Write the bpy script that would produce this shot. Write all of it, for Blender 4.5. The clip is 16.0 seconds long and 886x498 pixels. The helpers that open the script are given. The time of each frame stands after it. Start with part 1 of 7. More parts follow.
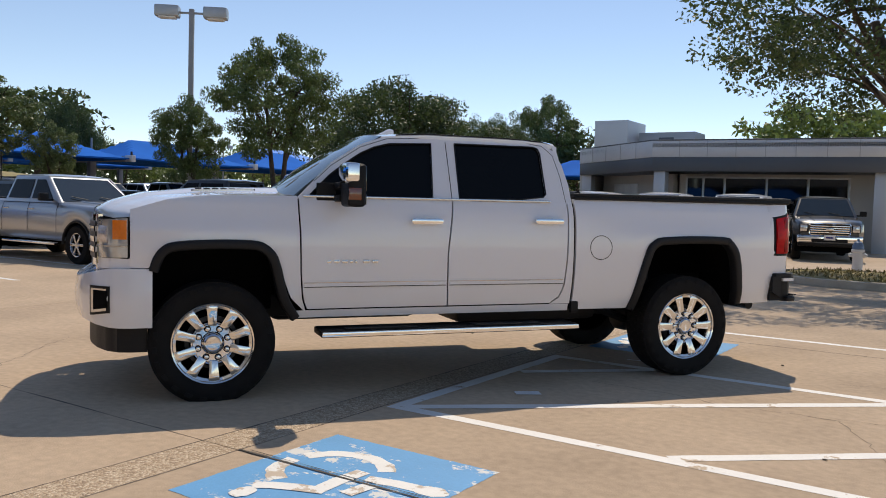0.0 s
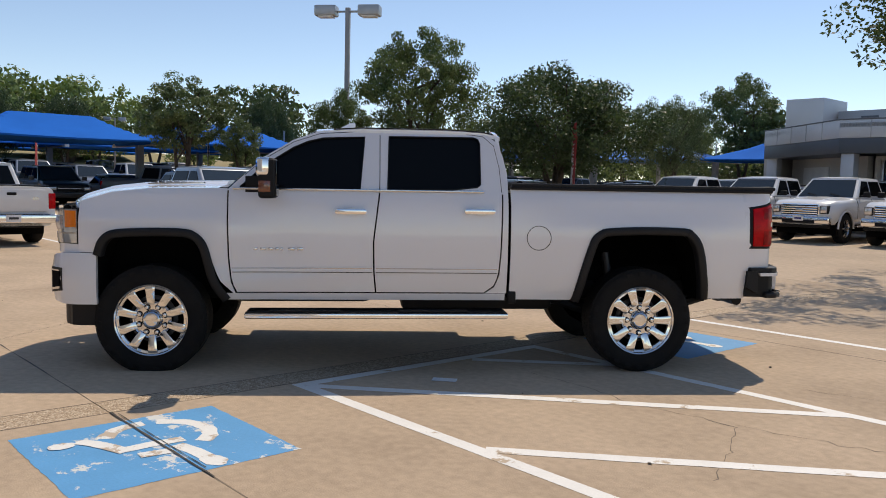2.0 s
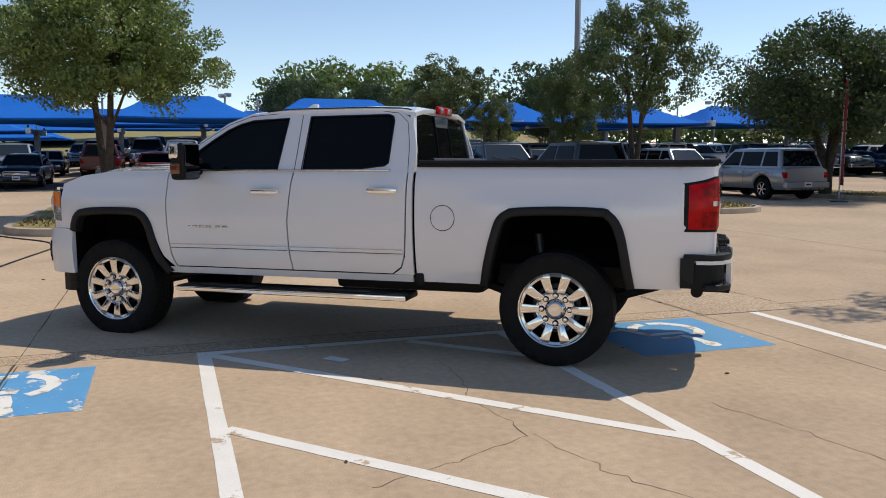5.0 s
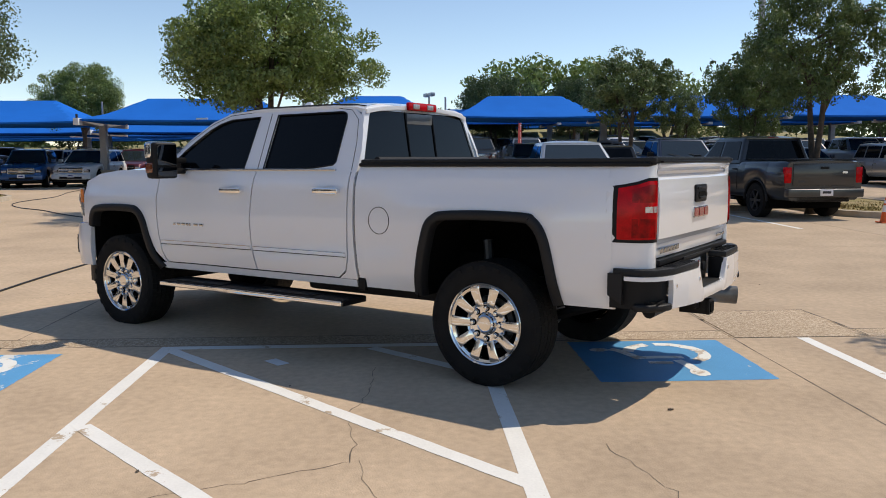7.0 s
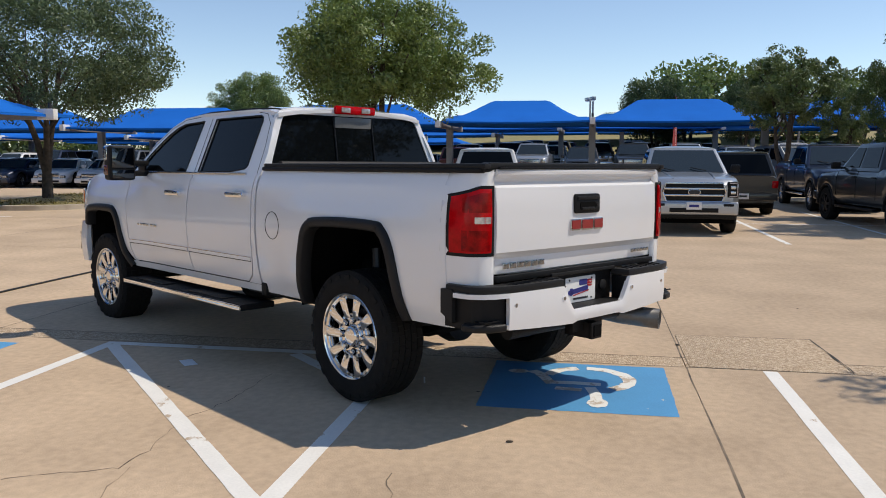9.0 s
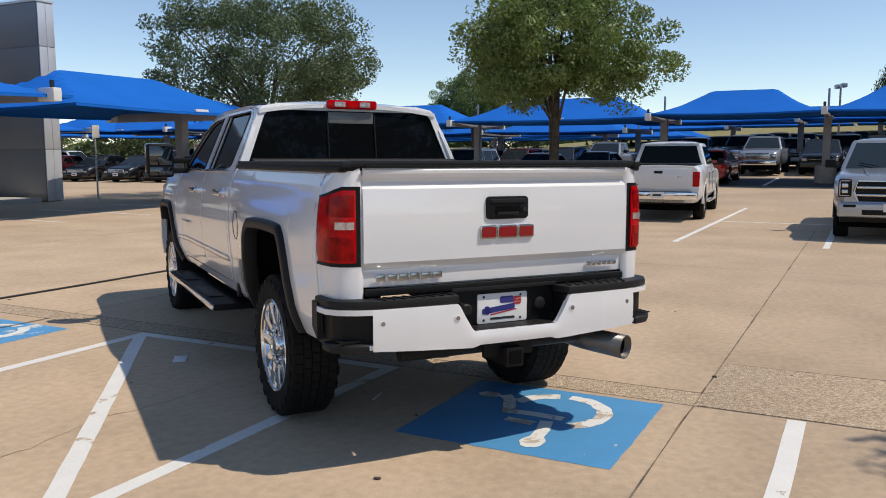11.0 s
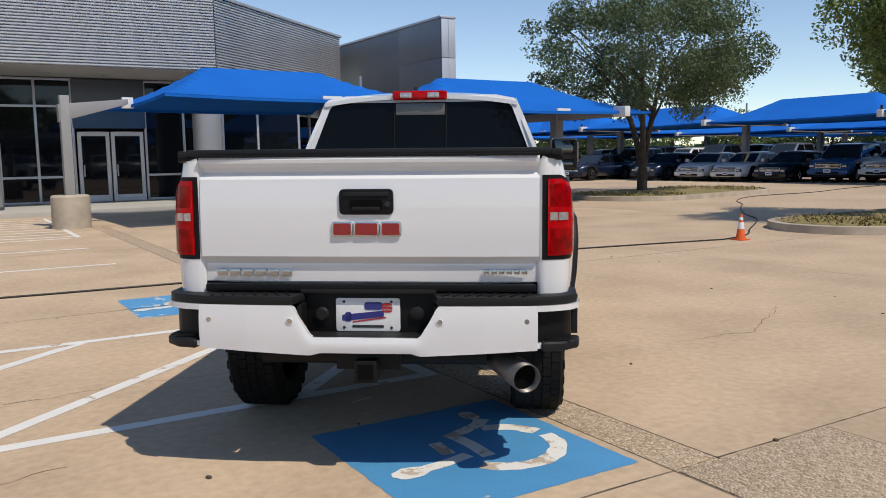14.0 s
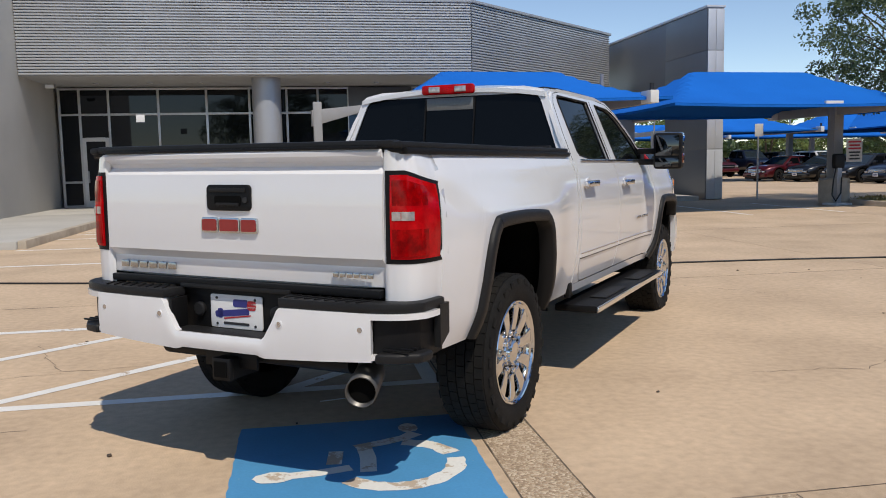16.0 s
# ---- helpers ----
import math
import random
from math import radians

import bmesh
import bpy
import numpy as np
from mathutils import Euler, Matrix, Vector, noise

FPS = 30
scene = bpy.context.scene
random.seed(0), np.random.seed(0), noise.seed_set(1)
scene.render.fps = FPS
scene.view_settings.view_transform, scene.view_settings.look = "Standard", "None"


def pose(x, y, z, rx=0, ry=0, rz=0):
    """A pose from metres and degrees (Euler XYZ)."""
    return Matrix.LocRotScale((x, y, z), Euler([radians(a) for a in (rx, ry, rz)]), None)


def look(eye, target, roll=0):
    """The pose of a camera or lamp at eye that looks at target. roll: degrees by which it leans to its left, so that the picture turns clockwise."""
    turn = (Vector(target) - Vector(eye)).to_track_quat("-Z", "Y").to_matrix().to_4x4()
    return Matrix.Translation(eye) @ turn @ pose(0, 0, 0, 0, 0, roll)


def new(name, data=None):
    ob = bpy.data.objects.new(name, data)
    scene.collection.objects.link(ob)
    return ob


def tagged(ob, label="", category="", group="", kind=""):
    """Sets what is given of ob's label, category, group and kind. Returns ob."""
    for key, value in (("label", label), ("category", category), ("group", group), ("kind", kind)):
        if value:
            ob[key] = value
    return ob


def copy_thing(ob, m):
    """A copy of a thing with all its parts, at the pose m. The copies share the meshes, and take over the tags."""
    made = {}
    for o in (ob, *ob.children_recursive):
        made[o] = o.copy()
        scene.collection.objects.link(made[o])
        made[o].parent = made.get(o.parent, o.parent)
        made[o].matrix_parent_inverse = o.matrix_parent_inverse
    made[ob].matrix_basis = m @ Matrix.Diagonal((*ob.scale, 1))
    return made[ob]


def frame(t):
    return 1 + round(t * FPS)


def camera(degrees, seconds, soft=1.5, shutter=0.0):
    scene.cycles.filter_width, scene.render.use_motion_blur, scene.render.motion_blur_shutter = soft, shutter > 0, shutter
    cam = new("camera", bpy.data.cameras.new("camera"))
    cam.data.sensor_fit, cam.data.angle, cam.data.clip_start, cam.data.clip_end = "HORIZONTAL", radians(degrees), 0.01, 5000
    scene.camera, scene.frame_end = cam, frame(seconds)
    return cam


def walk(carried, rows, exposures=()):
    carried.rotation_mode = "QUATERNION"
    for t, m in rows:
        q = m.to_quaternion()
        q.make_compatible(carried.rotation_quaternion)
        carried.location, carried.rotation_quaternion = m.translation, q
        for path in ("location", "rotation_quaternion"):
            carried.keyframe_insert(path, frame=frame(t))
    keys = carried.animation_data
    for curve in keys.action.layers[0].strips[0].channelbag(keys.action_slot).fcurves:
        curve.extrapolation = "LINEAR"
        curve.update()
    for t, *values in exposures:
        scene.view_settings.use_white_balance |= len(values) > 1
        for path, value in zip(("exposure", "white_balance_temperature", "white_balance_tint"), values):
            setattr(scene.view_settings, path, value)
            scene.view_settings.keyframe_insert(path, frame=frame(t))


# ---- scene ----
cam = camera(56.7, 16.0, soft=0.95)
PATH = [
    (0, (0.056, -0.049, 1.396), (-1.048, 1.615, 1.29), 1.7),
    (0.5, (0.569, 0.243, 1.412), (-0.638, 1.834, 1.296), 1.7),
    (1, (1.008, 0.587, 1.436), (-0.304, 2.091, 1.311), 1.6),
    (1.5, (1.426, 0.933, 1.464), (0.02, 2.347, 1.326), 1.5),
    (2, (1.864, 1.268, 1.494), (0.371, 2.59, 1.34), 1.4),
    (2.5, (2.22, 1.634, 1.576), (0.652, 2.862, 1.402), 1.3),
    (3, (2.652, 2.043, 1.602), (1.01, 3.168, 1.409), 1.1),
    (3.5, (2.947, 2.483, 1.587), (1.237, 3.499, 1.381), 0.9),
    (4, (3.186, 3.027, 1.568), (1.411, 3.923, 1.351), 0.5),
    (6.5, (3.409, 5.911, 1.602), (1.436, 6.136, 1.364), -0.1),
    (7, (3.351, 6.392, 1.587), (1.367, 6.486, 1.35), -0.2),
    (7.5, (3.301, 6.896, 1.585), (1.315, 6.871, 1.352), -0.1),
    (8, (3.222, 7.409, 1.579), (1.239, 7.28, 1.353), 0.1),
    (10.5, (2.166, 9.751, 1.591), (0.333, 8.988, 1.356), -0.2),
    (11, (1.796, 10.082, 1.59), (0.034, 9.167, 1.354), -0.2),
    (11.5, (1.416, 10.413, 1.592), (-0.263, 9.352, 1.355), -0.2),
    (12, (1.036, 10.692, 1.577), (-0.544, 9.488, 1.343), -0.1),
    (12.5, (0.698, 11.045, 1.566), (-0.768, 9.704, 1.335), -0.2),
    (13, (0.339, 11.307, 1.521), (-0.998, 9.838, 1.293), -0.4),
    (13.5, (-0.057, 11.574, 1.51), (-1.249, 9.984, 1.281), -0.7),
    (14, (-0.496, 11.82, 1.504), (-1.525, 10.12, 1.278), -1.0),
    (14.5, (-0.998, 11.955, 1.49), (-1.853, 10.161, 1.27), -1.3),
    (15, (-1.518, 12.082, 1.483), (-2.196, 10.212, 1.27), -1.5),
    (15.5, (-2.009, 12.132, 1.454), (-2.514, 10.208, 1.246), -1.5),
    (16, (-2.475, 12.259, 1.437), (-2.811, 10.298, 1.228), -1.2),
]
walk(cam, [(t, look(eye, target, roll)) for t, eye, target, roll in PATH], [(0, 0.02, 7500, 13), (3.5, 0.02, 7350, 12), (6.3, 0.08, 7200, 11), (7.5, 0.11, 7200, 11), (8.2, 0.09, 7150, 11), (10.5, 0.02, 7100, 11), (13, -0.02, 7050, 11), (16, -0.05, 7000, 11)])

# ---- world, sun, exposure ----
SUN = Vector((-0.151, 0.537, 0.830))
world = bpy.data.worlds.new("world")
scene.world = world
world.use_nodes = True
wn = world.node_tree.nodes
sky = wn.new("ShaderNodeTexSky")
sky.sky_type = "NISHITA"
sky.sun_disc = False
sky.sun_elevation = radians(56)
sky.sun_rotation = radians(-15.7)
sky.altitude, sky.air_density, sky.dust_density, sky.ozone_density = 150, 0.8, 0.0, 2.6
bg = wn["Background"]
bg.inputs["Strength"].default_value = 0.15
world.node_tree.links.new(sky.outputs[0], bg.inputs["Color"])
sun_data = bpy.data.lights.new("sun", "SUN")
sun_data.energy, sun_data.angle, sun_data.color = 3.38, radians(0.6), (1.0, 0.955, 0.88)
sun_ob = new("sun", sun_data)
sun_ob.matrix_world = look(SUN * 60, (0, 0, 0))

# ---- materials ----
def material(name, colour, rough=0.5, metal=0.0, second=None, scale=3.0, amount=0.5, fine=60.0, grain=0.08,
             bump=0.0, bump_scale=80.0, coat=0.0, spec=0.5, per_object=0.0, trans=0.0, alpha=1.0, island=0.0):
    """A principled surface with broad blotches, fine grain and a little relief, in metres."""
    m = bpy.data.materials.new(name)
    m.use_nodes = True
    n, lk = m.node_tree.nodes, m.node_tree.links
    b = n["Principled BSDF"]
    tc = n.new("ShaderNodeTexCoord")
    big = n.new("ShaderNodeTexNoise")
    big.inputs["Scale"].default_value, big.inputs["Detail"].default_value = scale, 6
    small = n.new("ShaderNodeTexNoise")
    small.inputs["Scale"].default_value, small.inputs["Detail"].default_value = fine, 5
    for q in (big, small):
        lk.new(tc.outputs["Object"], q.inputs["Vector"])
    ramp = n.new("ShaderNodeMapRange")
    ramp.inputs["From Min"].default_value, ramp.inputs["From Max"].default_value = 0.36, 0.66
    ramp.inputs["To Min"].default_value, ramp.inputs["To Max"].default_value = 0.0, amount
    lk.new(big.outputs["Fac"], ramp.inputs["Value"])
    mix = n.new("ShaderNodeMix")
    mix.data_type = "RGBA"
    mix.inputs["A"].default_value = (*colour, 1)
    mix.inputs["B"].default_value = (*(second or [c * 0.8 for c in colour]), 1)
    lk.new(ramp.outputs["Result"], mix.inputs["Factor"])
    val = n.new("ShaderNodeMapRange")
    val.inputs["To Min"].default_value, val.inputs["To Max"].default_value = 1 - 2 * grain, 1 + 2 * grain
    lk.new(small.outputs["Fac"], val.inputs["Value"])
    last = val.outputs["Result"]
    if per_object or island:
        info = n.new("ShaderNodeNewGeometry" if island else "ShaderNodeObjectInfo")
        rnd = n.new("ShaderNodeMapRange")
        k = island or per_object
        rnd.inputs["To Min"].default_value, rnd.inputs["To Max"].default_value = 1 - k, 1 + k
        lk.new(info.outputs["Random Per Island" if island else "Random"], rnd.inputs["Value"])
        mul = n.new("ShaderNodeMath")
        mul.operation = "MULTIPLY"
        lk.new(last, mul.inputs[0])
        lk.new(rnd.outputs["Result"], mul.inputs[1])
        last = mul.outputs[0]
    scl = n.new("ShaderNodeVectorMath")
    scl.operation = "SCALE"
    lk.new(mix.outputs["Result"], scl.inputs[0])
    lk.new(last, scl.inputs["Scale"])
    lk.new(scl.outputs[0], b.inputs["Base Color"])
    b.inputs["Roughness"].default_value = rough
    b.inputs["Metallic"].default_value = metal
    b.inputs["Coat Weight"].default_value = coat
    b.inputs["Coat Roughness"].default_value = 0.04
    b.inputs["Specular IOR Level"].default_value = spec
    b.inputs["Transmission Weight"].default_value = trans
    b.inputs["Alpha"].default_value = alpha
    if bump:
        bn = n.new("ShaderNodeTexNoise")
        bn.inputs["Scale"].default_value, bn.inputs["Detail"].default_value = bump_scale, 4
        lk.new(tc.outputs["Object"], bn.inputs["Vector"])
        bp = n.new("ShaderNodeBump")
        bp.inputs["Strength"].default_value, bp.inputs["Distance"].default_value = bump, 0.01
        lk.new(bn.outputs["Fac"], bp.inputs["Height"])
        lk.new(bp.outputs["Normal"], b.inputs["Normal"])
    return m


def worn(name, paint, under, cover, scale, rough=0.6):
    """Traffic paint that has flaked away in patches down to the ground below."""
    m = material(name, paint, rough, grain=0.05, second=[c * 0.86 for c in paint], scale=4, bump=0.1)
    n, lk = m.node_tree.nodes, m.node_tree.links
    b = n["Principled BSDF"]
    old = b.inputs["Base Color"].links[0].from_socket
    tc = n["Texture Coordinate"]
    flake = n.new("ShaderNodeTexNoise")
    flake.inputs["Scale"].default_value, flake.inputs["Detail"].default_value, flake.inputs["Roughness"].default_value = scale, 9, 0.72
    lk.new(tc.outputs["Object"], flake.inputs["Vector"])
    cut = n.new("ShaderNodeMapRange")
    cut.inputs["From Min"].default_value, cut.inputs["From Max"].default_value = cover, cover + 0.025
    lk.new(flake.outputs["Fac"], cut.inputs["Value"])
    mix = n.new("ShaderNodeMix")
    mix.data_type = "RGBA"
    mix.inputs["B"].default_value = (*under, 1)
    lk.new(old, mix.inputs["A"])
    lk.new(cut.outputs["Result"], mix.inputs["Factor"])
    lk.new(mix.outputs["Result"], b.inputs["Base Color"])
    return m


CONCRETE = (0.565, 0.425, 0.295)
concrete = material("concrete", CONCRETE, 0.85, second=(0.44, 0.328, 0.226), scale=0.9, amount=0.8, fine=16, grain=0.125, bump=0.3, bump_scale=90, spec=0.2, per_object=0.045)
sheet_mat = material("concrete_sheet", CONCRETE, 0.85, second=(0.43, 0.322, 0.224), scale=0.3, amount=0.8, fine=8, grain=0.12, bump=0.2, bump_scale=120, spec=0.3)
for m_ in (concrete, sheet_mat):
    m_.node_tree.nodes["Principled BSDF"].inputs["Diffuse Roughness"].default_value = 0.25
sealant = material("joint_sealant", (0.07, 0.056, 0.043), 0.8, second=(0.26, 0.195, 0.135), scale=4, amount=1.0)
sealant_dark = material("dark_joint_sealant", (0.03, 0.027, 0.024), 0.8, second=(0.10, 0.085, 0.07), scale=6, amount=0.8)
walkway_mat = material("pavement_concrete", (0.46, 0.44, 0.40), 0.85, scale=0.8, fine=120, bump=0.2)
kerb_mat = material("kerb_concrete", (0.50, 0.43, 0.34), 0.85, second=(0.36, 0.30, 0.23), scale=2.5, amount=0.9, fine=90, bump=0.3)
# dark grey with the canopies' shade put into its colour
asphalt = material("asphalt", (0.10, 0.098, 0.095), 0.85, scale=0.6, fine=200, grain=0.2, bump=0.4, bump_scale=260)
white_line = worn("white_line_paint", (0.80, 0.78, 0.73), (0.47, 0.36, 0.25), 0.60, 3.0)
blue_paint = worn("blue_marking_paint", (0.075, 0.30, 0.56), (0.55, 0.54, 0.50), 0.655, 5.0)
blue_flaked = worn("flaked_blue_paint", (0.095, 0.34, 0.62), (0.66, 0.66, 0.62), 0.555, 3.4)
symbol_paint = worn("white_symbol_paint", (0.80, 0.79, 0.74), (0.52, 0.42, 0.32), 0.53, 4.0)
grass_soil = material("dry_lawn", (0.20, 0.17, 0.055), 0.95, second=(0.30, 0.225, 0.105), scale=1.4, amount=1.0, fine=60, grain=0.25, bump=0.8, bump_scale=60)
lawn_mat = material("green_lawn", (0.10, 0.20, 0.03), 0.95, second=(0.16, 0.22, 0.05), scale=1.4, amount=1.0, fine=60, grain=0.25, bump=0.8, bump_scale=60)
hill_mat = material("dry_hill_grass", (0.30, 0.235, 0.11), 0.95, second=(0.22, 0.22, 0.08), scale=0.08, amount=0.9, fine=2.0, grain=0.15)
bark = material("bark", (0.10, 0.075, 0.055), 0.95, second=(0.05, 0.04, 0.03), scale=8, amount=1, fine=60, grain=0.2, bump=0.9, bump_scale=40)


def foliage(name, colour, second, thin):
    """Leaf surface that also lets some light through."""
    m = material(name, colour, 0.5, second=second, scale=1.1, amount=0.9, island=0.45, spec=0.4)
    n, lk = m.node_tree.nodes, m.node_tree.links
    b = n["Principled BSDF"]
    tr = n.new("ShaderNodeBsdfTranslucent")
    tr.inputs["Color"].default_value = (*thin, 1)
    mx = n.new("ShaderNodeMixShader")
    mx.inputs["Fac"].default_value = 0.2
    lk.new(b.outputs[0], mx.inputs[1])
    lk.new(tr.outputs[0], mx.inputs[2])
    lk.new(mx.outputs[0], n["Material Output"].inputs["Surface"])
    return m


leaf_a = foliage("oak_leaves", (0.115, 0.172, 0.05), (0.19, 0.24, 0.08), (0.24, 0.34, 0.07))
leaf_d = foliage("deep_oak_leaves", (0.070, 0.112, 0.036), (0.115, 0.158, 0.058), (0.13, 0.20, 0.05))
leaf_b = foliage("dark_leaves", (0.042, 0.072, 0.028), (0.075, 0.108, 0.042), (0.08, 0.13, 0.03))
leaf_c = foliage("grey_green_leaves", (0.070, 0.105, 0.046), (0.125, 0.165, 0.078), (0.12, 0.18, 0.06))
leaf_e = foliage("olive_leaves", (0.085, 0.125, 0.045), (0.15, 0.19, 0.08), (0.15, 0.21, 0.06))
fabric = material("blue_shade_cloth", (0.007, 0.145, 0.57), 0.9, second=(0.006, 0.12, 0.48), scale=0.5, amount=0.8, fine=30, grain=0.05, spec=0.08)
fabric_worn = material("faded_blue_shade_cloth", (0.05, 0.25, 0.72), 0.7, second=(0.30, 0.50, 0.80), scale=0.16, amount=0.7, fine=30, grain=0.04, spec=0.2)
steel = material("grey_steel", (0.33, 0.325, 0.32), 0.5, 0.2, scale=1.5, fine=50)
white_steel = material("white_steel", (0.72, 0.72, 0.70), 0.45, scale=2)
galvanised = material("galvanised_steel", (0.45, 0.46, 0.47), 0.45, 0.6, scale=4)
facade_white = material("precast_panel", (0.55, 0.53, 0.49), 0.85, second=(0.48, 0.46, 0.425), scale=0.5, amount=0.9, fine=90, bump=0.15)
ribbed = material("ribbed_metal", (0.55, 0.56, 0.575), 0.4, 0.4, scale=0.7, fine=20, grain=0.03)
clad_dark = material("dark_cladding", (0.105, 0.115, 0.13), 0.42, 0.35, scale=0.4, fine=30, grain=0.03)
clad_fin = material("portal_cladding", (0.235, 0.245, 0.26), 0.42, 0.35, scale=0.4, fine=30, grain=0.03)
clad_mid = material("grey_cladding", (0.40, 0.41, 0.43), 0.4, 0.4, scale=0.4, fine=30, grain=0.03)
clad_pale = material("pale_cladding", (0.62, 0.63, 0.65), 0.4, 0.3, scale=0.4, fine=30, grain=0.03)
soffit_mat = material("soffit_plaster", (0.42, 0.42, 0.42), 0.8, scale=0.5)
frame_alu = material("aluminium_frame", (0.62, 0.63, 0.64), 0.35, 0.5, scale=3)
dark_glass = material("tinted_facade_glass", (0.006, 0.008, 0.011), 0.03, spec=0.36, grain=0.0)
car_glass = material("tinted_car_glass", (0.004, 0.005, 0.006), 0.03, spec=0.16, grain=0.0)
screen_glass = material("windscreen_glass", (0.02, 0.028, 0.032), 0.03, spec=0.75, grain=0.0)
pearl = material("pearl_white_paint", (0.79, 0.79, 0.805), 0.22, 0.0, second=(0.775, 0.78, 0.80), scale=1.2, fine=900, grain=0.015, coat=1.0)
black_plastic = material("black_plastic", (0.007, 0.007, 0.0078), 0.5, spec=0.22, scale=4, fine=150, grain=0.1, bump=0.15, bump_scale=300)
grey_plastic = material("dark_grey_plastic", (0.015, 0.015, 0.016), 0.5, spec=0.24, scale=4, fine=150, grain=0.1, bump=0.15, bump_scale=300)
liner = material("wheel_liner", (0.004, 0.004, 0.004), 0.95, spec=0.1)
rubber = material("tyre_rubber", (0.009, 0.009, 0.0092), 0.8, spec=0.2, second=(0.016, 0.0145, 0.013), scale=6, amount=0.6, fine=120, grain=0.1, bump=0.3, bump_scale=160)
alloy = material("polished_alloy", (0.74, 0.74, 0.74), 0.09, 1.0, second=(0.66, 0.66, 0.66), grain=0.02)
chrome = material("chrome", (0.86, 0.86, 0.87), 0.06, 1.0, grain=0.01)
badge_metal = material("badge_chrome", (0.48, 0.485, 0.49), 0.22, 1.0, grain=0.02)
satin = material("satin_chrome", (0.62, 0.62, 0.63), 0.22, 1.0, grain=0.02)
dark_metal = material("dark_metal", (0.05, 0.05, 0.052), 0.45, 0.7, scale=10)
exhaust_mat = material("exhaust_steel", (0.17, 0.165, 0.16), 0.42, 0.7, second=(0.09, 0.085, 0.08), scale=6, amount=0.8)
red_lens = material("red_lens", (0.56, 0.003, 0.007), 0.12, coat=0.12, spec=0.12, second=(0.34, 0.002, 0.004), scale=14, amount=0.9, fine=90, grain=0.12)
deep_red_lens = material("deep_red_lens", (0.36, 0.0016, 0.003), 0.12, coat=0.12, spec=0.12, second=(0.17, 0.001, 0.002), scale=22, amount=1.0, fine=120, grain=0.2)
clear_lens = material("clear_lens", (0.40, 0.37, 0.37), 0.12, 0.4, second=(0.62, 0.58, 0.58), scale=40, amount=0.9, coat=0.6)
amber_lens = material("amber_lens", (0.85, 0.21, 0.015), 0.12, coat=1.0)
head_lens = material("headlamp_lens", (0.62, 0.63, 0.64), 0.06, 0.7, coat=1.0)
red_badge = material("red_badge", (0.30, 0.012, 0.016), 0.2, coat=0.6)
plate_white = material("plate_white", (0.80, 0.80, 0.80), 0.4, grain=0.01)
ink_blue = material("ink_blue", (0.03, 0.035, 0.22), 0.5)
ink_red = material("ink_red", (0.5, 0.02, 0.03), 0.5)
ink_dark = material("ink_dark", (0.03, 0.03, 0.035), 0.5)
vinyl = material("black_vinyl", (0.010, 0.010, 0.011), 0.5, spec=0.24, scale=2, fine=250, grain=0.12, bump=0.2, bump_scale=200)
hydrant_mat = material("grey_hydrant_paint", (0.58, 0.59, 0.60), 0.5, scale=5)
hydrant_blue = material("blue_cap_paint", (0.12, 0.20, 0.33), 0.5, scale=5)
cone_orange = material("orange_plastic", (0.80, 0.13, 0.02), 0.5, scale=6)
cone_white = material("reflective_white", (0.80, 0.80, 0.80), 0.4)
hose_mat = material("black_hose", (0.015, 0.015, 0.016), 0.5)
flag_red = material("red_banner_cloth", (0.42, 0.055, 0.055), 0.8)
flag_dark = material("dark_banner_cloth", (0.02, 0.02, 0.035), 0.8)
banner_white = material("banner_white", (0.80, 0.80, 0.80), 0.8)
sign_mat = material("sign_face", (0.62, 0.60, 0.58), 0.5)


def car_paint(name, colour, metal=0.0, rough=0.3):
    return material(name, colour, rough, metal, fine=700, grain=0.02, scale=1.5, second=[c * 0.95 for c in colour], coat=0.7)


paint_white = car_paint("white_car_paint", (0.72, 0.72, 0.72))
paint_silver = car_paint("silver_car_paint", (0.40, 0.42, 0.45), 0.6)
paint_grey = car_paint("slate_car_paint", (0.17, 0.185, 0.205), 0.5)
paint_dark = car_paint("dark_grey_car_paint", (0.035, 0.036, 0.038), 0.4)
paint_black = car_paint("black_car_paint", (0.008, 0.008, 0.009))
paint_blue = car_paint("blue_car_paint", (0.015, 0.09, 0.26), 0.3)
paint_navy = car_paint("navy_car_paint", (0.010, 0.018, 0.045), 0.3)
paint_maroon = car_paint("maroon_car_paint", (0.09, 0.008, 0.012), 0.3)
paint_red = car_paint("red_car_paint", (0.36, 0.012, 0.014), 0.2)

mirror_glass = material("mirror_glass", (0.10, 0.105, 0.11), 0.02, 1.0, grain=0.0)

# ---- mesh helpers ----
def smoothstep(a, b, x):
    u = min(1.0, max(0.0, (x - a) / (b - a)))
    return u * u * (3 - 2 * u)


def lerp_table(table, x):
    """Piecewise linear value from rising pairs."""
    if x <= table[0][0]:
        return table[0][1]
    for (a, p), (b, q) in zip(table, table[1:]):
        if x <= b:
            return p + (q - p) * (x - a) / (b - a)
    return table[-1][1]


def finish(me, angle=35):
    me.polygons.foreach_set("use_smooth", [True] * len(me.polygons))
    me.set_sharp_from_angle(angle=radians(angle))
    return me


def part(name, bm, mat, parent=None, label="", angle=35, fix=True):
    """Links a bmesh as one mesh object, under a parent where one is given."""
    if fix:
        bmesh.ops.recalc_face_normals(bm, faces=bm.faces)
    me = bpy.data.meshes.new(name)
    bm.to_mesh(me)
    bm.free()
    for m in mat if isinstance(mat, (list, tuple)) else [mat]:
        me.materials.append(m)
    finish(me, angle)
    ob = new(name, me)
    if parent is not None:
        ob.parent = parent
    if label:
        ob["label"] = label
    return ob


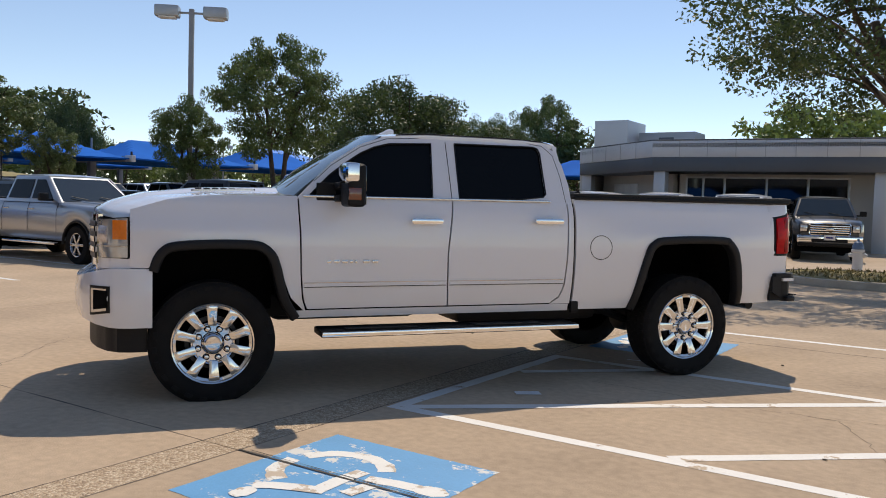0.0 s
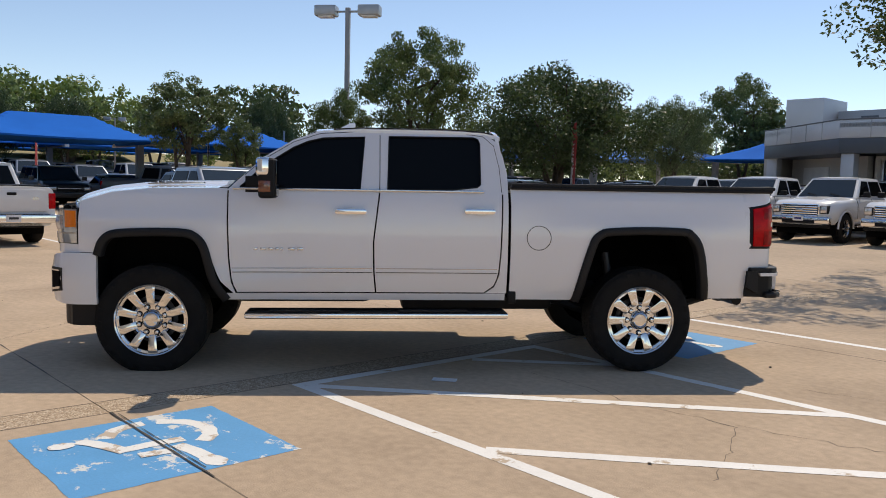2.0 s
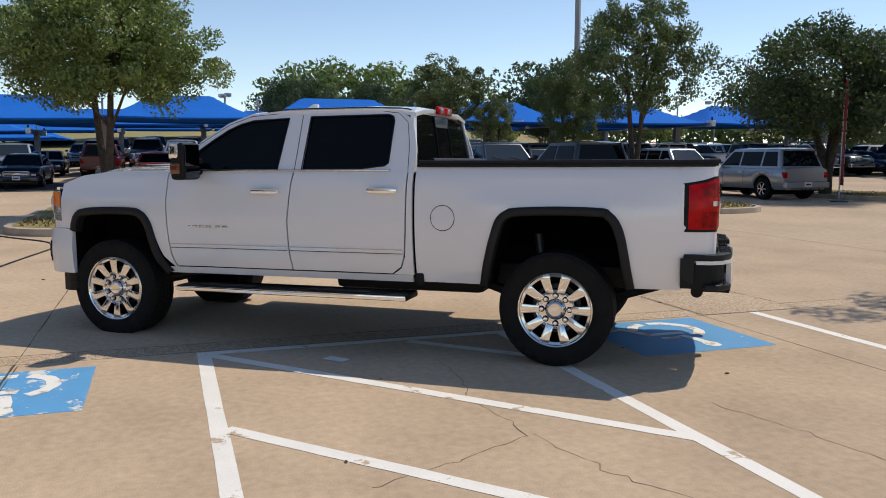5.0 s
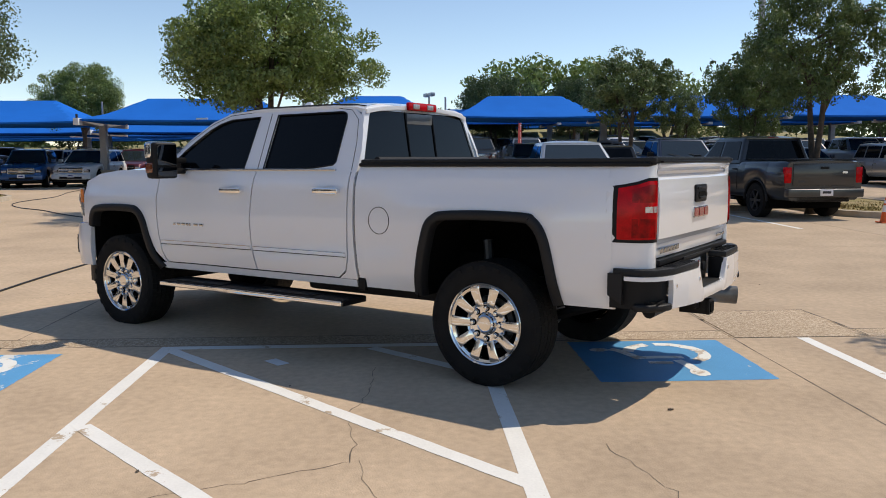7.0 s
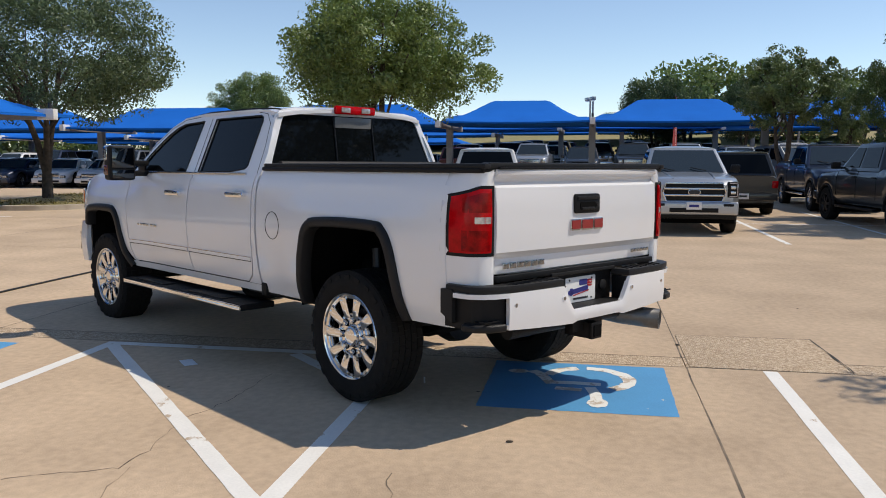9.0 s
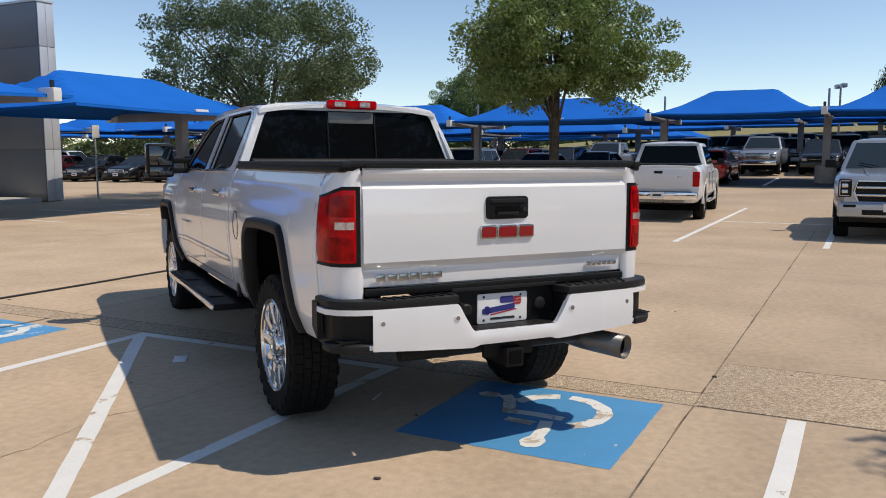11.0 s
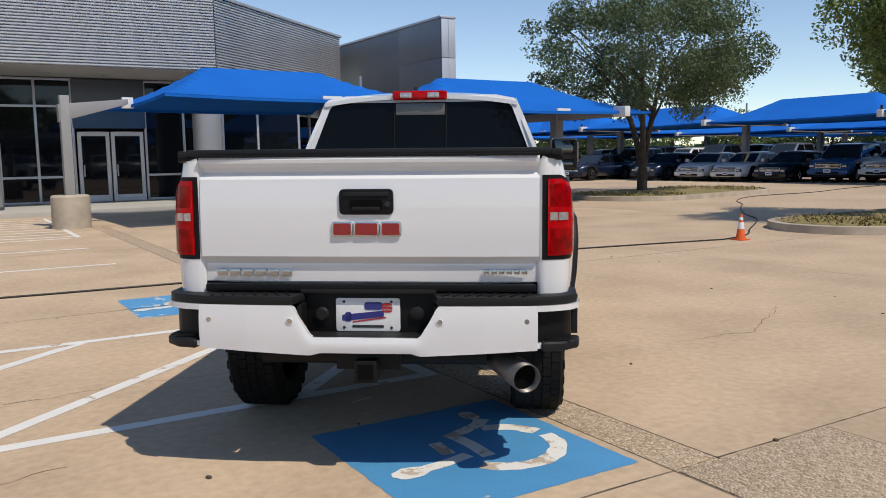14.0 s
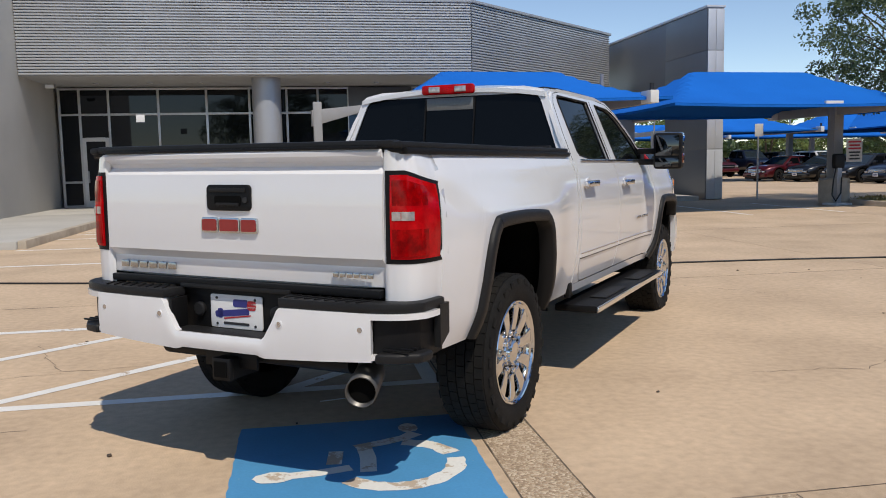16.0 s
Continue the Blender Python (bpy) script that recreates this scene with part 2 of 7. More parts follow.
def share(ob, m, parent=None):
    """Another object on the same mesh."""
    o = new(ob.name.split(".")[0], ob.data)
    o.matrix_basis = m
    if parent is not None:
        o.parent = parent
    if "label" in ob:
        o["label"] = ob["label"]
    return o


def empty(name, m=None):
    ob = new(name)
    ob.empty_display_size = 0.2
    if m is not None:
        ob.matrix_basis = m
    return ob


def bevel(bm, r, seg=2, angle=30):
    if r <= 0:
        return bm
    edges = [e for e in bm.edges if e.is_manifold and e.calc_face_angle(0) > radians(angle)]
    bmesh.ops.bevel(bm, geom=edges, offset=r, segments=seg, affect="EDGES", profile=0.6, clamp_overlap=True)
    return bm


def box(sx, sy, sz, at=(0, 0, 0), r=0.0, seg=2, m=None, bm=None):
    """A bevelled box with its centre at a place, added to bm where one is given."""
    b = bmesh.new()
    bmesh.ops.create_cube(b, size=1)
    bmesh.ops.scale(b, vec=(sx, sy, sz), verts=b.verts)
    bevel(b, r, seg)
    bmesh.ops.transform(b, matrix=Matrix.Translation(at) @ (m or Matrix()), verts=b.verts)
    return joined(bm, b)


def joined(bm, b):
    if bm is None:
        return b
    me = bpy.data.meshes.new("t")
    b.to_mesh(me)
    b.free()
    bm.from_mesh(me)
    bpy.data.meshes.remove(me)
    return bm


def prism(points, h, m=None, r=0.0, seg=2, bm=None):
    """A polygon in x, y pushed up by h along z, then placed by m."""
    b = bmesh.new()
    vs = [b.verts.new((x, y, 0)) for x, y in points]
    f = b.faces.new(vs)
    g = bmesh.ops.extrude_face_region(b, geom=[f])
    bmesh.ops.translate(b, vec=(0, 0, h), verts=[v for v in g["geom"] if isinstance(v, bmesh.types.BMVert)])
    bmesh.ops.recalc_face_normals(b, faces=b.faces)
    bevel(b, r, seg)
    if m is not None:
        bmesh.ops.transform(b, matrix=m, verts=b.verts)
    return joined(bm, b)


def lathe(profile, n=32, m=None, bm=None, closed=False, caps=True):
    """Turns pairs of (radius, height) round z."""
    b = bmesh.new()
    rings = []
    for r, z in profile:
        rings.append([b.verts.new((r * math.cos(2 * math.pi * i / n), r * math.sin(2 * math.pi * i / n), z)) for i in range(n)])
    pairs = list(zip(rings, rings[1:])) + ([(rings[-1], rings[0])] if closed else [])
    for p, q in pairs:
        for i in range(n):
            b.faces.new((p[i], p[(i + 1) % n], q[(i + 1) % n], q[i]))
    if not closed and caps:
        for ring, rz in ((rings[0], profile[0]), (rings[-1], profile[-1])):
            if rz[0] > 1e-4:
                b.faces.new(ring)
    bmesh.ops.remove_doubles(b, verts=b.verts, dist=1e-5)
    if m is not None:
        bmesh.ops.transform(b, matrix=m, verts=b.verts)
    return joined(bm, b)


def tube(points, radii, n=8, bm=None, caps=True):
    """A tapered tube along points."""
    b = bm if bm is not None else bmesh.new()
    pts = [Vector(p) for p in points]
    rad = radii if isinstance(radii, (list, tuple)) else [radii] * len(pts)
    rings, side = [], None
    for i, p in enumerate(pts):
        d = (pts[min(i + 1, len(pts) - 1)] - pts[max(i - 1, 0)]).normalized()
        if side is None:
            side = d.orthogonal().normalized()
        side = (side - d * side.dot(d)).normalized()
        up = d.cross(side)
        rings.append([b.verts.new(p + rad[i] * (math.cos(2 * math.pi * k / n) * side + math.sin(2 * math.pi * k / n) * up)) for k in range(n)])
    for p, q in zip(rings, rings[1:]):
        for k in range(n):
            b.faces.new((p[k], p[(k + 1) % n], q[(k + 1) % n], q[k]))
    if caps:
        b.faces.new(rings[0])
        b.faces.new(rings[-1])
    return b


def grid(fn, nu, nv, bm=None, thick=None):
    """A sheet fn(u, v) of quads, u and v from 0 to 1; with thick(u, v) a second sheet behind it closes it."""
    b = bm if bm is not None else bmesh.new()
    front = [[b.verts.new(fn(i / nu, j / nv)) for j in range(nv + 1)] for i in range(nu + 1)]
    sheets = [front]
    if thick is not None:
        sheets.append([[b.verts.new(thick(i / nu, j / nv)) for j in range(nv + 1)] for i in range(nu + 1)])
    for s in sheets:
        for i in range(nu):
            for j in range(nv):
                b.faces.new((s[i][j], s[i + 1][j], s[i + 1][j + 1], s[i][j + 1]))
    if thick is not None:
        rim = [(i, 0) for i in range(nu)] + [(nu, j) for j in range(nv)] + [(i, nv) for i in range(nu, 0, -1)] + [(0, j) for j in range(nv, 0, -1)]
        for (a, c), (d, e) in zip(rim, rim[1:] + rim[:1]):
            b.faces.new((sheets[0][a][c], sheets[0][d][e], sheets[1][d][e], sheets[1][a][c]))
    return b


GLYPHS = {}


def glyph(text):
    """The flat outline mesh of some text at size 1, made once."""
    if text not in GLYPHS:
        cu = bpy.data.curves.new("glyph", "FONT")
        cu.body, cu.extrude, cu.align_x, cu.align_y = text, 0.02, "CENTER", "CENTER"
        tmp = new("tmp", cu)
        GLYPHS[text] = bpy.data.meshes.new_from_object(tmp.evaluated_get(bpy.context.evaluated_depsgraph_get()))
        bpy.data.objects.remove(tmp)
    return GLYPHS[text]


def letters(text, size, depth, m, mat, parent, name="lettering", squash=1.0):
    """Raised lettering in the built-in font."""
    me = glyph(text).copy()
    me.transform(m @ Matrix.Diagonal((squash * size, size, depth / 0.02, 1)))
    me.materials.clear()
    me.materials.append(mat)
    ob = new(name, me)
    if parent is not None:
        ob.parent = parent
    return ob


for ch in "CERTIFD":
    glyph(ch)


def rounded(w, h, r, n=5):
    """Corner points of a rounded rectangle round the origin."""
    pts = []
    for cx, cy, a in ((w / 2 - r, h / 2 - r, 0), (-w / 2 + r, h / 2 - r, 90), (-w / 2 + r, -h / 2 + r, 180), (w / 2 - r, -h / 2 + r, 270)):
        pts += [(cx + r * math.cos(radians(a + 90 * k / n)), cy + r * math.sin(radians(a + 90 * k / n))) for k in range(n + 1)]
    return pts


# local axes: polygon x -> given x, polygon y -> given y, push -> their cross product
def axes(at, ex, ey):
    ex, ey = Vector(ex), Vector(ey)
    ez = ex.cross(ey)
    return Matrix(((ex.x, ey.x, ez.x, at[0]), (ex.y, ey.y, ez.y, at[1]), (ex.z, ey.z, ez.z, at[2]), (0, 0, 0, 1)))

# ---- ground ----
def gz(x, y):
    """Height of the lot, which rises gently to the north."""
    s, w = min(y, 75) - 12, min(-x, 70) - 24
    z = 0.004 * s * s / (s + 6) if s > 0 else 0.0
    if w > 0:
        z += 0.028 * w * w / (w + 8) * smoothstep(-9, 4, y)
    return z


NEAR = (-15.86, 8.84, -9.10, 15.27)          # the slabs that the camera passes nearest
XJ = (-15.86, -9.76, -3.66, -3.36, 2.74, 8.84)
YJ = (-9.10, -3.0, 3.10, 9.17, 15.27)


def sheet_z(x, y):
    inside = min(x - NEAR[0], NEAR[1] - x, y - NEAR[2], NEAR[3] - y)
    return gz(x, y) - 0.05 * smoothstep(-0.02, 0.02, inside)


bm = bmesh.new()
xs = sorted(set([-2500, -900, -400, -200, -140] + list(range(-100, 41, 6)) + [70, 140, 300, 900, 2500] + [NEAR[0] - 0.02, NEAR[0] + 0.02, NEAR[1] - 0.02, NEAR[1] + 0.02]))
ys_ = sorted(set([-2500, -900, -400, -200, -100] + list(range(-70, 91, 6)) + [140, 300, 900, 2500] + [NEAR[2] - 0.02, NEAR[2] + 0.02, NEAR[3] - 0.02, NEAR[3] + 0.02]))
gv = [[bm.verts.new((x, y, sheet_z(x, y))) for y in ys_] for x in xs]
for i in range(len(xs) - 1):
    for j in range(len(ys_) - 1):
        bm.faces.new((gv[i][j], gv[i + 1][j], gv[i + 1][j + 1], gv[i][j + 1]))
ground = tagged(part("ground", bm, sheet_mat, fix=False), "sunlit tan concrete parking lot ground", "ground", kind="structure")


def slab(x0, x1, y0, y1, mat):
    bm = bmesh.new()
    g = 0.0035
    nx, ny = 4, 4
    def top(u, v):
        x, y = x0 + g + (x1 - x0 - 2 * g) * u, y0 + g + (y1 - y0 - 2 * g) * v
        return (x, y, gz(x, y))
    grid(top, nx, ny, bm, lambda u, v: Vector(top(u, v)) - Vector((0, 0, 0.045)))
    return part("slab", bm, mat, ground)


def pebble_mat():
    m = material("exposed_aggregate", (0.52, 0.395, 0.27), 0.9, fine=30, grain=0.15, scale=1.2, bump=0.0)
    n, lk = m.node_tree.nodes, m.node_tree.links
    b = n["Principled BSDF"]
    old = b.inputs["Base Color"].links[0].from_socket
    tc = n["Texture Coordinate"]
    v = n.new("ShaderNodeTexVoronoi")
    v.inputs["Scale"].default_value = 78
    lk.new(tc.outputs["Object"], v.inputs["Vector"])
    ramp = n.new("ShaderNodeValToRGB")
    e = ramp.color_ramp.elements
    e[0].color, e[1].color = (0.19, 0.125, 0.075, 1), (0.76, 0.64, 0.48, 1)
    e.new(0.45).color = (0.42, 0.30, 0.195, 1)
    lk.new(v.outputs["Color"], ramp.inputs["Fac"])
    mix = n.new("ShaderNodeMix")
    mix.data_type = "RGBA"
    mix.inputs["Factor"].default_value = 0.72
    lk.new(old, mix.inputs["A"])
    lk.new(ramp.outputs["Color"], mix.inputs["B"])
    lk.new(mix.outputs["Result"], b.inputs["Base Color"])
    bp = n.new("ShaderNodeBump")
    bp.inputs["Strength"].default_value, bp.inputs["Distance"].default_value = 0.9, 0.008
    bp.invert = True
    lk.new(v.outputs["Distance"], bp.inputs["Height"])
    lk.new(bp.outputs["Normal"], b.inputs["Normal"])
    return m


aggregate = pebble_mat()
for i in range(len(XJ) - 1):
    for j in range(len(YJ) - 1):
        strip = abs(XJ[i] + 3.66) < 0.01
        slab(XJ[i], XJ[i + 1], YJ[j], YJ[j + 1], aggregate if strip else concrete)


def ribbon(name, pts, w, z, mat, rough=0.3, parent=None, label="", closed_h=0.004, seed=1):
    """A flat strip along points, of uneven width."""
    rnd = random.Random(seed)
    dense = []
    for (ax, ay), (bx, by) in zip(pts, pts[1:]):
        k = max(1, int(math.hypot(bx - ax, by - ay) / (0.12 if math.hypot(bx - ax, by - ay) < 6 else 0.4)))
        dense += [(ax + (bx - ax) * i / k, ay + (by - ay) * i / k) for i in range(k)]
    dense.append(pts[-1])
    bm = bmesh.new()
    rows = []
    for i, (x, y) in enumerate(dense):
        a, b = dense[max(0, i - 1)], dense[min(len(dense) - 1, i + 1)]
        d = Vector((b[0] - a[0], b[1] - a[1], 0)).normalized()
        n = Vector((-d.y, d.x, 0))
        hw = [w / 2 * (1 + rough * rnd.uniform(-1, 1)) for _ in "ab"]
        c = Vector((x, y, gz(x, y) + z))
        rows.append([bm.verts.new(c + n * hw[0]), bm.verts.new(c - n * hw[1])])
    for p, q in zip(rows, rows[1:]):
        bm.faces.new((p[0], q[0], q[1], p[1]))
    for f in bm.faces:
        if f.normal.z < 0:
            f.normal_flip()
    return part(name, bm, mat, parent, label, fix=False)


# sealed joints between the slabs
for k, x in enumerate(XJ[1:-1]):
    ribbon("joint", [(x, NEAR[2]), (x, NEAR[3])], 0.009, -0.004 if k not in (1, 2) else 0.0012, sealant, 0.9, ground, seed=k)
for k, y in enumerate(YJ[1:-1]):
    ribbon("joint", [(NEAR[0], y), (-3.66, y)], 0.011, 0.0012, sealant, 0.9, ground, seed=10 + k)
    ribbon("joint", [(-3.36, y), (NEAR[1], y)], 0.011, 0.0012, sealant, 0.9, ground, seed=20 + k)
# a wider patch of the same washed stone beside the strip
bm = box(1.13, 1.14, 0.05, (-3.93, 9.765, -0.019), 0.004)
part("patch", bm, aggregate, ground)
ribbon("joint", [(-4.50, 9.62), (-4.51, 10.34)], 0.014, 0.0075, sealant_dark, 0.7, ground, seed=31)
ribbon("joint", [(-4.50, 9.20), (-4.50, 9.62)], 0.007, 0.0075, sealant, 0.9, ground, seed=33)
ribbon("joint", [(-4.50, 10.33), (-3.95, 10.35), (-3.38, 10.37)], 0.012, 0.008, sealant_dark, 0.9, ground, seed=32)


def crack(pts, w=0.012, seed=1):
    rnd = random.Random(seed)
    out = []
    for (ax, ay), (bx, by) in zip(pts, pts[1:]):
        k = max(2, int(math.hypot(bx - ax, by - ay) / 0.07))
        out += [(ax + (bx - ax) * i / k + rnd.gauss(0, 0.016), ay + (by - ay) * i / k + rnd.gauss(0, 0.016)) for i in range(k)]
    out.append(pts[-1])
    ribbon("crack", out, w, 0.0014, sealant, 0.9, ground, seed=seed)


crack([(-2.6, 6.15), (-2.02, 6.17), (-1.4, 6.05), (-0.75, 6.14), (-0.5, 5.6), (-0.3, 5.1)], 0.0045, 3)
crack([(-0.75, 6.14), (-0.09, 6.28), (0.66, 6.67), (1.8, 6.9)], 0.0045, 4)
crack([(-0.9, 7.5), (-0.27, 7.63), (0.6, 7.8)], 0.0045, 5)
crack([(-7.3, 6.8), (-6.2, 7.4), (-5.4, 7.3)], 0.0045, 6)
crack([(-5.6, 2.2), (-7.4, 4.6)], 0.0045, 7)

# ---- painted markings ----
def paint_thing(name, label, group=""):
    return tagged(empty(name), label, "road marking", group, kind="structure")


LW = 0.105


def stripe(a, b, name="parking_line", w=LW, label="worn white painted parking line on concrete", mat=None, seed=1, z=0.0018):
    ob = ribbon(name, [a, b], w, z, mat or white_line, 0.05, seed=seed)
    return tagged(ob, label, "parking line", "painted parking lines", kind="structure")


stripe((-3.33, 4.46), (5.6, 4.46), seed=1)
stripe((-3.33, 7.0), (5.6, 7.0), seed=2)
stripe((-3.34, 9.77), (5.6, 9.80), seed=3)
stripe((-3.28, 4.5), (-3.28, 7.0), seed=4, z=0.0030)
for k, x0 in enumerate((-3.22, -1.38, 0.46, 2.3)):
    stripe((x0, 4.5), (x0 + 2.82, 6.98), "hatch_line", label="white diagonal hatch line beside the disabled bay", seed=6 + k, z=0.0024)
stripe((-3.2, 6.12), (-2.34, 6.98), "hatch_line", label="white diagonal hatch line beside the disabled bay", seed=12, z=0.0024)
for k, y in enumerate((-1.1, -3.75, -6.0)):
    stripe((2.7, y), (-2.6, y + 0.1), seed=20 + k)
for k in range(9):
    y = -6.6 - 0.72 * k
    stripe((2.5, y - 0.6), (-2.7, y + 0.3), "hatch_line", label="white hatch line by the showroom entrance", seed=30 + k)
stripe((-2.75, -5.95), (-2.75, -12.6), seed=42, z=0.0030)
for k, y in enumerate((7.08, 9.5, 12.0, 14.4)):
    stripe((-12.8, y), (-23.0, y), seed=50 + k)
stripe((-17.5, 7.1), (-17.5, 18.0), seed=60, z=0.0030)
for k, x in enumerate((-5.6, -8.2, -10.9, -13.4, -15.9)):
    stripe((x, -6.3), (x - 0.2, -11.0), seed=70 + k)


def blue_square(x0, x1, y0, y1, seed):
    """A disabled bay's marking: a blue square with a worn white wheelchair sign."""
    rnd = random.Random(seed)
    e = paint_thing("disabled_bay_marking", "worn blue painted square with white wheelchair symbol", "disabled bay markings")
    bm = bmesh.new()
    n = 24
    ring = []
    for ax, ay, bx, by in ((x0, y0, x1, y0), (x1, y0, x1, y1), (x1, y1, x0, y1), (x0, y1, x0, y0)):
        ring += [(ax + (bx - ax) * i / n + rnd.uniform(-0.004, 0.004), ay + (by - ay) * i / n + rnd.uniform(-0.004, 0.004)) for i in range(n)]
    bm.faces.new([bm.verts.new((x, y, 0.0016)) for x, y in ring])
    part("blue_field", bm, blue_flaked if seed == 5 else blue_paint, e, "sky-blue traffic paint")
    cx, cy = x0 + 0.42, y0 + 0.70
    level = [0.0022]

    def stroke(pts, w, name):
        level[0] += 0.0004
        return ribbon(name, [(x0 + x, y0 + y) for x, y in pts], w, level[0], symbol_paint, 0.14, e, seed=seed)

    def blob(x, y, rx, ry, name):
        level[0] += 0.0004
        bm = bmesh.new()
        bm.faces.new([bm.verts.new((x0 + x + rx * math.cos(radians(20 * i)) * rnd.uniform(0.88, 1.1), y0 + y + ry * math.sin(radians(20 * i)) * rnd.uniform(0.88, 1.1), level[0])) for i in range(18)])
        return part(name, bm, symbol_paint, e)
    for a0, a1 in ((-115, 8), (20, 152)) if seed == 5 else ((-128, -12), (-2, 145)):
        stroke([(0.42 - 0.29 * math.cos(radians(a)), 0.70 + 0.29 * math.sin(radians(a))) for a in range(a0 + 50, a1 + 1, 7)] if a0 < -100 else [(0.42 - 0.29 * math.cos(radians(a)), 0.70 + 0.29 * math.sin(radians(a))) for a in range(a0, a1 + 1, 7)], 0.095, "wheel_arc")
    stroke([(0.64, 0.715), (0.80, 0.75), (1.0, 0.765)], 0.085, "leg")
    blob(1.0, 0.765, 0.10, 0.068, "foot")
    stroke([(0.56, 0.42), (0.55, 0.60), (0.56, 0.79)], 0.085, "seat_line")
    stroke([(0.70, 0.48), (0.72, 0.66)], 0.08, "arm")
    stroke([(0.60, 0.45), (0.45, 0.40), (0.34, 0.35), (0.27, 0.29)], 0.085, "body_line")
    blob(0.30, 0.20, 0.055, 0.075, "head")
    return e


blue_square(-3.30, -2.10, 7.74, 9.0, 4)
blue_square(-3.14, -2.02, 2.45, 3.68, 5)
# the joint broke the paint of the second square
ribbon("joint", [(-3.36, 3.10), (-1.9, 3.10)], 0.016, 0.0062, sealant_dark, 0.6, ground, seed=77)
ribbon("joint", [(-3.30, 3.128), (-2.05, 3.126)], 0.006, 0.0062, sealant_dark, 0.9, ground, seed=78)
# scraps on the ground
for x, y, a, sx, sy in ((-2.77, 5.42, 40, 0.19, 0.10), (-2.62, 7.3, 12, 0.16, 0.012)):
    bm = box(sx, sy, 0.003, (0, 0, 0), 0.001)
    o = part("paper_scrap", bm, plate_white)
    o.matrix_basis = pose(x, y, 0.006, 0, 0, a)
    tagged(o, "small pale paper scrap lying on concrete", "litter", "scraps")
rnd = random.Random(8)
for k in range(24):
    x, y = rnd.uniform(-9, 4), rnd.uniform(0, 11)
    bm = bmesh.new()
    bmesh.ops.create_icosphere(bm, subdivisions=1, radius=rnd.uniform(0.006, 0.016))
    bmesh.ops.scale(bm, vec=(1.6, 1, 0.4), verts=bm.verts)
    o = part("leaf_litter", bm, bark)
    o.matrix_basis = pose(x, y, 0.006, 0, 0, rnd.uniform(0, 360))
    tagged(o, "dry brown leaf fragment on concrete", "leaf", "leaf litter")


# ---- islands with kerbs ----
def island(cx, cy, lx, ly, turn, label, mat=None, lawn=True):
    """A kerbed planting bed with rounded ends."""
    z = gz(cx, cy)
    e = tagged(empty("planting_island", pose(cx, cy, z, 0, 0, turn)), label, "island", "planting islands", kind="structure")
    r = min(lx, ly) / 2 * 0.98
    outer, inner = rounded(lx, ly, r, 10), rounded(lx - 0.3, ly - 0.3, r - 0.15, 10)
    bm = bmesh.new()
    lo = [bm.verts.new((x, y, -0.05)) for x, y in outer]
    hi = [bm.verts.new((x * 0.995, y * 0.995, 0.14)) for x, y in outer]
    ih = [bm.verts.new((x, y, 0.15)) for x, y in inner]
    il = [bm.verts.new((x, y, 0.05)) for x, y in inner]
    n = len(outer)
    for i in range(n):
        j = (i + 1) % n
        for p, q in ((lo, hi), (hi, ih), (ih, il)):
            bm.faces.new((p[i], p[j], q[j], q[i]))
    part("kerb", bm, kerb_mat, e, "weathered concrete kerb")
    bm = bmesh.new()
    rnd = random.Random(int(cx * 10))
    centre = bm.verts.new((0, 0, 0.20))
    rings = []
    for k in (0.97, 0.85, 0.6, 0.3):
        rings.append([bm.verts.new((x * k, y * k, 0.12 + 0.08 * (1 - k) + rnd.uniform(0, 0.03))) for x, y in inner])
    for p, q in zip(rings, rings[1:]):
        for i in range(n):
            bm.faces.new((p[i], p[(i + 1) % n], q[(i + 1) % n], q[i]))
    for i in range(n):
        bm.faces.new((rings[-1][i], rings[-1][(i + 1) % n], centre))
    part("soil", bm, mat or grass_soil, e, "patchy dry grass")
    # tufts
    bm = bmesh.new()
    for k in range(1500):
        i, s = rnd.randrange(n), math.sqrt(rnd.random()) * 0.95
        x, y = inner[i][0] * s + rnd.uniform(-0.2, 0.2), inner[i][1] * s + rnd.uniform(-0.2, 0.2)
        if abs(x) > lx / 2 - 0.25 or abs(y) > ly / 2 - 0.25:
            continue
        a, h = rnd.uniform(0, 6.28), rnd.uniform(0.03, 0.08)
        dx, dy = 0.025 * math.cos(a), 0.025 * math.sin(a)
        bm.faces.new([bm.verts.new(p) for p in ((x - dx, y - dy, 0.15), (x + dx, y + dy, 0.15), (x + dy * 2, y - dx * 2, 0.16 + h))])
    g = part("grass", bm, mat or grass_soil, e, fix=False)
    g["kind"] = "stuff"
    return e


island(-18.3, 2.5, 9.2, 2.8, 0, "kerbed island of dry patchy grass with an oak")
island(-22.2, -8.6, 8.6, 4.4, 8, "kerbed island of dry grass by the car rows")
island(-18.6, 18.4, 8.0, 3.4, 0, "kerbed island with sparse lawn, a cone beside it")
island(-21.4, 27.6, 9.0, 3.2, 0, "kerbed island of patchy grass under a dark tree")
island(0.2, 19.6, 8.4, 4.0, 4, "kerbed island of dry grass shaded by a tree")
island(4.4, 27.2, 9.0, 3.0, 0, "kerbed bed of green lawn by the service building", lawn_mat)

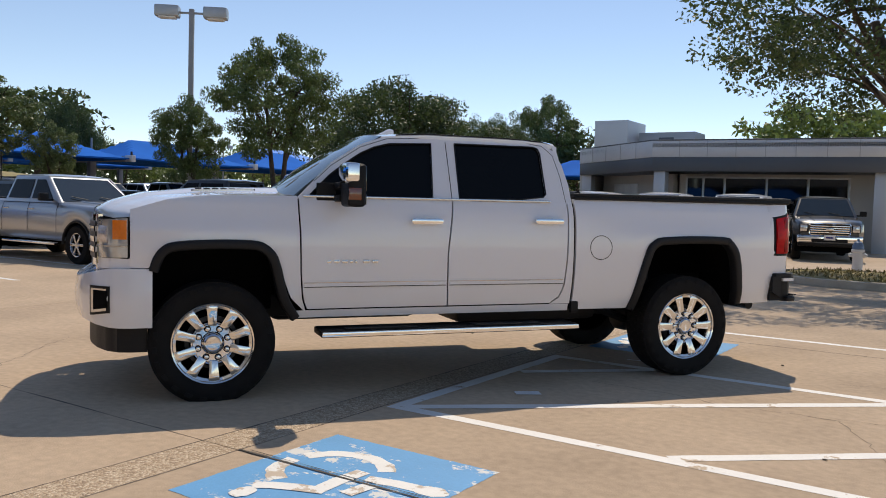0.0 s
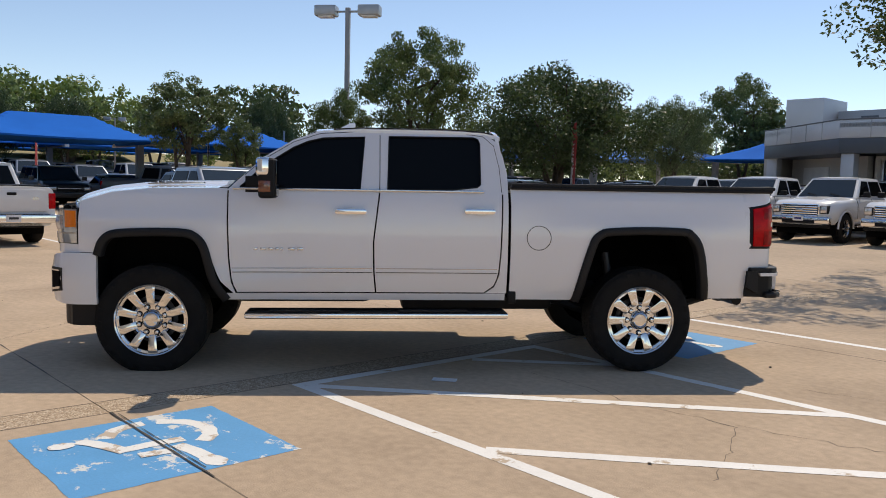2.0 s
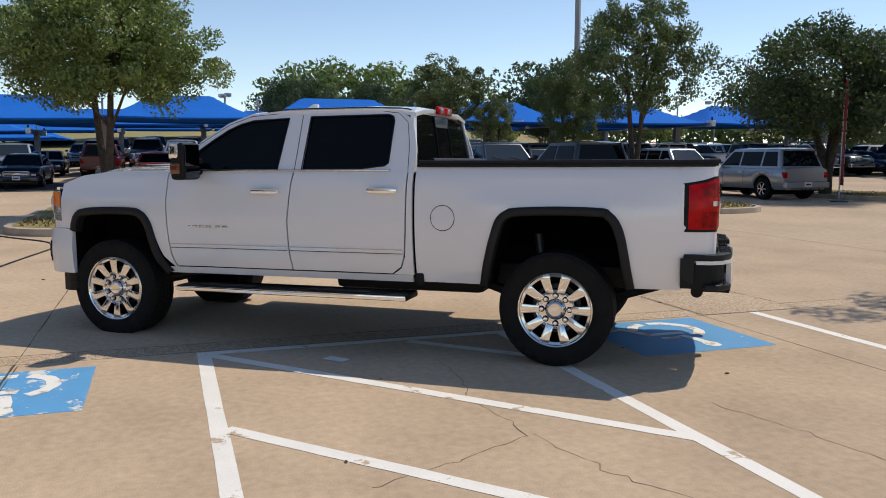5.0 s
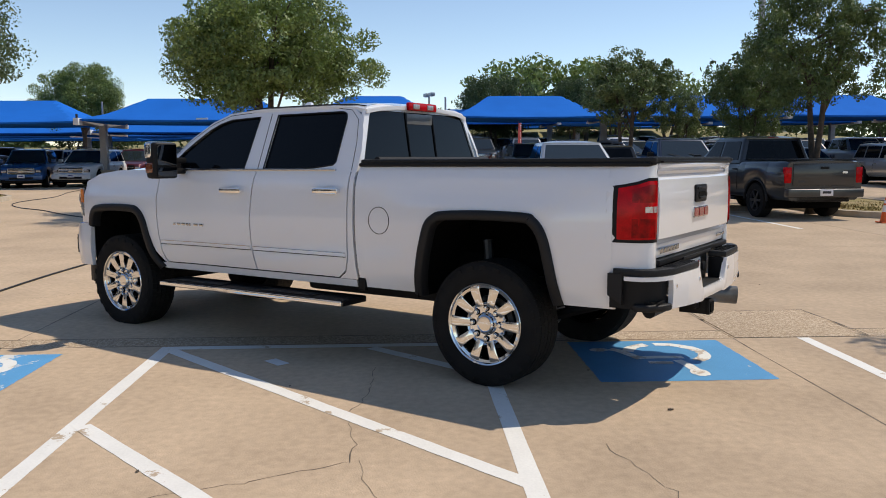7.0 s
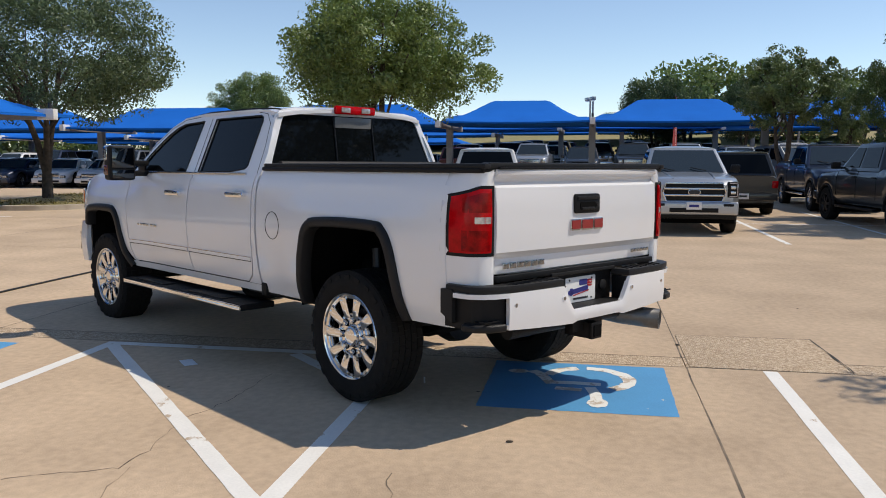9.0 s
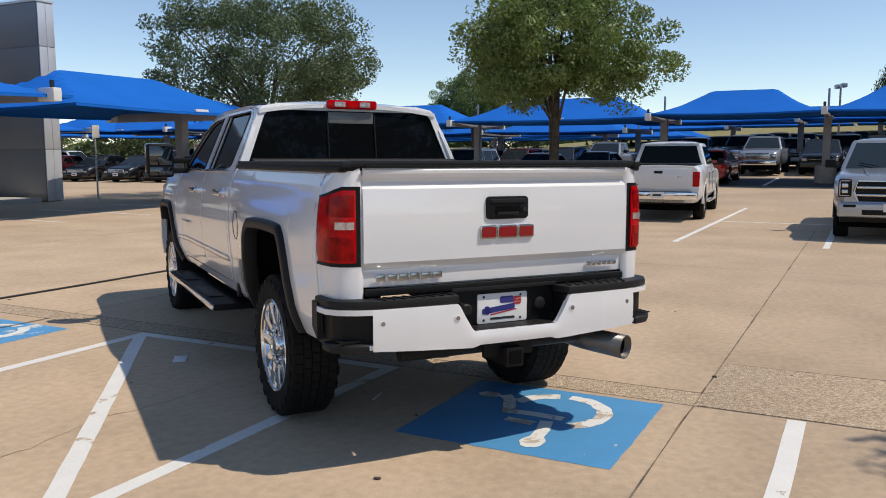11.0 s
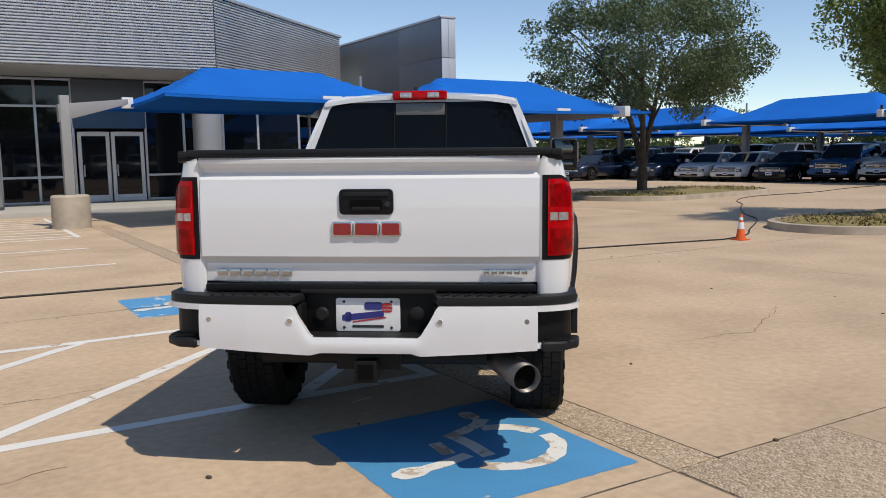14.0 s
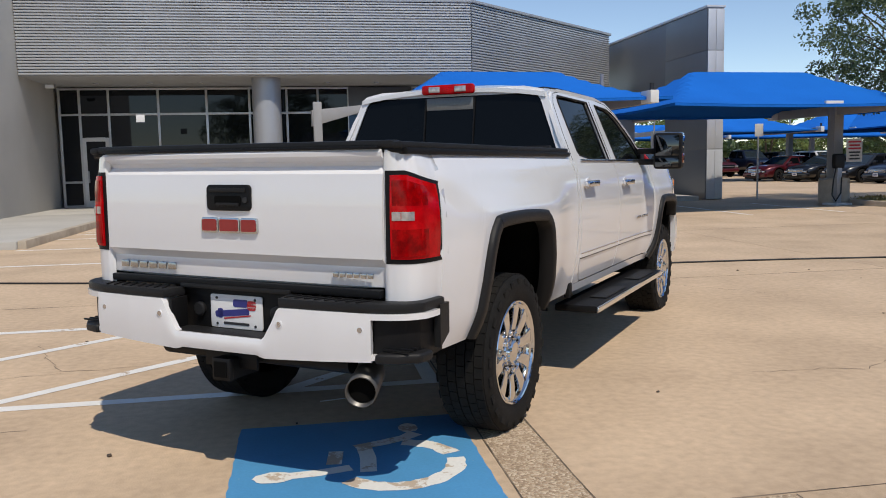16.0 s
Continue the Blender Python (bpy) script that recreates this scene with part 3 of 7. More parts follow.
# dark strip that paints the canopies' shade onto the ground, with a white line over it
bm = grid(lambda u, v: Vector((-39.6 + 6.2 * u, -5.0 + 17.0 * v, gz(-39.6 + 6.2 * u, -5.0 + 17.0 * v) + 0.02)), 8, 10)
tagged(part("asphalt_lane", bm, asphalt, fix=False), "dark grey ground strip painting the shade under the canopies", "lane", kind="structure")
bm = grid(lambda u, v: Vector((-39.4 + 5.8 * u, 6.2 + 0.14 * v, gz(-39.4 + 5.8 * u, 6.2 + 0.14 * v) + 0.028)), 8, 1)
tagged(part("lane_line", bm, white_line, fix=False), "white painted line on the ground under the canopies", "road marking", kind="structure")

# low hill of dry grass far behind the canopies
bm = bmesh.new()
hx = [(-70, 0.3), (-78, 1.7), (-90, 3.4), (-104, 4.5), (-150, 5.6), (-240, 6.2)]
rows = []
for x, z in hx:
    rows.append([bm.verts.new((x + 5 * math.sin(y * 0.03), y, z * (0.38 + 0.62 * smoothstep(-32, 0, y)) * (1 - 0.6 * smoothstep(30, 80, y)) + (0.6 if z else 0.3) * 1.0)) for y in range(-120, 141, 10)])
for p, q in zip(rows, rows[1:]):
    for i in range(len(p) - 1):
        bm.faces.new((p[i], p[i + 1], q[i + 1], q[i]))
tagged(part("hill", bm, hill_mat), "low distant hill of dry yellow grass", "hill", kind="structure")

# ---- showroom building ----
FLOOR = 0.15
walk_bm = bmesh.new()
# raised pavement before the showroom, its kerb towards the lot
for x0, x1, y0, y1 in ((2.75, 12.0, -13.4, -4.0), (-15.6, 12.0, -24.0, -13.4)):
    box(x1 - x0, y1 - y0, 0.25, ((x0 + x1) / 2, (y0 + y1) / 2, FLOOR - 0.125), 0.02, 2, bm=walk_bm)
tagged(part("pavement", walk_bm, walkway_mat), "grey concrete pavement in front of the showroom", "pavement", kind="structure")
bm = box(0.16, 9.5, 0.3, (2.67, -8.8, 0.012), 0.03)
tagged(part("kerb", bm, kerb_mat), "pale concrete kerb along the pavement", "kerb", kind="structure")

wall = tagged(empty("wall_west"), "pale precast concrete wall panel beside the showroom", "wall", kind="structure")
part("panel", box(0.35, 13.0, 9.0, (5.88, -11.6, 4.5), 0.02), facade_white, wall)
part("panel", box(0.33, 6.0, 9.0, (5.88, -21.1, 4.5), 0.02), facade_white, wall)
part("capping", box(0.42, 19.0, 0.12, (5.88, -14.6, 9.06), 0.02), clad_pale, wall)

FY, SY = -14.4, -18.0
showroom = tagged(empty("showroom"), "grey car showroom with ribbed metal fascia over tinted glass", "building", kind="structure")


def ribs(a, b, z0, z1, n, name, out):
    """A fascia of horizontal metal ribs between two points of the plan; out is its outward normal."""
    a, b, out = Vector((*a, 0)), Vector((*b, 0)), Vector((*out, 0))
    holder = empty(name)
    holder.parent = showroom
    bm = bmesh.new()
    u = (b - a)
    back = [a - out * 0.02, b - out * 0.02]
    vs = [bm.verts.new((*p.xy, z)) for p in back for z in (z0, z1)]
    bm.faces.new((vs[0], vs[1], vs[3], vs[2]))
    part("backing", bm, clad_mid, holder, fix=False)
    h = (z1 - z0) / n
    prof = ((0.0, 0.06), (0.05, 0.32), (0.05, 0.68), (0.0, 0.94))
    first = None
    for k in range(n):
        if first is None:
            bm = bmesh.new()
            rows = [[bm.verts.new((*(p + out * o).xy, z0 + h * f)) for o, f in prof] for p in (a, b)]
            for i in range(3):
                bm.faces.new((rows[0][i], rows[1][i], rows[1][i + 1], rows[0][i + 1]))
            first = part("rib", bm, ribbed, holder, fix=False, angle=20)
        else:
            share(first, pose(0, 0, h * k), holder)
    return holder


ribs((5.68, FY), (-8.1, FY), 4.28, 6.55, 26, "ribbed_fascia", (0, 1))
ribs((-8.1, FY), (-15.35, -21.0), 4.28, 6.55, 26, "ribbed_fascia", (-0.672, 0.740))
part("coping", box(13.9, 0.3, 0.1, (-1.2, FY - 0.08, 6.60), 0.02), clad_mid, showroom)
d = Vector((-7.25, -6.6, 0))
part("coping", box(d.length + 0.1, 0.3, 0.1, (0, 0, 0), 0.02, m=Matrix()), clad_mid, showroom).matrix_basis = pose(-11.72, -17.75, 6.60, 0, 0, math.degrees(math.atan2(d.y, d.x)))
# roof slab and soffit
bm = prism([(5.7, FY - 0.04), (-8.1, FY - 0.04), (-15.35, -21.04), (-15.35, -34), (5.7, -34)], 0.06, pose(0, 0, 6.45))
part("roof", bm, clad_mid, showroom)
bm = prism([(5.7, FY - 0.04), (-8.1, FY - 0.04), (-15.35, -21.04), (-15.35, -30), (5.7, -30)], 0.08, pose(0, 0, 4.27))
part("soffit", bm, soffit_mat, showroom, "grey soffit over the entrance")
for x in (4.0, 2.3, 0.7, -3.5, -5.2):
    part("downlight", lathe([(0.09, 0.0), (0.09, -0.03), (0.06, -0.035)], 12, pose(x, -16.6, 4.27)), frame_alu, showroom)
part("camera_housing", box(0.28, 0.14, 0.12, (5.1, -15.4, 4.05), 0.03), white_steel, showroom)


def column(x, y, r, h, mat, name="column"):
    c = part(name, lathe([(r, 0), (r, h)], 36, pose(x, y, FLOOR)), mat, showroom, "round grey metal-clad column")
    part("base_ring", lathe([(r + 0.02, 0), (r + 0.02, 0.1)], 36, pose(x, y, FLOOR)), clad_dark, c)
    part("floodlight", box(0.16, 0.12, 0.14, (x - 0.15, y + r + 0.1, FLOOR + 0.1), 0.03), black_plastic, c)
    return c


column(-1.5, -15.3, 0.46, 4.13, clad_mid)
column(-8.0, -15.3, 0.46, 4.13, clad_mid)


def glazing(x0, x1, y, xsplit, zs, turn=None, door=None):
    """A run of tinted panes between aluminium mullions, x falling from x0 to x1."""
    g = empty("glazing")
    g.parent = showroom
    g["label"] = "tinted glass in aluminium mullions"
    cols = [x0] + list(xsplit) + [x1]
    for a, b in zip(cols, cols[1:]):
        for p, q in zip(zs, zs[1:]):
            part("pane", box(abs(a - b) - 0.07, 0.02, q - p - 0.07, ((a + b) / 2, y, (p + q) / 2)), dark_glass, g)
    for a in cols:
        part("mullion", box(0.08, 0.14, zs[-1] - zs[0] + 0.08, (a, y, (zs[0] + zs[-1]) / 2), 0.008), frame_alu, g)
    for z in zs:
        part("transom", box(abs(x0 - x1), 0.12, 0.075, ((x0 + x1) / 2, y, z), 0.008), frame_alu, g)
    return g


ZS = (0.19, 1.02, 3.33, 4.2)
glazing(5.55, -4.3, SY, (4.9, 3.95, 2.3, 0.67, -0.8, -2.1, -3.2), ZS)
glazing(-6.6, -12.2, SY, (-7.9, -9.3, -10.6), ZS)
# white-framed double doors and a side door
for xa, xb, zt in ((-4.4, -5.4, 2.5), (-5.45, -6.5, 2.5), (4.85, 3.98, 2.55)):
    dr = empty("door")
    dr.parent = showroom
    dr["label"] = "white framed glass door"
    w, cx = xa - xb, (xa + xb) / 2
    part("pane", box(w - 0.2, 0.02, zt - 0.5, (cx, SY + 0.1, FLOOR + 0.2 + (zt - 0.5) / 2)), dark_glass, dr)
    for ox in (-w / 2 + 0.06, w / 2 - 0.06):
        part("stile", box(0.12, 0.06, zt - FLOOR - 0.02, (cx + ox, SY + 0.1, (FLOOR + zt) / 2), 0.008), white_steel, dr)
    for z, hh in ((FLOOR + 0.12, 0.22), (zt - 0.07, 0.14)):
        part("rail", box(w - 0.24, 0.058, hh, (cx, SY + 0.1, z), 0.008), white_steel, dr)
    part("handle", box(0.04, 0.08, 0.4, (cx + w / 2 - 0.16, SY + 0.18, 1.2), 0.01), galvanised, dr)
part("sign_band", box(2.3, 0.10, 0.62, (-5.45, SY + 0.06, 2.92), 0.01), material("blue_band", (0.03, 0.09, 0.19), 0.4), showroom)
part("lintel", box(2.3, 0.10, 0.9, (-5.45, SY + 0.04, 3.78), 0.01), clad_dark, showroom)
# interior back walls
part("inner_wall", box(20.5, 0.2, 4.2, (-4.9, -25, 2.2)), soffit_mat, showroom)
# angled glazed wall under the second fascia
gl = glazing(0.0, 8.0, 0, (1.6, 3.2, 4.8, 6.4), ZS)
gl.matrix_basis = pose(-9.9, -18.6, 0, 0, 0, 180 + 42.3)

fin = tagged(empty("portal_wall"), "dark grey clad portal wall with pale end panels", "wall", kind="structure")
part("leg", box(0.56, 3.2, 6.32, (-16.2, -15.12, 3.18), 0.01), clad_fin, fin)
part("pier", box(0.9, 1.5, 3.0, (-15.6, -20.6, 1.6), 0.01), clad_fin, fin)
part("beam", box(0.55, 7.4, 3.4, (-16.2, -20.4, 4.62), 0.01), clad_fin, fin)
for z0, z1 in ((0.03, 1.7), (1.71, 3.35), (3.36, 4.95), (4.96, 6.3)):
    for x in (-16.055, -16.345):
        part("end_panel", box(0.28, 0.03, z1 - z0 - 0.012, (x, -13.505, (z0 + z1) / 2), 0.004), clad_pale, fin, "pale metal panel")
    part("side_panel", box(0.02, 3.14, z1 - z0 - 0.012, (-15.91, -15.12, (z0 + z1) / 2), 0.003), clad_fin, fin)
part("coping", box(0.66, 10.6, 0.08, (-16.2, -18.8, 6.38), 0.01), clad_pale, fin)

# ---- service building to the north ----
north = tagged(empty("service_building", pose(0.18, 0.12, 0.05) @ Matrix.Diagonal((0.88, 0.88, 0.80, 1))), "low pale building with dark canopy band and glass front", "building", kind="structure")
C0, C1, C2 = (-13.5, 37.5), (-3.6, 38.6), (-19.4, 42.4)


def band(a, b, z0, z1, deep, mat, name, label=""):
    """A straight band of wall from a to b in the plan, its face on that line and its depth to the north."""
    a, b = Vector(a), Vector(b)
    d = b - a
    m = pose(a.x, a.y, z0, 0, 0, math.degrees(math.atan2(d.y, d.x)))
    return part(name, box(d.length, deep, z1 - z0, (d.length / 2, deep / 2, (z1 - z0) / 2), 0.02, m=Matrix()), mat, north, label), m


for a, b, nj in ((C0, C1, 8), (C2, C0, 5)):
    fa, m = band(a, b, 4.50, 5.34, 4.0, clad_pale, "fascia")
    fa.matrix_basis = m
    ba, m2 = band(a, b, 3.78, 4.497, 3.98, clad_dark, "canopy_band")
    ba.matrix_basis = m2 @ pose(0, 0.02, 0)
    co, m3 = band(a, b, 5.343, 5.40, 0.4, clad_dark, "coping")
    co.matrix_basis = m3 @ pose(0, -0.03, 0)
    ln = (Vector(b) - Vector(a)).length
    for k in range(1, nj):
        j = part("panel_joint", box(0.03, 0.02, 0.82, (ln * k / nj, -0.006, 0.42)), clad_mid, fa)
for x, y in ((-13.2, 38.0), (-4.0, 39.2), (-18.9, 42.6)):
    part("column", box(0.55, 0.55, 3.8, (x, y, 1.88), 0.02), clad_pale, north)
wa, m = band((-13.0, 40.2), (-3.2, 41.2), 0.0, 3.8, 0.3, facade_white, "wall", "pale wall")
wa.matrix_basis = m
for k, (xa, xb) in enumerate(((0.35, 1.1), (1.15, 2.1), (2.15, 4.0), (4.05, 5.8), (5.85, 7.5), (7.55, 8.3))):
    if k < 5:
        part("pane", box(xb - xa - 0.06, 0.05, 3.2, ((xa + xb) / 2, -0.03, 1.95)), dark_glass, wa)
    part("mullion", box(0.09, 0.10, 3.3, (xa, -0.06, 1.95), 0.01), frame_alu, wa)
part("head_rail", box(7.3, 0.10, 0.09, (3.95, -0.065, 3.6), 0.01), frame_alu, wa)
wb, m = band((-18.6, 44.0), (-13.4, 40.4), 0.0, 3.8, 0.3, facade_white, "wall", "pale wall")
wb.matrix_basis = m
part("shutter", box(2.2, 0.06, 3.2, (2.3, -0.03, 1.7), 0.01), white_steel, wb, "white roller shutter")
part("roof", prism([C2, C0, C1, (-3.0, 52.0), (-19.4, 52.0)], 0.2, pose(0, 0, 5.0)), clad_mid, north)
part("wall", box(15.6, 0.3, 5.0, (-11.2, 51.8, 2.5), 0.01), facade_white, north)
part("wall", box(0.3, 10.0, 5.0, (-19.2, 47.4, 2.5), 0.01), facade_white, north)
part("wall", box(0.3, 12.0, 5.0, (-3.2, 46.0, 2.5), 0.01), facade_white, north)
ph = part("penthouse", box(2.1, 3.0, 2.6, (-19.3, 48.0, 6.3), 0.03), clad_pale, north)
part("penthouse", box(3.4, 2.0, 1.9, (-16.4, 49.0, 5.95), 0.03), clad_mid, north)
part("vent", box(0.9, 0.06, 0.5, (-16.4, 47.97, 6.3), 0.02), clad_dark, ph)

# ---- shade canopies ----
def canopy(cx, cy, lx, ly, eave, rise, turn, cloth=None, posts=(), label="blue fabric shade canopy on grey steel posts", base=True, boxes=True, hip=None):
    """A hipped shade cloth, long side along local x, on posts with cross arms. posts: local x of each post."""
    e = tagged(empty("shade_canopy", pose(cx, cy, gz(cx, cy), 0, 0, turn)), label, "canopy", "shade canopies")
    cloth = cloth or fabric

    def surface(u, v):
        x, y = (u - 0.5) * lx, (v - 0.5) * ly
        fx = min(1.0, (lx / 2 - abs(x)) / (hip or ly * 0.5))
        fy = 1 - abs(y) / (ly / 2)
        t = min(fx, fy)
        sag = -0.05 * math.sin(math.pi * u) * (1 - fy) - 0.06 * math.sin(math.pi * v) * (1 - fx) - 0.10 * math.sin(math.pi * min(1, t)) * 0.6
        return Vector((x * (1 - 0.02 * math.sin(math.pi * v)), y * (1 - 0.05 * math.sin(math.pi * u)), eave + rise * t + sag))

    bm = grid(surface, 32, 16, thick=lambda u, v: surface(u, v) - Vector((0, 0, 0.012)))
    part("cloth", bm, cloth, e, angle=12)
    # hem hanging along the edge
    bm = bmesh.new()
    ring = [surface(i / 32, 0) for i in range(32)] + [surface(1, j / 16) for j in range(16)] + [surface(1 - i / 32, 1) for i in range(32)] + [surface(0, 1 - j / 16) for j in range(16)]
    tops = [bm.verts.new(p - Vector((0, 0, 0.004))) for p in ring]
    lows = [bm.verts.new(p - Vector((0, 0, 0.07))) for p in ring]
    for i in range(len(ring)):
        j = (i + 1) % len(ring)
        bm.faces.new((tops[i], tops[j], lows[j], lows[i]))
    part("hem", bm, cloth, e, fix=False)
    for px in posts:
        wide = 0.30 if abs(px) <= lx / 2 + 0.5 else 0.21
        p = part("post", box(wide, wide, eave + 0.1, (px, 0, (eave + 0.1) / 2), 0.015), steel, e, "grey steel post")
        if base:
            part("footing", lathe([(0.42, -0.02), (0.42, 0.72), (0.38, 0.76)], 24, pose(px, 0, 0)), kerb_mat, e, "round concrete footing")
        if abs(px) > lx / 2 + 0.5:
            # post outside the cloth: one tapered arm to the corner
            sx = 1 if px > 0 else -1
            tip = Vector((sx * lx / 2, 0.3, eave - 0.03))
            foot = Vector((px, 0, eave - 0.32))
            run = tip - foot
            m = pose(*foot, 0, 0, math.degrees(math.atan2(run.y, run.x)))
            reach = run.to_2d().length
            part("arm", prism([(-0.15, -0.18), (reach, run.z - 0.02), (reach, run.z + 0.10), (-0.15, 0.22)], 0.12, m @ axes((0, 0.06, 0), (1, 0, 0), (0, 0, 1)), 0.008), steel, e, "grey tapered steel arm")
            part("bracket", box(0.26, 0.12, 0.26, (tip.x, tip.y, eave - 0.02), 0.015), white_steel, e, "white steel end bracket")
            part("sign_plate", box(0.02, 0.24, 0.22, (px, 0.16, eave + 0.02), 0.004, m=pose(px, 0, 0, 0, 0, 90) @ pose(-px, 0, 0)), plate_white, p, "small white plate on the post")
            continue
        part("arm", box(0.16, ly * 0.92, 0.26, (px, 0, eave - 0.04), 0.01), steel, e, "grey steel cross arm")
        for sy in (-1, 1):
            b = part("bracket", box(0.22, 0.5, 0.3, (px, sy * ly * 0.485, eave - 0.02), 0.02), white_steel, e, "white steel end bracket")
            part("clamp", lathe([(0.05, 0), (0.05, 0.22)], 10, pose(px, sy * ly * 0.50, eave + 0.08)), dark_metal, b)
        part("strut", tube([(px, 0, eave), (px, 0, eave + rise * 0.95)], 0.045), steel, e)
    if boxes:
        part("lamp_box", box(0.5, 0.08, 0.12, (0.6, -ly * 0.46, eave - 0.02), 0.01), white_steel, e, "small white lamp box")
    return e


# the pair that stands before the showroom
canopy(-7.75, -8.9, 6.7, 5.7, 2.9, 0.86, 180 + 3.0, posts=(-4.8, 2.8), label="bright blue shade canopy on posts by the showroom", hip=1.7)
canopy(-15.0, -9.3, 7.8, 5.9, 2.74, 1.04, 180 + 3.0, posts=(2.8,), label="bright blue shade canopy on posts beside the charger", hip=2.0)
# long rows over the stock cars
EDGES = (-35.0, -25.8, -16.6, -7.6, 1.7, 8.4, 16.0, 23.6, 31.2, 38.8)
for k, (ya, yb) in enumerate(zip(EDGES, EDGES[1:])):
    canopy(-36.1, (ya + yb) / 2, yb - ya - 0.2, 6.2, 2.92, 1.05, 90, posts=((yb - ya) / 2,), base=True, boxes=(k % 3 == 0), hip=1.9)
for k in range(8):
    canopy(-48.5, 2.0 - 9.1 * 4 + 9.1 * k, 8.9, 6.2, 2.75, 0.9, 90, posts=(4.5,), base=False, boxes=False, hip=2.3)
for k in range(6):
    canopy(-59.0, 6.0 - 9.1 * 4 + 9.1 * k, 8.9, 6.2, 2.8, 0.9, 90, posts=(4.5,), base=False, boxes=False, hip=2.3)
for k in range(4):
    canopy(-38.5 + 9.2 * k, 46.9, 8.9, 5.6, 3.3, 1.0, 0, fabric_worn if k % 2 else fabric, posts=(4.45,), base=False, boxes=False)
for k in range(3):
    canopy(-44.0, 44 + 10.2 * k, 9.9, 6.2, 3.6, 1.0, 90, fabric_worn if k % 2 == 0 else fabric, posts=(4.95,), base=False, boxes=False)
for k in range(3):
    canopy(-27.0 - 8.6 * k, -33.0, 8.4, 6.0, 2.9, 1.0, 0, posts=(4.2,), base=False, boxes=False, hip=2.2)
for k in range(4):
    canopy(-20.0 - 8.6 * k, -46.0, 8.4, 6.0, 2.9, 1.0, 0, posts=(4.2,), base=False, boxes=False, hip=2.2)
for x in (-70.0, -81.0):
    for k in range(6):
        canopy(x, -34.0 + 12.2 * k, 12.0, 6.2, 2.8, 0.9, 90, base=False, boxes=False, hip=2.3, label="distant blue shade canopy over stock cars")

# ---- the white pickup ----
truck = tagged(empty("pickup_truck", pose(-2.815, 7.478, 0, 0.5, 0.45, -126.0)), "lifted pearl white crew cab pickup with chrome wheels", "pickup truck")
SIDE = [(0.55, 0.885), (0.62, 0.902), (0.75, 0.935), (0.90, 0.954), (1.05, 0.962), (1.20, 0.958), (1.32, 0.948), (1.40, 0.928), (1.46, 0.896), (1.50, 0.87)]


def side_y(x, z):
    """Half width of the body at a length and height."""
    y = lerp_table(SIDE, z)
    for wx in (0.0, 3.904):
        y += 0.034 * math.exp(-((x - wx) / 0.78) ** 6) * smoothstep(0.5, 0.7, z) * (1 - smoothstep(1.18, 1.34, z))
    if x > 4.0:
        y -= 0.16 * ((x - 4.0) / 0.6) ** 2 * 0.55
    if x < -0.75:
        y -= 0.03 * ((-0.75 - x) / 0.35) ** 2
    return y


def panel(name, xl, xr, zb, zt, s, nu=24, nv=14, mat=None, out=0.0, parent=None, thick=0.025, label=""):
    """A body panel on the side surface. xl, xr: functions of z; zb, zt: functions of x at a share u."""
    def at(u, v):
        xm = xl(1.0) + (xr(1.0) - xl(1.0)) * u
        z = zb(xm) + (zt(xm) - zb(xm)) * v
        x = xl(z) + (xr(z) - xl(z)) * u
        return x, z

    def skin(u, v):
        x, z = at(u, v)
        return Vector((x, s * (side_y(x, z) + out), z))

    def back(u, v):
        x, z = at(u, v)
        return Vector((x, s * (side_y(x, z) + out - thick), z))
    return part(name, grid(skin, nu, nv, thick=back), mat or pearl, parent or truck, label, angle=50)


ARCH_F = [(3.31, 0.59), (3.40, 0.74), (3.455, 0.95), (3.49, 1.04), (3.55, 1.10), (3.64, 1.13), (3.9, 1.135), (4.15, 1.12), (4.24, 1.085), (4.29, 1.02), (4.32, 0.93)]
ARCH_R = [(-0.565, 0.60), (-0.54, 0.75), (-0.50, 0.97), (-0.46, 1.08), (-0.40, 1.15), (-0.33, 1.178), (0.0, 1.185), (0.30, 1.172), (0.37, 1.15), (0.43, 1.10), (0.47, 1.00), (0.52, 0.82), (0.575, 0.575)]


def arch_top(table, x, low):
    if x <= table[0][0] or x >= table[-1][0]:
        return low
    return lerp_table(table, x)


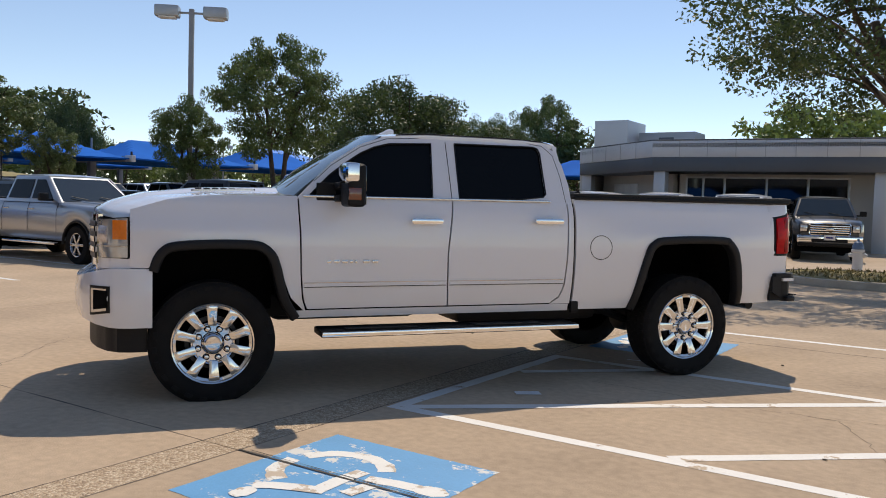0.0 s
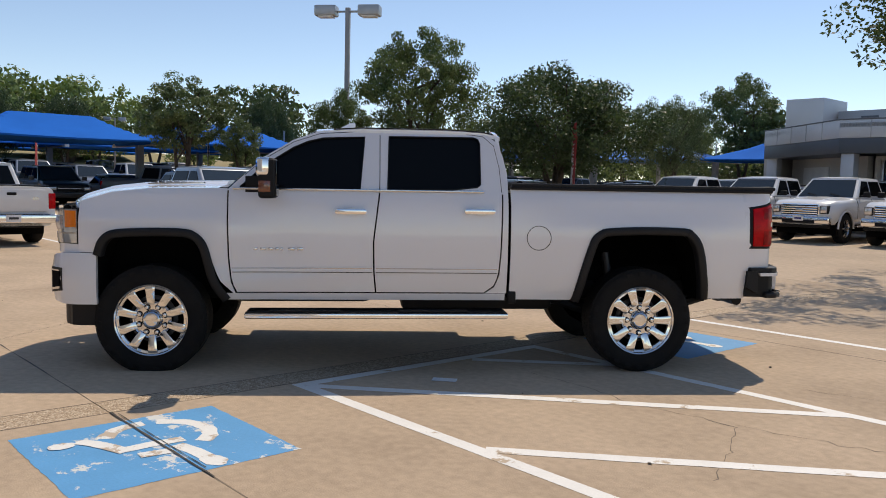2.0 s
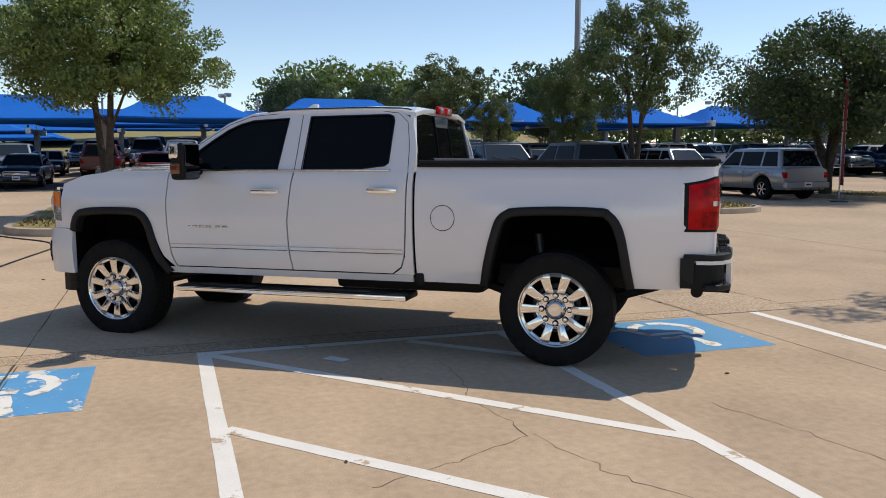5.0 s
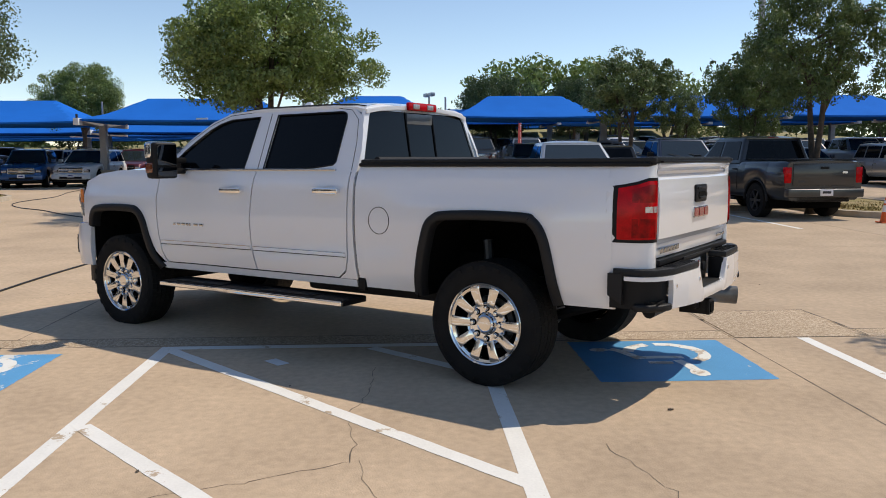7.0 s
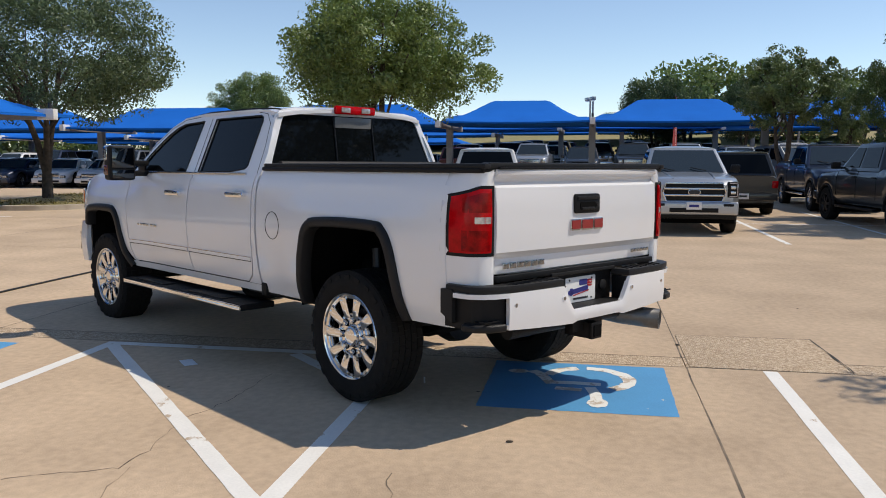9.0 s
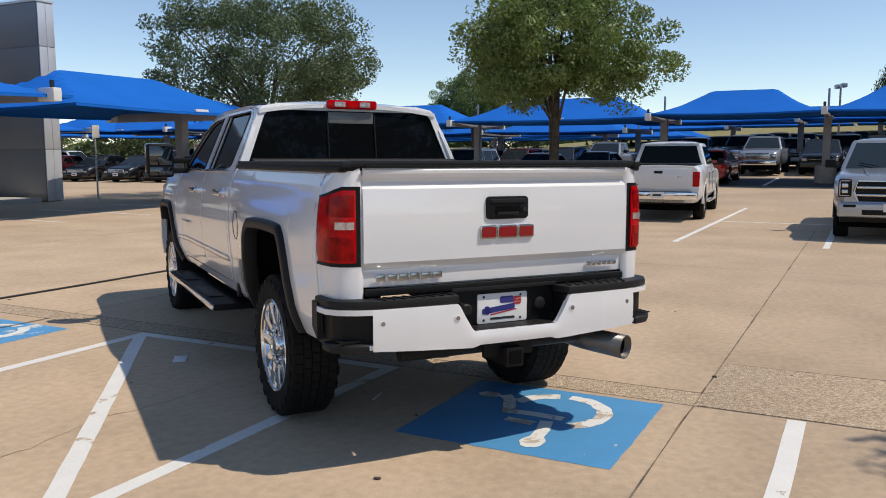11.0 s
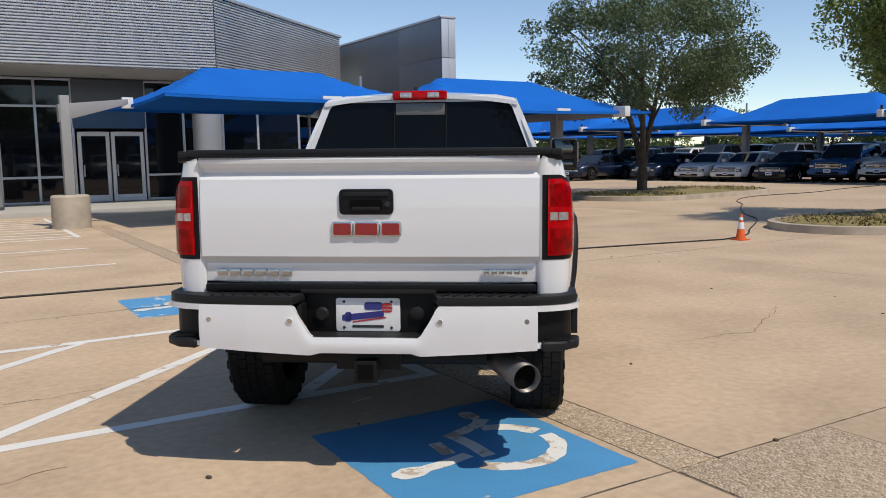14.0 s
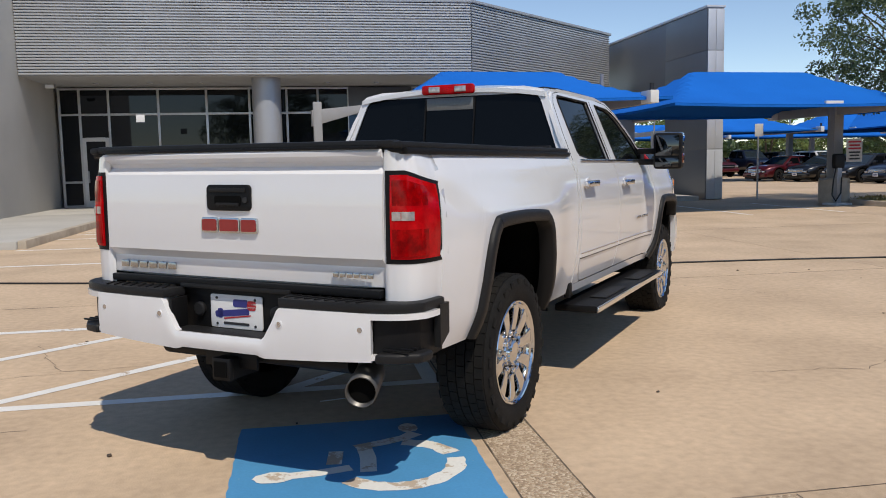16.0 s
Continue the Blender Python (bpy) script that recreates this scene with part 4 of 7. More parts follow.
bx = lambda z: lerp_table([(0.6, 2.165), (0.8, 2.185), (1.05, 2.19), (1.45, 2.143)], z)
for s in (1, -1):
    # fender, doors, rocker, bed side
    panel("fender", lambda z: lerp_table([(0.62, 3.26), (0.72, 3.297), (0.9, 3.314), (1.4, 3.328)], z), lambda z: 4.44, lambda x: arch_top([(3.31, 0.60)] + ARCH_F[1:], x, 0.93) if x < 4.32 else 0.945,
          lambda x: lerp_table([(3.3, 1.452), (3.9, 1.445), (4.2, 1.41), (4.44, 1.335)], x), s, 60, 16)
    fr = panel("front_door", lambda z: bx(z) + 0.006, lambda z: lerp_table([(0.64, 3.25), (0.72, 3.285), (0.9, 3.302), (1.4, 3.316)], z),
               lambda x: 0.642, lambda x: 1.435, s)
    rr = panel("rear_door", lambda z: lerp_table([(0.64, 1.30), (0.68, 1.23), (0.78, 1.19), (1.0, 1.175), (1.45, 1.166)], z), lambda z: bx(z) - 0.006,
               lambda x: 0.642, lambda x: 1.44, s)
    panel("rocker_panel", lambda z: 1.125, lambda z: 3.33, lambda x: 0.578, lambda x: 0.632, s, 24, 4)
    panel("cab_corner", lambda z: 1.115, lambda z: lerp_table([(0.64, 1.288), (0.68, 1.218), (0.78, 1.178), (1.0, 1.163), (1.45, 1.154)], z), lambda x: 0.635, lambda x: 1.455, s, 4, 16)
    bed = panel("bed_side", lambda z: -0.90, lambda z: 1.092, lambda x: arch_top(ARCH_R, x, 0.60 if x < 0 else 0.585), lambda x: 1.478, s, 90, 18)
    # black seal between cab and bed
    part("seal_pad", box(0.07, 0.04, 0.10, (1.07, s * 0.90, 0.605), 0.015), black_plastic, truck)
    # chrome door handles
    for px, pz, door in ((2.37, 1.285, fr), (1.35, 1.297, rr)):
        y = side_y(px, pz)
        h = part("door_handle", prism(rounded(0.25, 0.042, 0.02), 0.03, axes((px, s * (y + 0.035), pz), (1, 0, 0), (0, 0, 1)) @ pose(0, 0, -0.015), 0.008), chrome, door, "chrome door handle")
        for ox in (-0.10, 0.10):
            part("mount", box(0.03, 0.05, 0.03, (px + ox, s * (y + 0.012), pz), 0.006), chrome, h)
        part("cup", lathe([(0.05, 0), (0.046, 0.004)], 20, Matrix.Translation((px - 0.01, s * (y + 0.001), pz)) @ pose(0, 0, 0, -90 * s) @ Matrix.Diagonal((1.5, 0.8, 1, 1))), pearl, h)
    # chrome-edged moulding on both doors
    for xa, xb, door in ((2.20, 3.285, fr), (1.20, 2.17, rr)):
        for z, mat_, hh in ((0.834, satin, 0.005), (0.818, pearl, 0.024), (0.802, dark_metal, 0.005)):
            def mould(u, v, z=z, hh=hh, xa=xa, xb=xb):
                x, zz = xa + (xb - xa) * u, z + hh * (v - 0.5)
                return Vector((x, s * (side_y(x, zz) + 0.008), zz))
            part("moulding", grid(mould, 12, 1, thick=lambda u, v, f=mould: f(u, v) - Vector((0, s * 0.012, 0))), mat_, door)
    # door badge as plain chrome bars
    for k, (xa, w) in enumerate(((3.20, .055), (3.135, .05), (3.075, .05), (3.015, .05), (2.955, .03), (2.915, .02), (2.86, .06), (2.79, .055))):
        part("badge_bar", box(w * 0.85, 0.006, 0.022, (xa - w / 2, s * (side_y(3.0, 0.985) + 0.006), 0.985), 0.003), satin, fr)
    # belt strip, window surrounds
    part("belt_strip", box(1.98, 0.02, 0.016, (2.30, s * 0.906, 1.452), 0.004), satin, truck, "bright strip under the windows")
    # wheel arch trims
    for table, wx in ((ARCH_F, 3.904), (ARCH_R, 0.0)):
        pts = []
        for i in range(len(table) - 1):
            p0, p1, p2, p3 = (Vector(table[max(0, min(len(table) - 1, i + k))]) for k in (-1, 0, 1, 2))
            for j in range(5):
                t = j / 5
                q = 0.5 * ((2 * p1) + (p2 - p0) * t + (2 * p0 - 5 * p1 + 4 * p2 - p3) * t * t + (3 * p1 - p0 - 3 * p2 + p3) * t ** 3)
                pts.append((q.x, q.y))
        pts.append(table[-1])
        rows = []
        bm = bmesh.new()
        for i, (x, z) in enumerate(pts):
            a, b = pts[max(0, i - 1)], pts[min(len(pts) - 1, i + 1)]
            t = Vector((b[0] - a[0], b[1] - a[1])).normalized()
            n = Vector((t.y, -t.x))
            if n.dot(Vector((wx, 0.55)) - Vector((x, z))) < 0:
                n = -n
            y = side_y(x, z)
            prof = ((-0.006, 0.000), (-0.004, 0.022), (0.012, 0.030), (0.050, 0.030), (0.060, 0.020), (0.060, -0.06))
            rows.append([bm.verts.new((x + n.x * d, s * (y + o), z + n.y * d)) for d, o in prof])
        for p, q in zip(rows, rows[1:]):
            for i in range(len(p) - 1):
                bm.faces.new((p[i], p[i + 1], q[i + 1], q[i]))
        part("arch_trim", bm, grey_plastic, truck, "dark grey wheel arch trim", angle=60)
        # black liner inside the arch
        bm = bmesh.new()
        rows = [[bm.verts.new((x + (wx - x) * 0.05, s * y, z - 0.02)) for y in (0.94, 0.45)] for x, z in table]
        for p, q in zip(rows, rows[1:]):
            bm.faces.new((p[0], p[1], q[1], q[0]))
        bm.faces.new([r[1] for r in rows])
        part("arch_liner", bm, liner, truck, fix=False)

# dark hull behind the panel gaps
part("inner_hull", box(2.16, 1.76, 0.82, (2.22, 0, 1.02), 0.02), liner, truck)
part("engine_bay", box(0.9, 1.1, 0.8, (3.9, 0, 1.0), 0.02), liner, truck)
for s in (1, -1):
    part("splash_guard", box(0.02, 0.40, 0.62, (4.315, s * 0.72, 0.80), 0.004), liner, truck)
    part("splash_guard", box(0.02, 0.34, 0.50, (-0.60, s * 0.70, 0.86), 0.004), liner, truck)
part("bed_floor", box(2.14, 0.9, 0.62, (0.02, 0, 1.13), 0.02), liner, truck)
part("bed_front_wall", box(0.04, 1.76, 0.86, (1.07, 0, 1.02), 0.005), liner, truck)


# cab upper sides: flat tumblehome planes with window holes
def up_y(z):
    return 0.902 - 0.408 * (z - 1.44)


OUT = [(3.335, 1.435), (3.06, 1.705), (2.83, 1.85), (2.63, 1.922), (2.3, 1.945), (1.45, 1.945), (1.29, 1.925), (1.19, 1.86), (1.145, 1.75), (1.115, 1.60), (1.112, 1.435)]
WIN_F = [(3.235, 1.462), (3.08, 1.612), (2.96, 1.70), (2.83, 1.785), (2.72, 1.835), (2.60, 1.866), (2.265, 1.882), (2.298, 1.456)]
WIN_R = [(2.068, 1.89), (2.082, 1.460), (1.55, 1.466), (1.36, 1.488), (1.335, 1.51), (1.33, 1.845), (1.345, 1.88), (1.38, 1.894)]


def holed(name, outer, holes, place, depth, mat, parent):
    """A flat sheet with holes and thickness. place maps (x, z, depth) to space."""
    bm = bmesh.new()
    edges = []
    for loop in [outer] + holes:
        vs = [bm.verts.new((x, 0, z)) for x, z in loop]
        edges += [bm.edges.new((a, b)) for a, b in zip(vs, vs[1:] + vs[:1])]
    bmesh.ops.triangle_fill(bm, use_beauty=True, use_dissolve=False, edges=edges)
    g = bmesh.ops.extrude_face_region(bm, geom=list(bm.faces))
    moved = {v for v in g["geom"] if isinstance(v, bmesh.types.BMVert)}
    for v in bm.verts:
        v.co = place(v.co.x, v.co.z, depth if v in moved else 0.0)
    return part(name, bm, mat, parent, angle=30)


for s in (1, -1):
    put = lambda x, z, d: Vector((x, s * (up_y(z) - d), z))
    cab = holed("cab_side", OUT, [WIN_F, WIN_R], put, 0.03, pearl, truck)
    for nm, w in (("front_side_window", WIN_F), ("rear_side_window", WIN_R)):
        c = Vector((sum(p[0] for p in w) / len(w), sum(p[1] for p in w) / len(w)))
        big = [(c.x + (x - c.x) * 1.02, c.y + (z - c.y) * 1.03) for x, z in w]
        bm = bmesh.new()
        f = bm.faces.new([bm.verts.new(put(x, z, 0.014)) for x, z in big])
        part(nm, bm, car_glass, truck, "black tinted side glass", fix=False)
        bm = bmesh.new()
        ring = [put(x, z, -0.001) for x, z in w]
        tube(ring + ring[:1], 0.006, 5, bm, caps=False)
        part("window_seal", bm, black_plastic, truck)
    # shut line between the doors' frames
    part("door_gap", tube([put(bx(z), z, 0.0015) for z in (1.44, 1.6, 1.75, 1.9)], 0.004, 5), liner, truck)
    part("door_gap", tube([put(1.165, 1.45, 0.001), put(1.178, 1.65, 0.001), put(1.215, 1.83, 0.001), put(1.30, 1.905, 0.001), put(1.46, 1.925, 0.001), put(2.3, 1.925, 0.001), put(2.62, 1.903, 0.001), put(2.83, 1.83, 0.001), put(3.06, 1.685, 0.001), put(3.2, 1.56, 0.001)], 0.003, 5), liner, truck)


# roof, windscreen, bonnet
def roof_at(u, v):
    x = 1.16 + (2.66 - 1.16) * u
    w = 0.905 - 0.408 * (1.935 - 1.44) + 0.004
    y = (2 * v - 1) * w
    edge = lerp_table([(1.16, 1.905), (1.29, 1.932), (1.6, 1.945), (2.3, 1.945), (2.66, 1.918)], x)
    return Vector((x, y, edge + 0.052 * (1 - abs(2 * v - 1) ** 2.6)))


part("roof", grid(roof_at, 24, 24, thick=lambda u, v: roof_at(u, v) - Vector((0, 0, 0.03))), pearl, truck, angle=60)
for s in (1, -1):
    part("roof_ditch", tube([(1.2 + 0.06 * i, s * 0.635, roof_at((0.04 + 0.06 * i) / 1.5, 0.5 + s * 0.635 / 1.414).z + 0.003) for i in range(23)], 0.007, 5), black_plastic, truck)


def screen_at(u, v):
    bot, top = Vector((3.40, (2 * v - 1) * 0.84, 1.44)), Vector((2.655, (2 * v - 1) * 0.69, 1.925))
    bot.x -= 0.10 * (2 * v - 1) ** 2 - 0.06
    top.z += 0.048 * (1 - (2 * v - 1) ** 2)
    p = bot.lerp(top, u)
    p += Vector((0.5, 0, 0.8)) * 0.03 * math.sin(math.pi * u)
    return p


part("windscreen", grid(screen_at, 10, 12, thick=lambda u, v: screen_at(u, v) - Vector((0.01, 0, 0.01))), screen_glass, truck, "tinted windscreen", angle=60)
part("cowl", box(0.16, 1.62, 0.05, (3.40, 0, 1.435), 0.015), black_plastic, truck)
for y in (0.45, -0.25):
    part("wiper", tube([(3.42, y, 1.455), (3.38, y - 0.1, 1.475), (3.32, y - 0.5, 1.50)], 0.008, 6), black_plastic, truck)


def hood_at(u, v):
    w = 2 * v - 1
    front = 4.70 - 0.26 * w * w
    x = 3.40 + (front - 3.40) * u
    edge = lerp_table([(0, 1.452), (0.45, 1.446), (0.75, 1.405), (0.92, 1.345), (1.0, 1.285)], u)
    dome = 0.042 * (1 - w * w) + 0.030 * (1 - smoothstep(0.42, 0.58, abs(w))) * (1 - 0.5 * u)
    return Vector((x, w * (0.872 - 0.05 * u), edge + dome))


hood = part("bonnet", grid(hood_at, 28, 36, thick=lambda u, v: hood_at(u, v) - Vector((0, 0, 0.03))), pearl, truck, angle=60)
for s in (1, -1):
    v = part("bonnet_vent", prism(rounded(0.46, 0.045, 0.02), 0.012, axes((3.80, s * 0.50, hood_at(0.3, 0.5 + s * 0.285).z + 0.005), (1, 0, -0.03), (0, s * 0.9, 0.0)) @ pose(0, 0, 0)), satin, hood, "bright bonnet side vent")
    for k in range(7):
        part("vent_bar", box(0.045, 0.035, 0.012, (3.62 + 0.06 * k, s * 0.50, hood_at(0.3, 0.5 + s * 0.285).z + 0.018), 0.003), ink_dark, v)
part("roof_antenna", prism([(-0.10, 0), (0.06, 0), (-0.055, 0.062), (-0.10, 0.058)], 0.04, axes((2.45, 0.02, 1.988), (1, 0, 0), (0, 0, 1)), 0.012), pearl, truck)


# nose: plan curve round the front corner
def nose(t, off=0.0):
    """Half width plan curve: t = 0 at the fender, 1 at the middle of the front."""
    pts = [(4.435, 0.925), (4.50, 0.912), (4.565, 0.885), (4.615, 0.83), (4.655, 0.73), (4.69, 0.5), (4.71, 0.25), (4.715, 0.0)]
    f = t * (len(pts) - 1)
    i = min(int(f), len(pts) - 2)
    a, b = Vector(pts[i]), Vector(pts[i + 1])
    p = a.lerp(b, f - i)
    d = (b - a).normalized()
    return p + Vector((d.y, -d.x)) * -off


def sweep(name, t0, t1, z0, z1, off, mat, s, parent, n=14, m=6, bulge=0.0, label="", thick=0.03, lean=None, fn=None):
    fn = fn or nose
    def skin(u, v):
        t = t0 + (t1 - t0) * u
        zb = z0(t) if callable(z0) else z0
        zt = z1(t) if callable(z1) else z1
        z = zb + (zt - zb) * v
        p = fn(t, off + bulge * math.sin(math.pi * v) + (lean(t, z) if lean else 0.0))
        return Vector((p.x, s * p.y, zb + (zt - zb) * v))
    def back(u, v):
        t = t0 + (t1 - t0) * u
        q = skin(u, v)
        p = fn(t, off - thick + (lean(t, q.z) if lean else 0.0))
        return Vector((p.x, s * p.y, q.z))
    return part(name, grid(skin, n, m, thick=back), mat, parent, label, angle=45)


for s in (1, -1):
    hl = sweep("headlamp", 0.03, 0.52, lambda t: 1.005 + 0.02 * t, lambda t: 1.285 - 0.03 * t, 0.004, black_plastic, s, truck, label="chrome-trimmed headlamp with amber side lens")
    sweep("lens", 0.04, 0.51, lambda t: 1.014, lambda t: 1.278 - 0.03 * t, 0.012, head_lens, s, hl)
    sweep("lens_trim", 0.05, 0.50, 1.085, 1.095, 0.018, satin, s, hl, m=1)
    sweep("projector", 0.30, 0.44, 1.115, 1.225, 0.018, clear_lens, s, hl, bulge=0.012)
    sweep("amber_lens", 0.05, 0.235, 1.135, 1.262, 0.020, amber_lens, s, hl)
    sweep("nose_panel", 0.0, 0.55, 0.94, 1.01, 0.0, pearl, s, truck)
    sweep("grille_surround", 0.52, 1.0, 0.95, 1.30, 0.0, chrome, s, truck, label="chrome grille surround")
    sweep("grille_mesh", 0.58, 1.0, 1.0, 1.25, 0.008, dark_metal, s, truck)
    for z in (1.06, 1.13, 1.20):
        sweep("grille_bar", 0.57, 1.0, z - 0.018, z + 0.018, 0.018, chrome, s, truck, m=1)


def bumper_f(t, off=0.0):
    pts = [(4.30, 0.972), (4.45, 0.968), (4.56, 0.93), (4.66, 0.82), (4.74, 0.62), (4.79, 0.38), (4.81, 0.18), (4.815, 0.0)]
    f = t * (len(pts) - 1)
    i = min(int(f), len(pts) - 2)
    a, b = Vector(pts[i]), Vector(pts[i + 1])
    d = (b - a).normalized()
    return a.lerp(b, f - i) + Vector((d.y, -d.x)) * -off


for s in (1, -1):
    top_f = lambda t: 0.94 - 0.085 * smoothstep(0.25, 0.8, t)
    bmp = sweep("front_bumper", 0, 1, lambda t: 0.545 + 0.04 * smoothstep(0.2, 0.7, t), top_f, 0.0, pearl, s, truck, 24, 8, 0.02, fn=bumper_f, label="painted front bumper")
    def ledge(u, v):
        p, q = bumper_f(u, -0.004), nose(u, -0.06)
        a, b = Vector((p.x, s * p.y, top_f(u) - 0.004)), Vector((q.x, s * q.y, 0.952))
        return a.lerp(b, v)
    part("bumper_ledge", grid(ledge, 20, 3, thick=lambda u, v, f=ledge: f(u, v) - Vector((0, 0, 0.02))), pearl, bmp, angle=50)
    sweep("air_dam", 0.03, 1, 0.37, 0.55, -0.085, grey_plastic, s, truck, 20, 3, 0.0, fn=bumper_f)
    fs = sweep("fog_lamp_surround", 0.285, 0.455, lambda t: 0.645 - 0.15 * (t - 0.31), 0.825, 0.021, black_plastic, s, bmp, 6, 4, 0.0, fn=bumper_f)
    sweep("chrome_insert", 0.300, 0.435, lambda t: 0.662 - 0.15 * (t - 0.31), 0.808, 0.025, satin, s, fs, 6, 4, 0.0, fn=bumper_f)
    sweep("fog_lamp", 0.300, 0.415, lambda t: 0.680 - 0.15 * (t - 0.31), 0.796, 0.028, liner, s, fs, 6, 4, 0.0, fn=bumper_f)

# cab back with its window
BACK = [(-0.90, 1.44), (-0.712, 1.90), (-0.68, 1.93), (-0.55, 1.955), (0.55, 1.955), (0.68, 1.93), (0.712, 1.90), (0.90, 1.44)]
GLASS = [(-0.81, 1.50), (-0.672, 1.86), (-0.645, 1.893), (-0.6, 1.905), (0.6, 1.905), (0.645, 1.893), (0.672, 1.86), (0.81, 1.50)]


def back_x(z):
    return 1.112 + 0.16 * max(0, z - 1.44) ** 1.2


holed("cab_back", BACK, [GLASS], lambda y, z, d: Vector((back_x(z) + d, y, z)), 0.03, pearl, truck)
bm = bmesh.new()
bm.faces.new([bm.verts.new((back_x(z) + 0.012, y * 1.02, z)) for y, z in GLASS])
rw = part("rear_window", bm, car_glass, truck, "black tinted sliding rear window", fix=False)
for y in (0.19, -0.19):
    part("slider_frame", tube([(back_x(z) + 0.008, y, z) for z in (1.50, 1.6, 1.7, 1.8, 1.9)], 0.007, 6), black_plastic, rw)
part("slider_rail", box(0.012, 0.40, 0.012, (back_x(1.53) + 0.002, 0, 1.525), 0.003), satin, rw)
part("clear_band", box(0.008, 0.36, 0.085, (back_x(1.86) + 0.006, 0, 1.855), 0.002), material("grey_band_glass", (0.17, 0.175, 0.175), 0.2), rw)
bl = part("brake_lamp", prism(rounded(0.40, 0.066, 0.018), 0.03, axes((1.165, 0, 1.953), (0, -1, 0), (0, 0, 1)), 0.008), red_lens, truck, "red high brake lamp")
for y in (0.10, -0.10):
    part("cargo_lamp", box(0.01, 0.085, 0.04, (1.133, y, 1.953), 0.004), clear_lens, bl)

# bed rails and roll-up cover
for s in (1, -1):
    part("rail_end", box(0.10, 0.12, 0.026, (-1.075, s * 0.828, 1.494), 0.010), black_plastic, truck)
    part("bed_rail", box(2.20, 0.10, 0.028, (-0.01, s * 0.855, 1.489), 0.01), black_plastic, truck, "black bed rail cap")
cover = part("tonneau_cover", box(2.18, 1.72, 0.028, (-0.01, 0, 1.510), 0.010), vinyl, truck, "black vinyl roll-up bed cover")
part("cover_roll", tube([(1.0, -0.8, 1.518), (1.0, 0.8, 1.518)], 0.03, 14), vinyl, cover)
for s in (1, -1):
    part("cover_rail", box(2.22, 0.05, 0.03, (-0.03, s * 0.868, 1.513), 0.010), grey_plastic, cover)
part("end_rail", box(0.075, 1.70, 0.034, (-1.098, 0, 1.517), 0.012), grey_plastic, cover)
for k in range(6):
    part("cover_slat", box(0.012, 1.66, 0.006, (-0.85 + 0.3 * k, 0, 1.526), 0.002), grey_plastic, cover)

# rear corner posts and lamps
def tail(t, off=0.0):
    pts = [(-0.86, 0.955), (-0.98, 0.950), (-1.06, 0.935), (-1.105, 0.90), (-1.122, 0.855), (-1.126, 0.805)]
    f = t * (len(pts) - 1)
    i = min(int(f), len(pts) - 2)
    a, b = Vector(pts[i]), Vector(pts[i + 1])
    d = (b - a).normalized()
    return a.lerp(b, f - i) + Vector((d.y, -d.x)) * off


def tail_off(t, off=0.0):
    p, q = tail(t), tail(min(1, t + 0.01)) if t < 0.99 else tail(t)
    a, b = tail(max(0, t - 0.05)), tail(min(1, t + 0.05))
    d = (b - a).normalized()
    n = Vector((d.y, -d.x))
    if n.dot(p - Vector((-0.7, 0.6))) < 0:
        n = -n
    return p + n * off


def tuck(z):
    return lerp_table(SIDE, z) - 0.962


def tail_lean(t, z):
    return tuck(z) * max(0.0, 1 - 1.15 * t)


for s in (1, -1):
    def skin(u, v):
        z = 0.62 + (1.476 + 0.018 * smoothstep(0.5, 1.0, u) - 0.62) * v
        p = tail_off(u, tail_lean(u, z))
        if u < 0.1:
            p.y = side_y(p.x, z) * (1 - u * 10) + p.y * u * 10
        return Vector((p.x, s * p.y, z))
    part("bed_corner", grid(skin, 14, 16, thick=lambda u, v, f=skin: f(u, v) + Vector((0.02, -s * 0.02, 0))), pearl, truck, angle=60)
    lamp_top = lambda t: 1.352 + 0.052 * min(1.0, t * 1.6)
    tl = sweep("tail_lamp", 0.035, 1.0, 1.02, lambda t: lamp_top(t) + 0.004, 0.002, black_plastic, s, truck, fn=tail_off, lean=tail_lean, label="red tail lamp with clear reversing lens")
    sweep("red_lens", 0.12, 0.90, 1.040, lambda t: lamp_top(t) - 0.014, 0.008, red_lens, s, tl, fn=tail_off, lean=tail_lean, bulge=0.006)
    sweep("dark_lens", 0.30, 0.86, 1.052, 1.165, 0.0135, deep_red_lens, s, tl, fn=tail_off, lean=tail_lean)
    sweep("dark_lens", 0.30, 0.86, 1.262, lambda t: lamp_top(t) - 0.036, 0.0135, deep_red_lens, s, tl, fn=tail_off, lean=tail_lean)
    sweep("clear_lens", 0.52, 0.86, 1.202, 1.238, 0.0165, clear_lens, s, tl, fn=tail_off, lean=tail_lean)
    sweep("lens_divider", 0.71, 0.72, 1.195, 1.246, 0.018, red_lens, s, tl, fn=tail_off, lean=tail_lean, n=2, m=2)

# tailgate
TG = [(0.905, -1.100), (0.915, -1.112), (0.99, -1.119), (1.000, -1.118), (1.016, -1.130), (1.036, -1.147), (1.15, -1.151), (1.30, -1.149), (1.395, -1.140), (1.428, -1.112), (1.446, -1.118), (1.470, -1.152), (1.486, -1.154), (1.497, -1.146), (1.499, -1.10)]


def gate_at(u, v):
    f = v * (len(TG) - 1)
    i = min(int(f), len(TG) - 2)
    z = TG[i][0] + (TG[i + 1][0] - TG[i][0]) * (f - i)
    x = TG[i][1] + (TG[i + 1][1] - TG[i][1]) * (f - i)
    y = (2 * u - 1) * 0.793
    x += 0.014 * abs(2 * u - 1) ** 3
    return Vector((x, y, z))


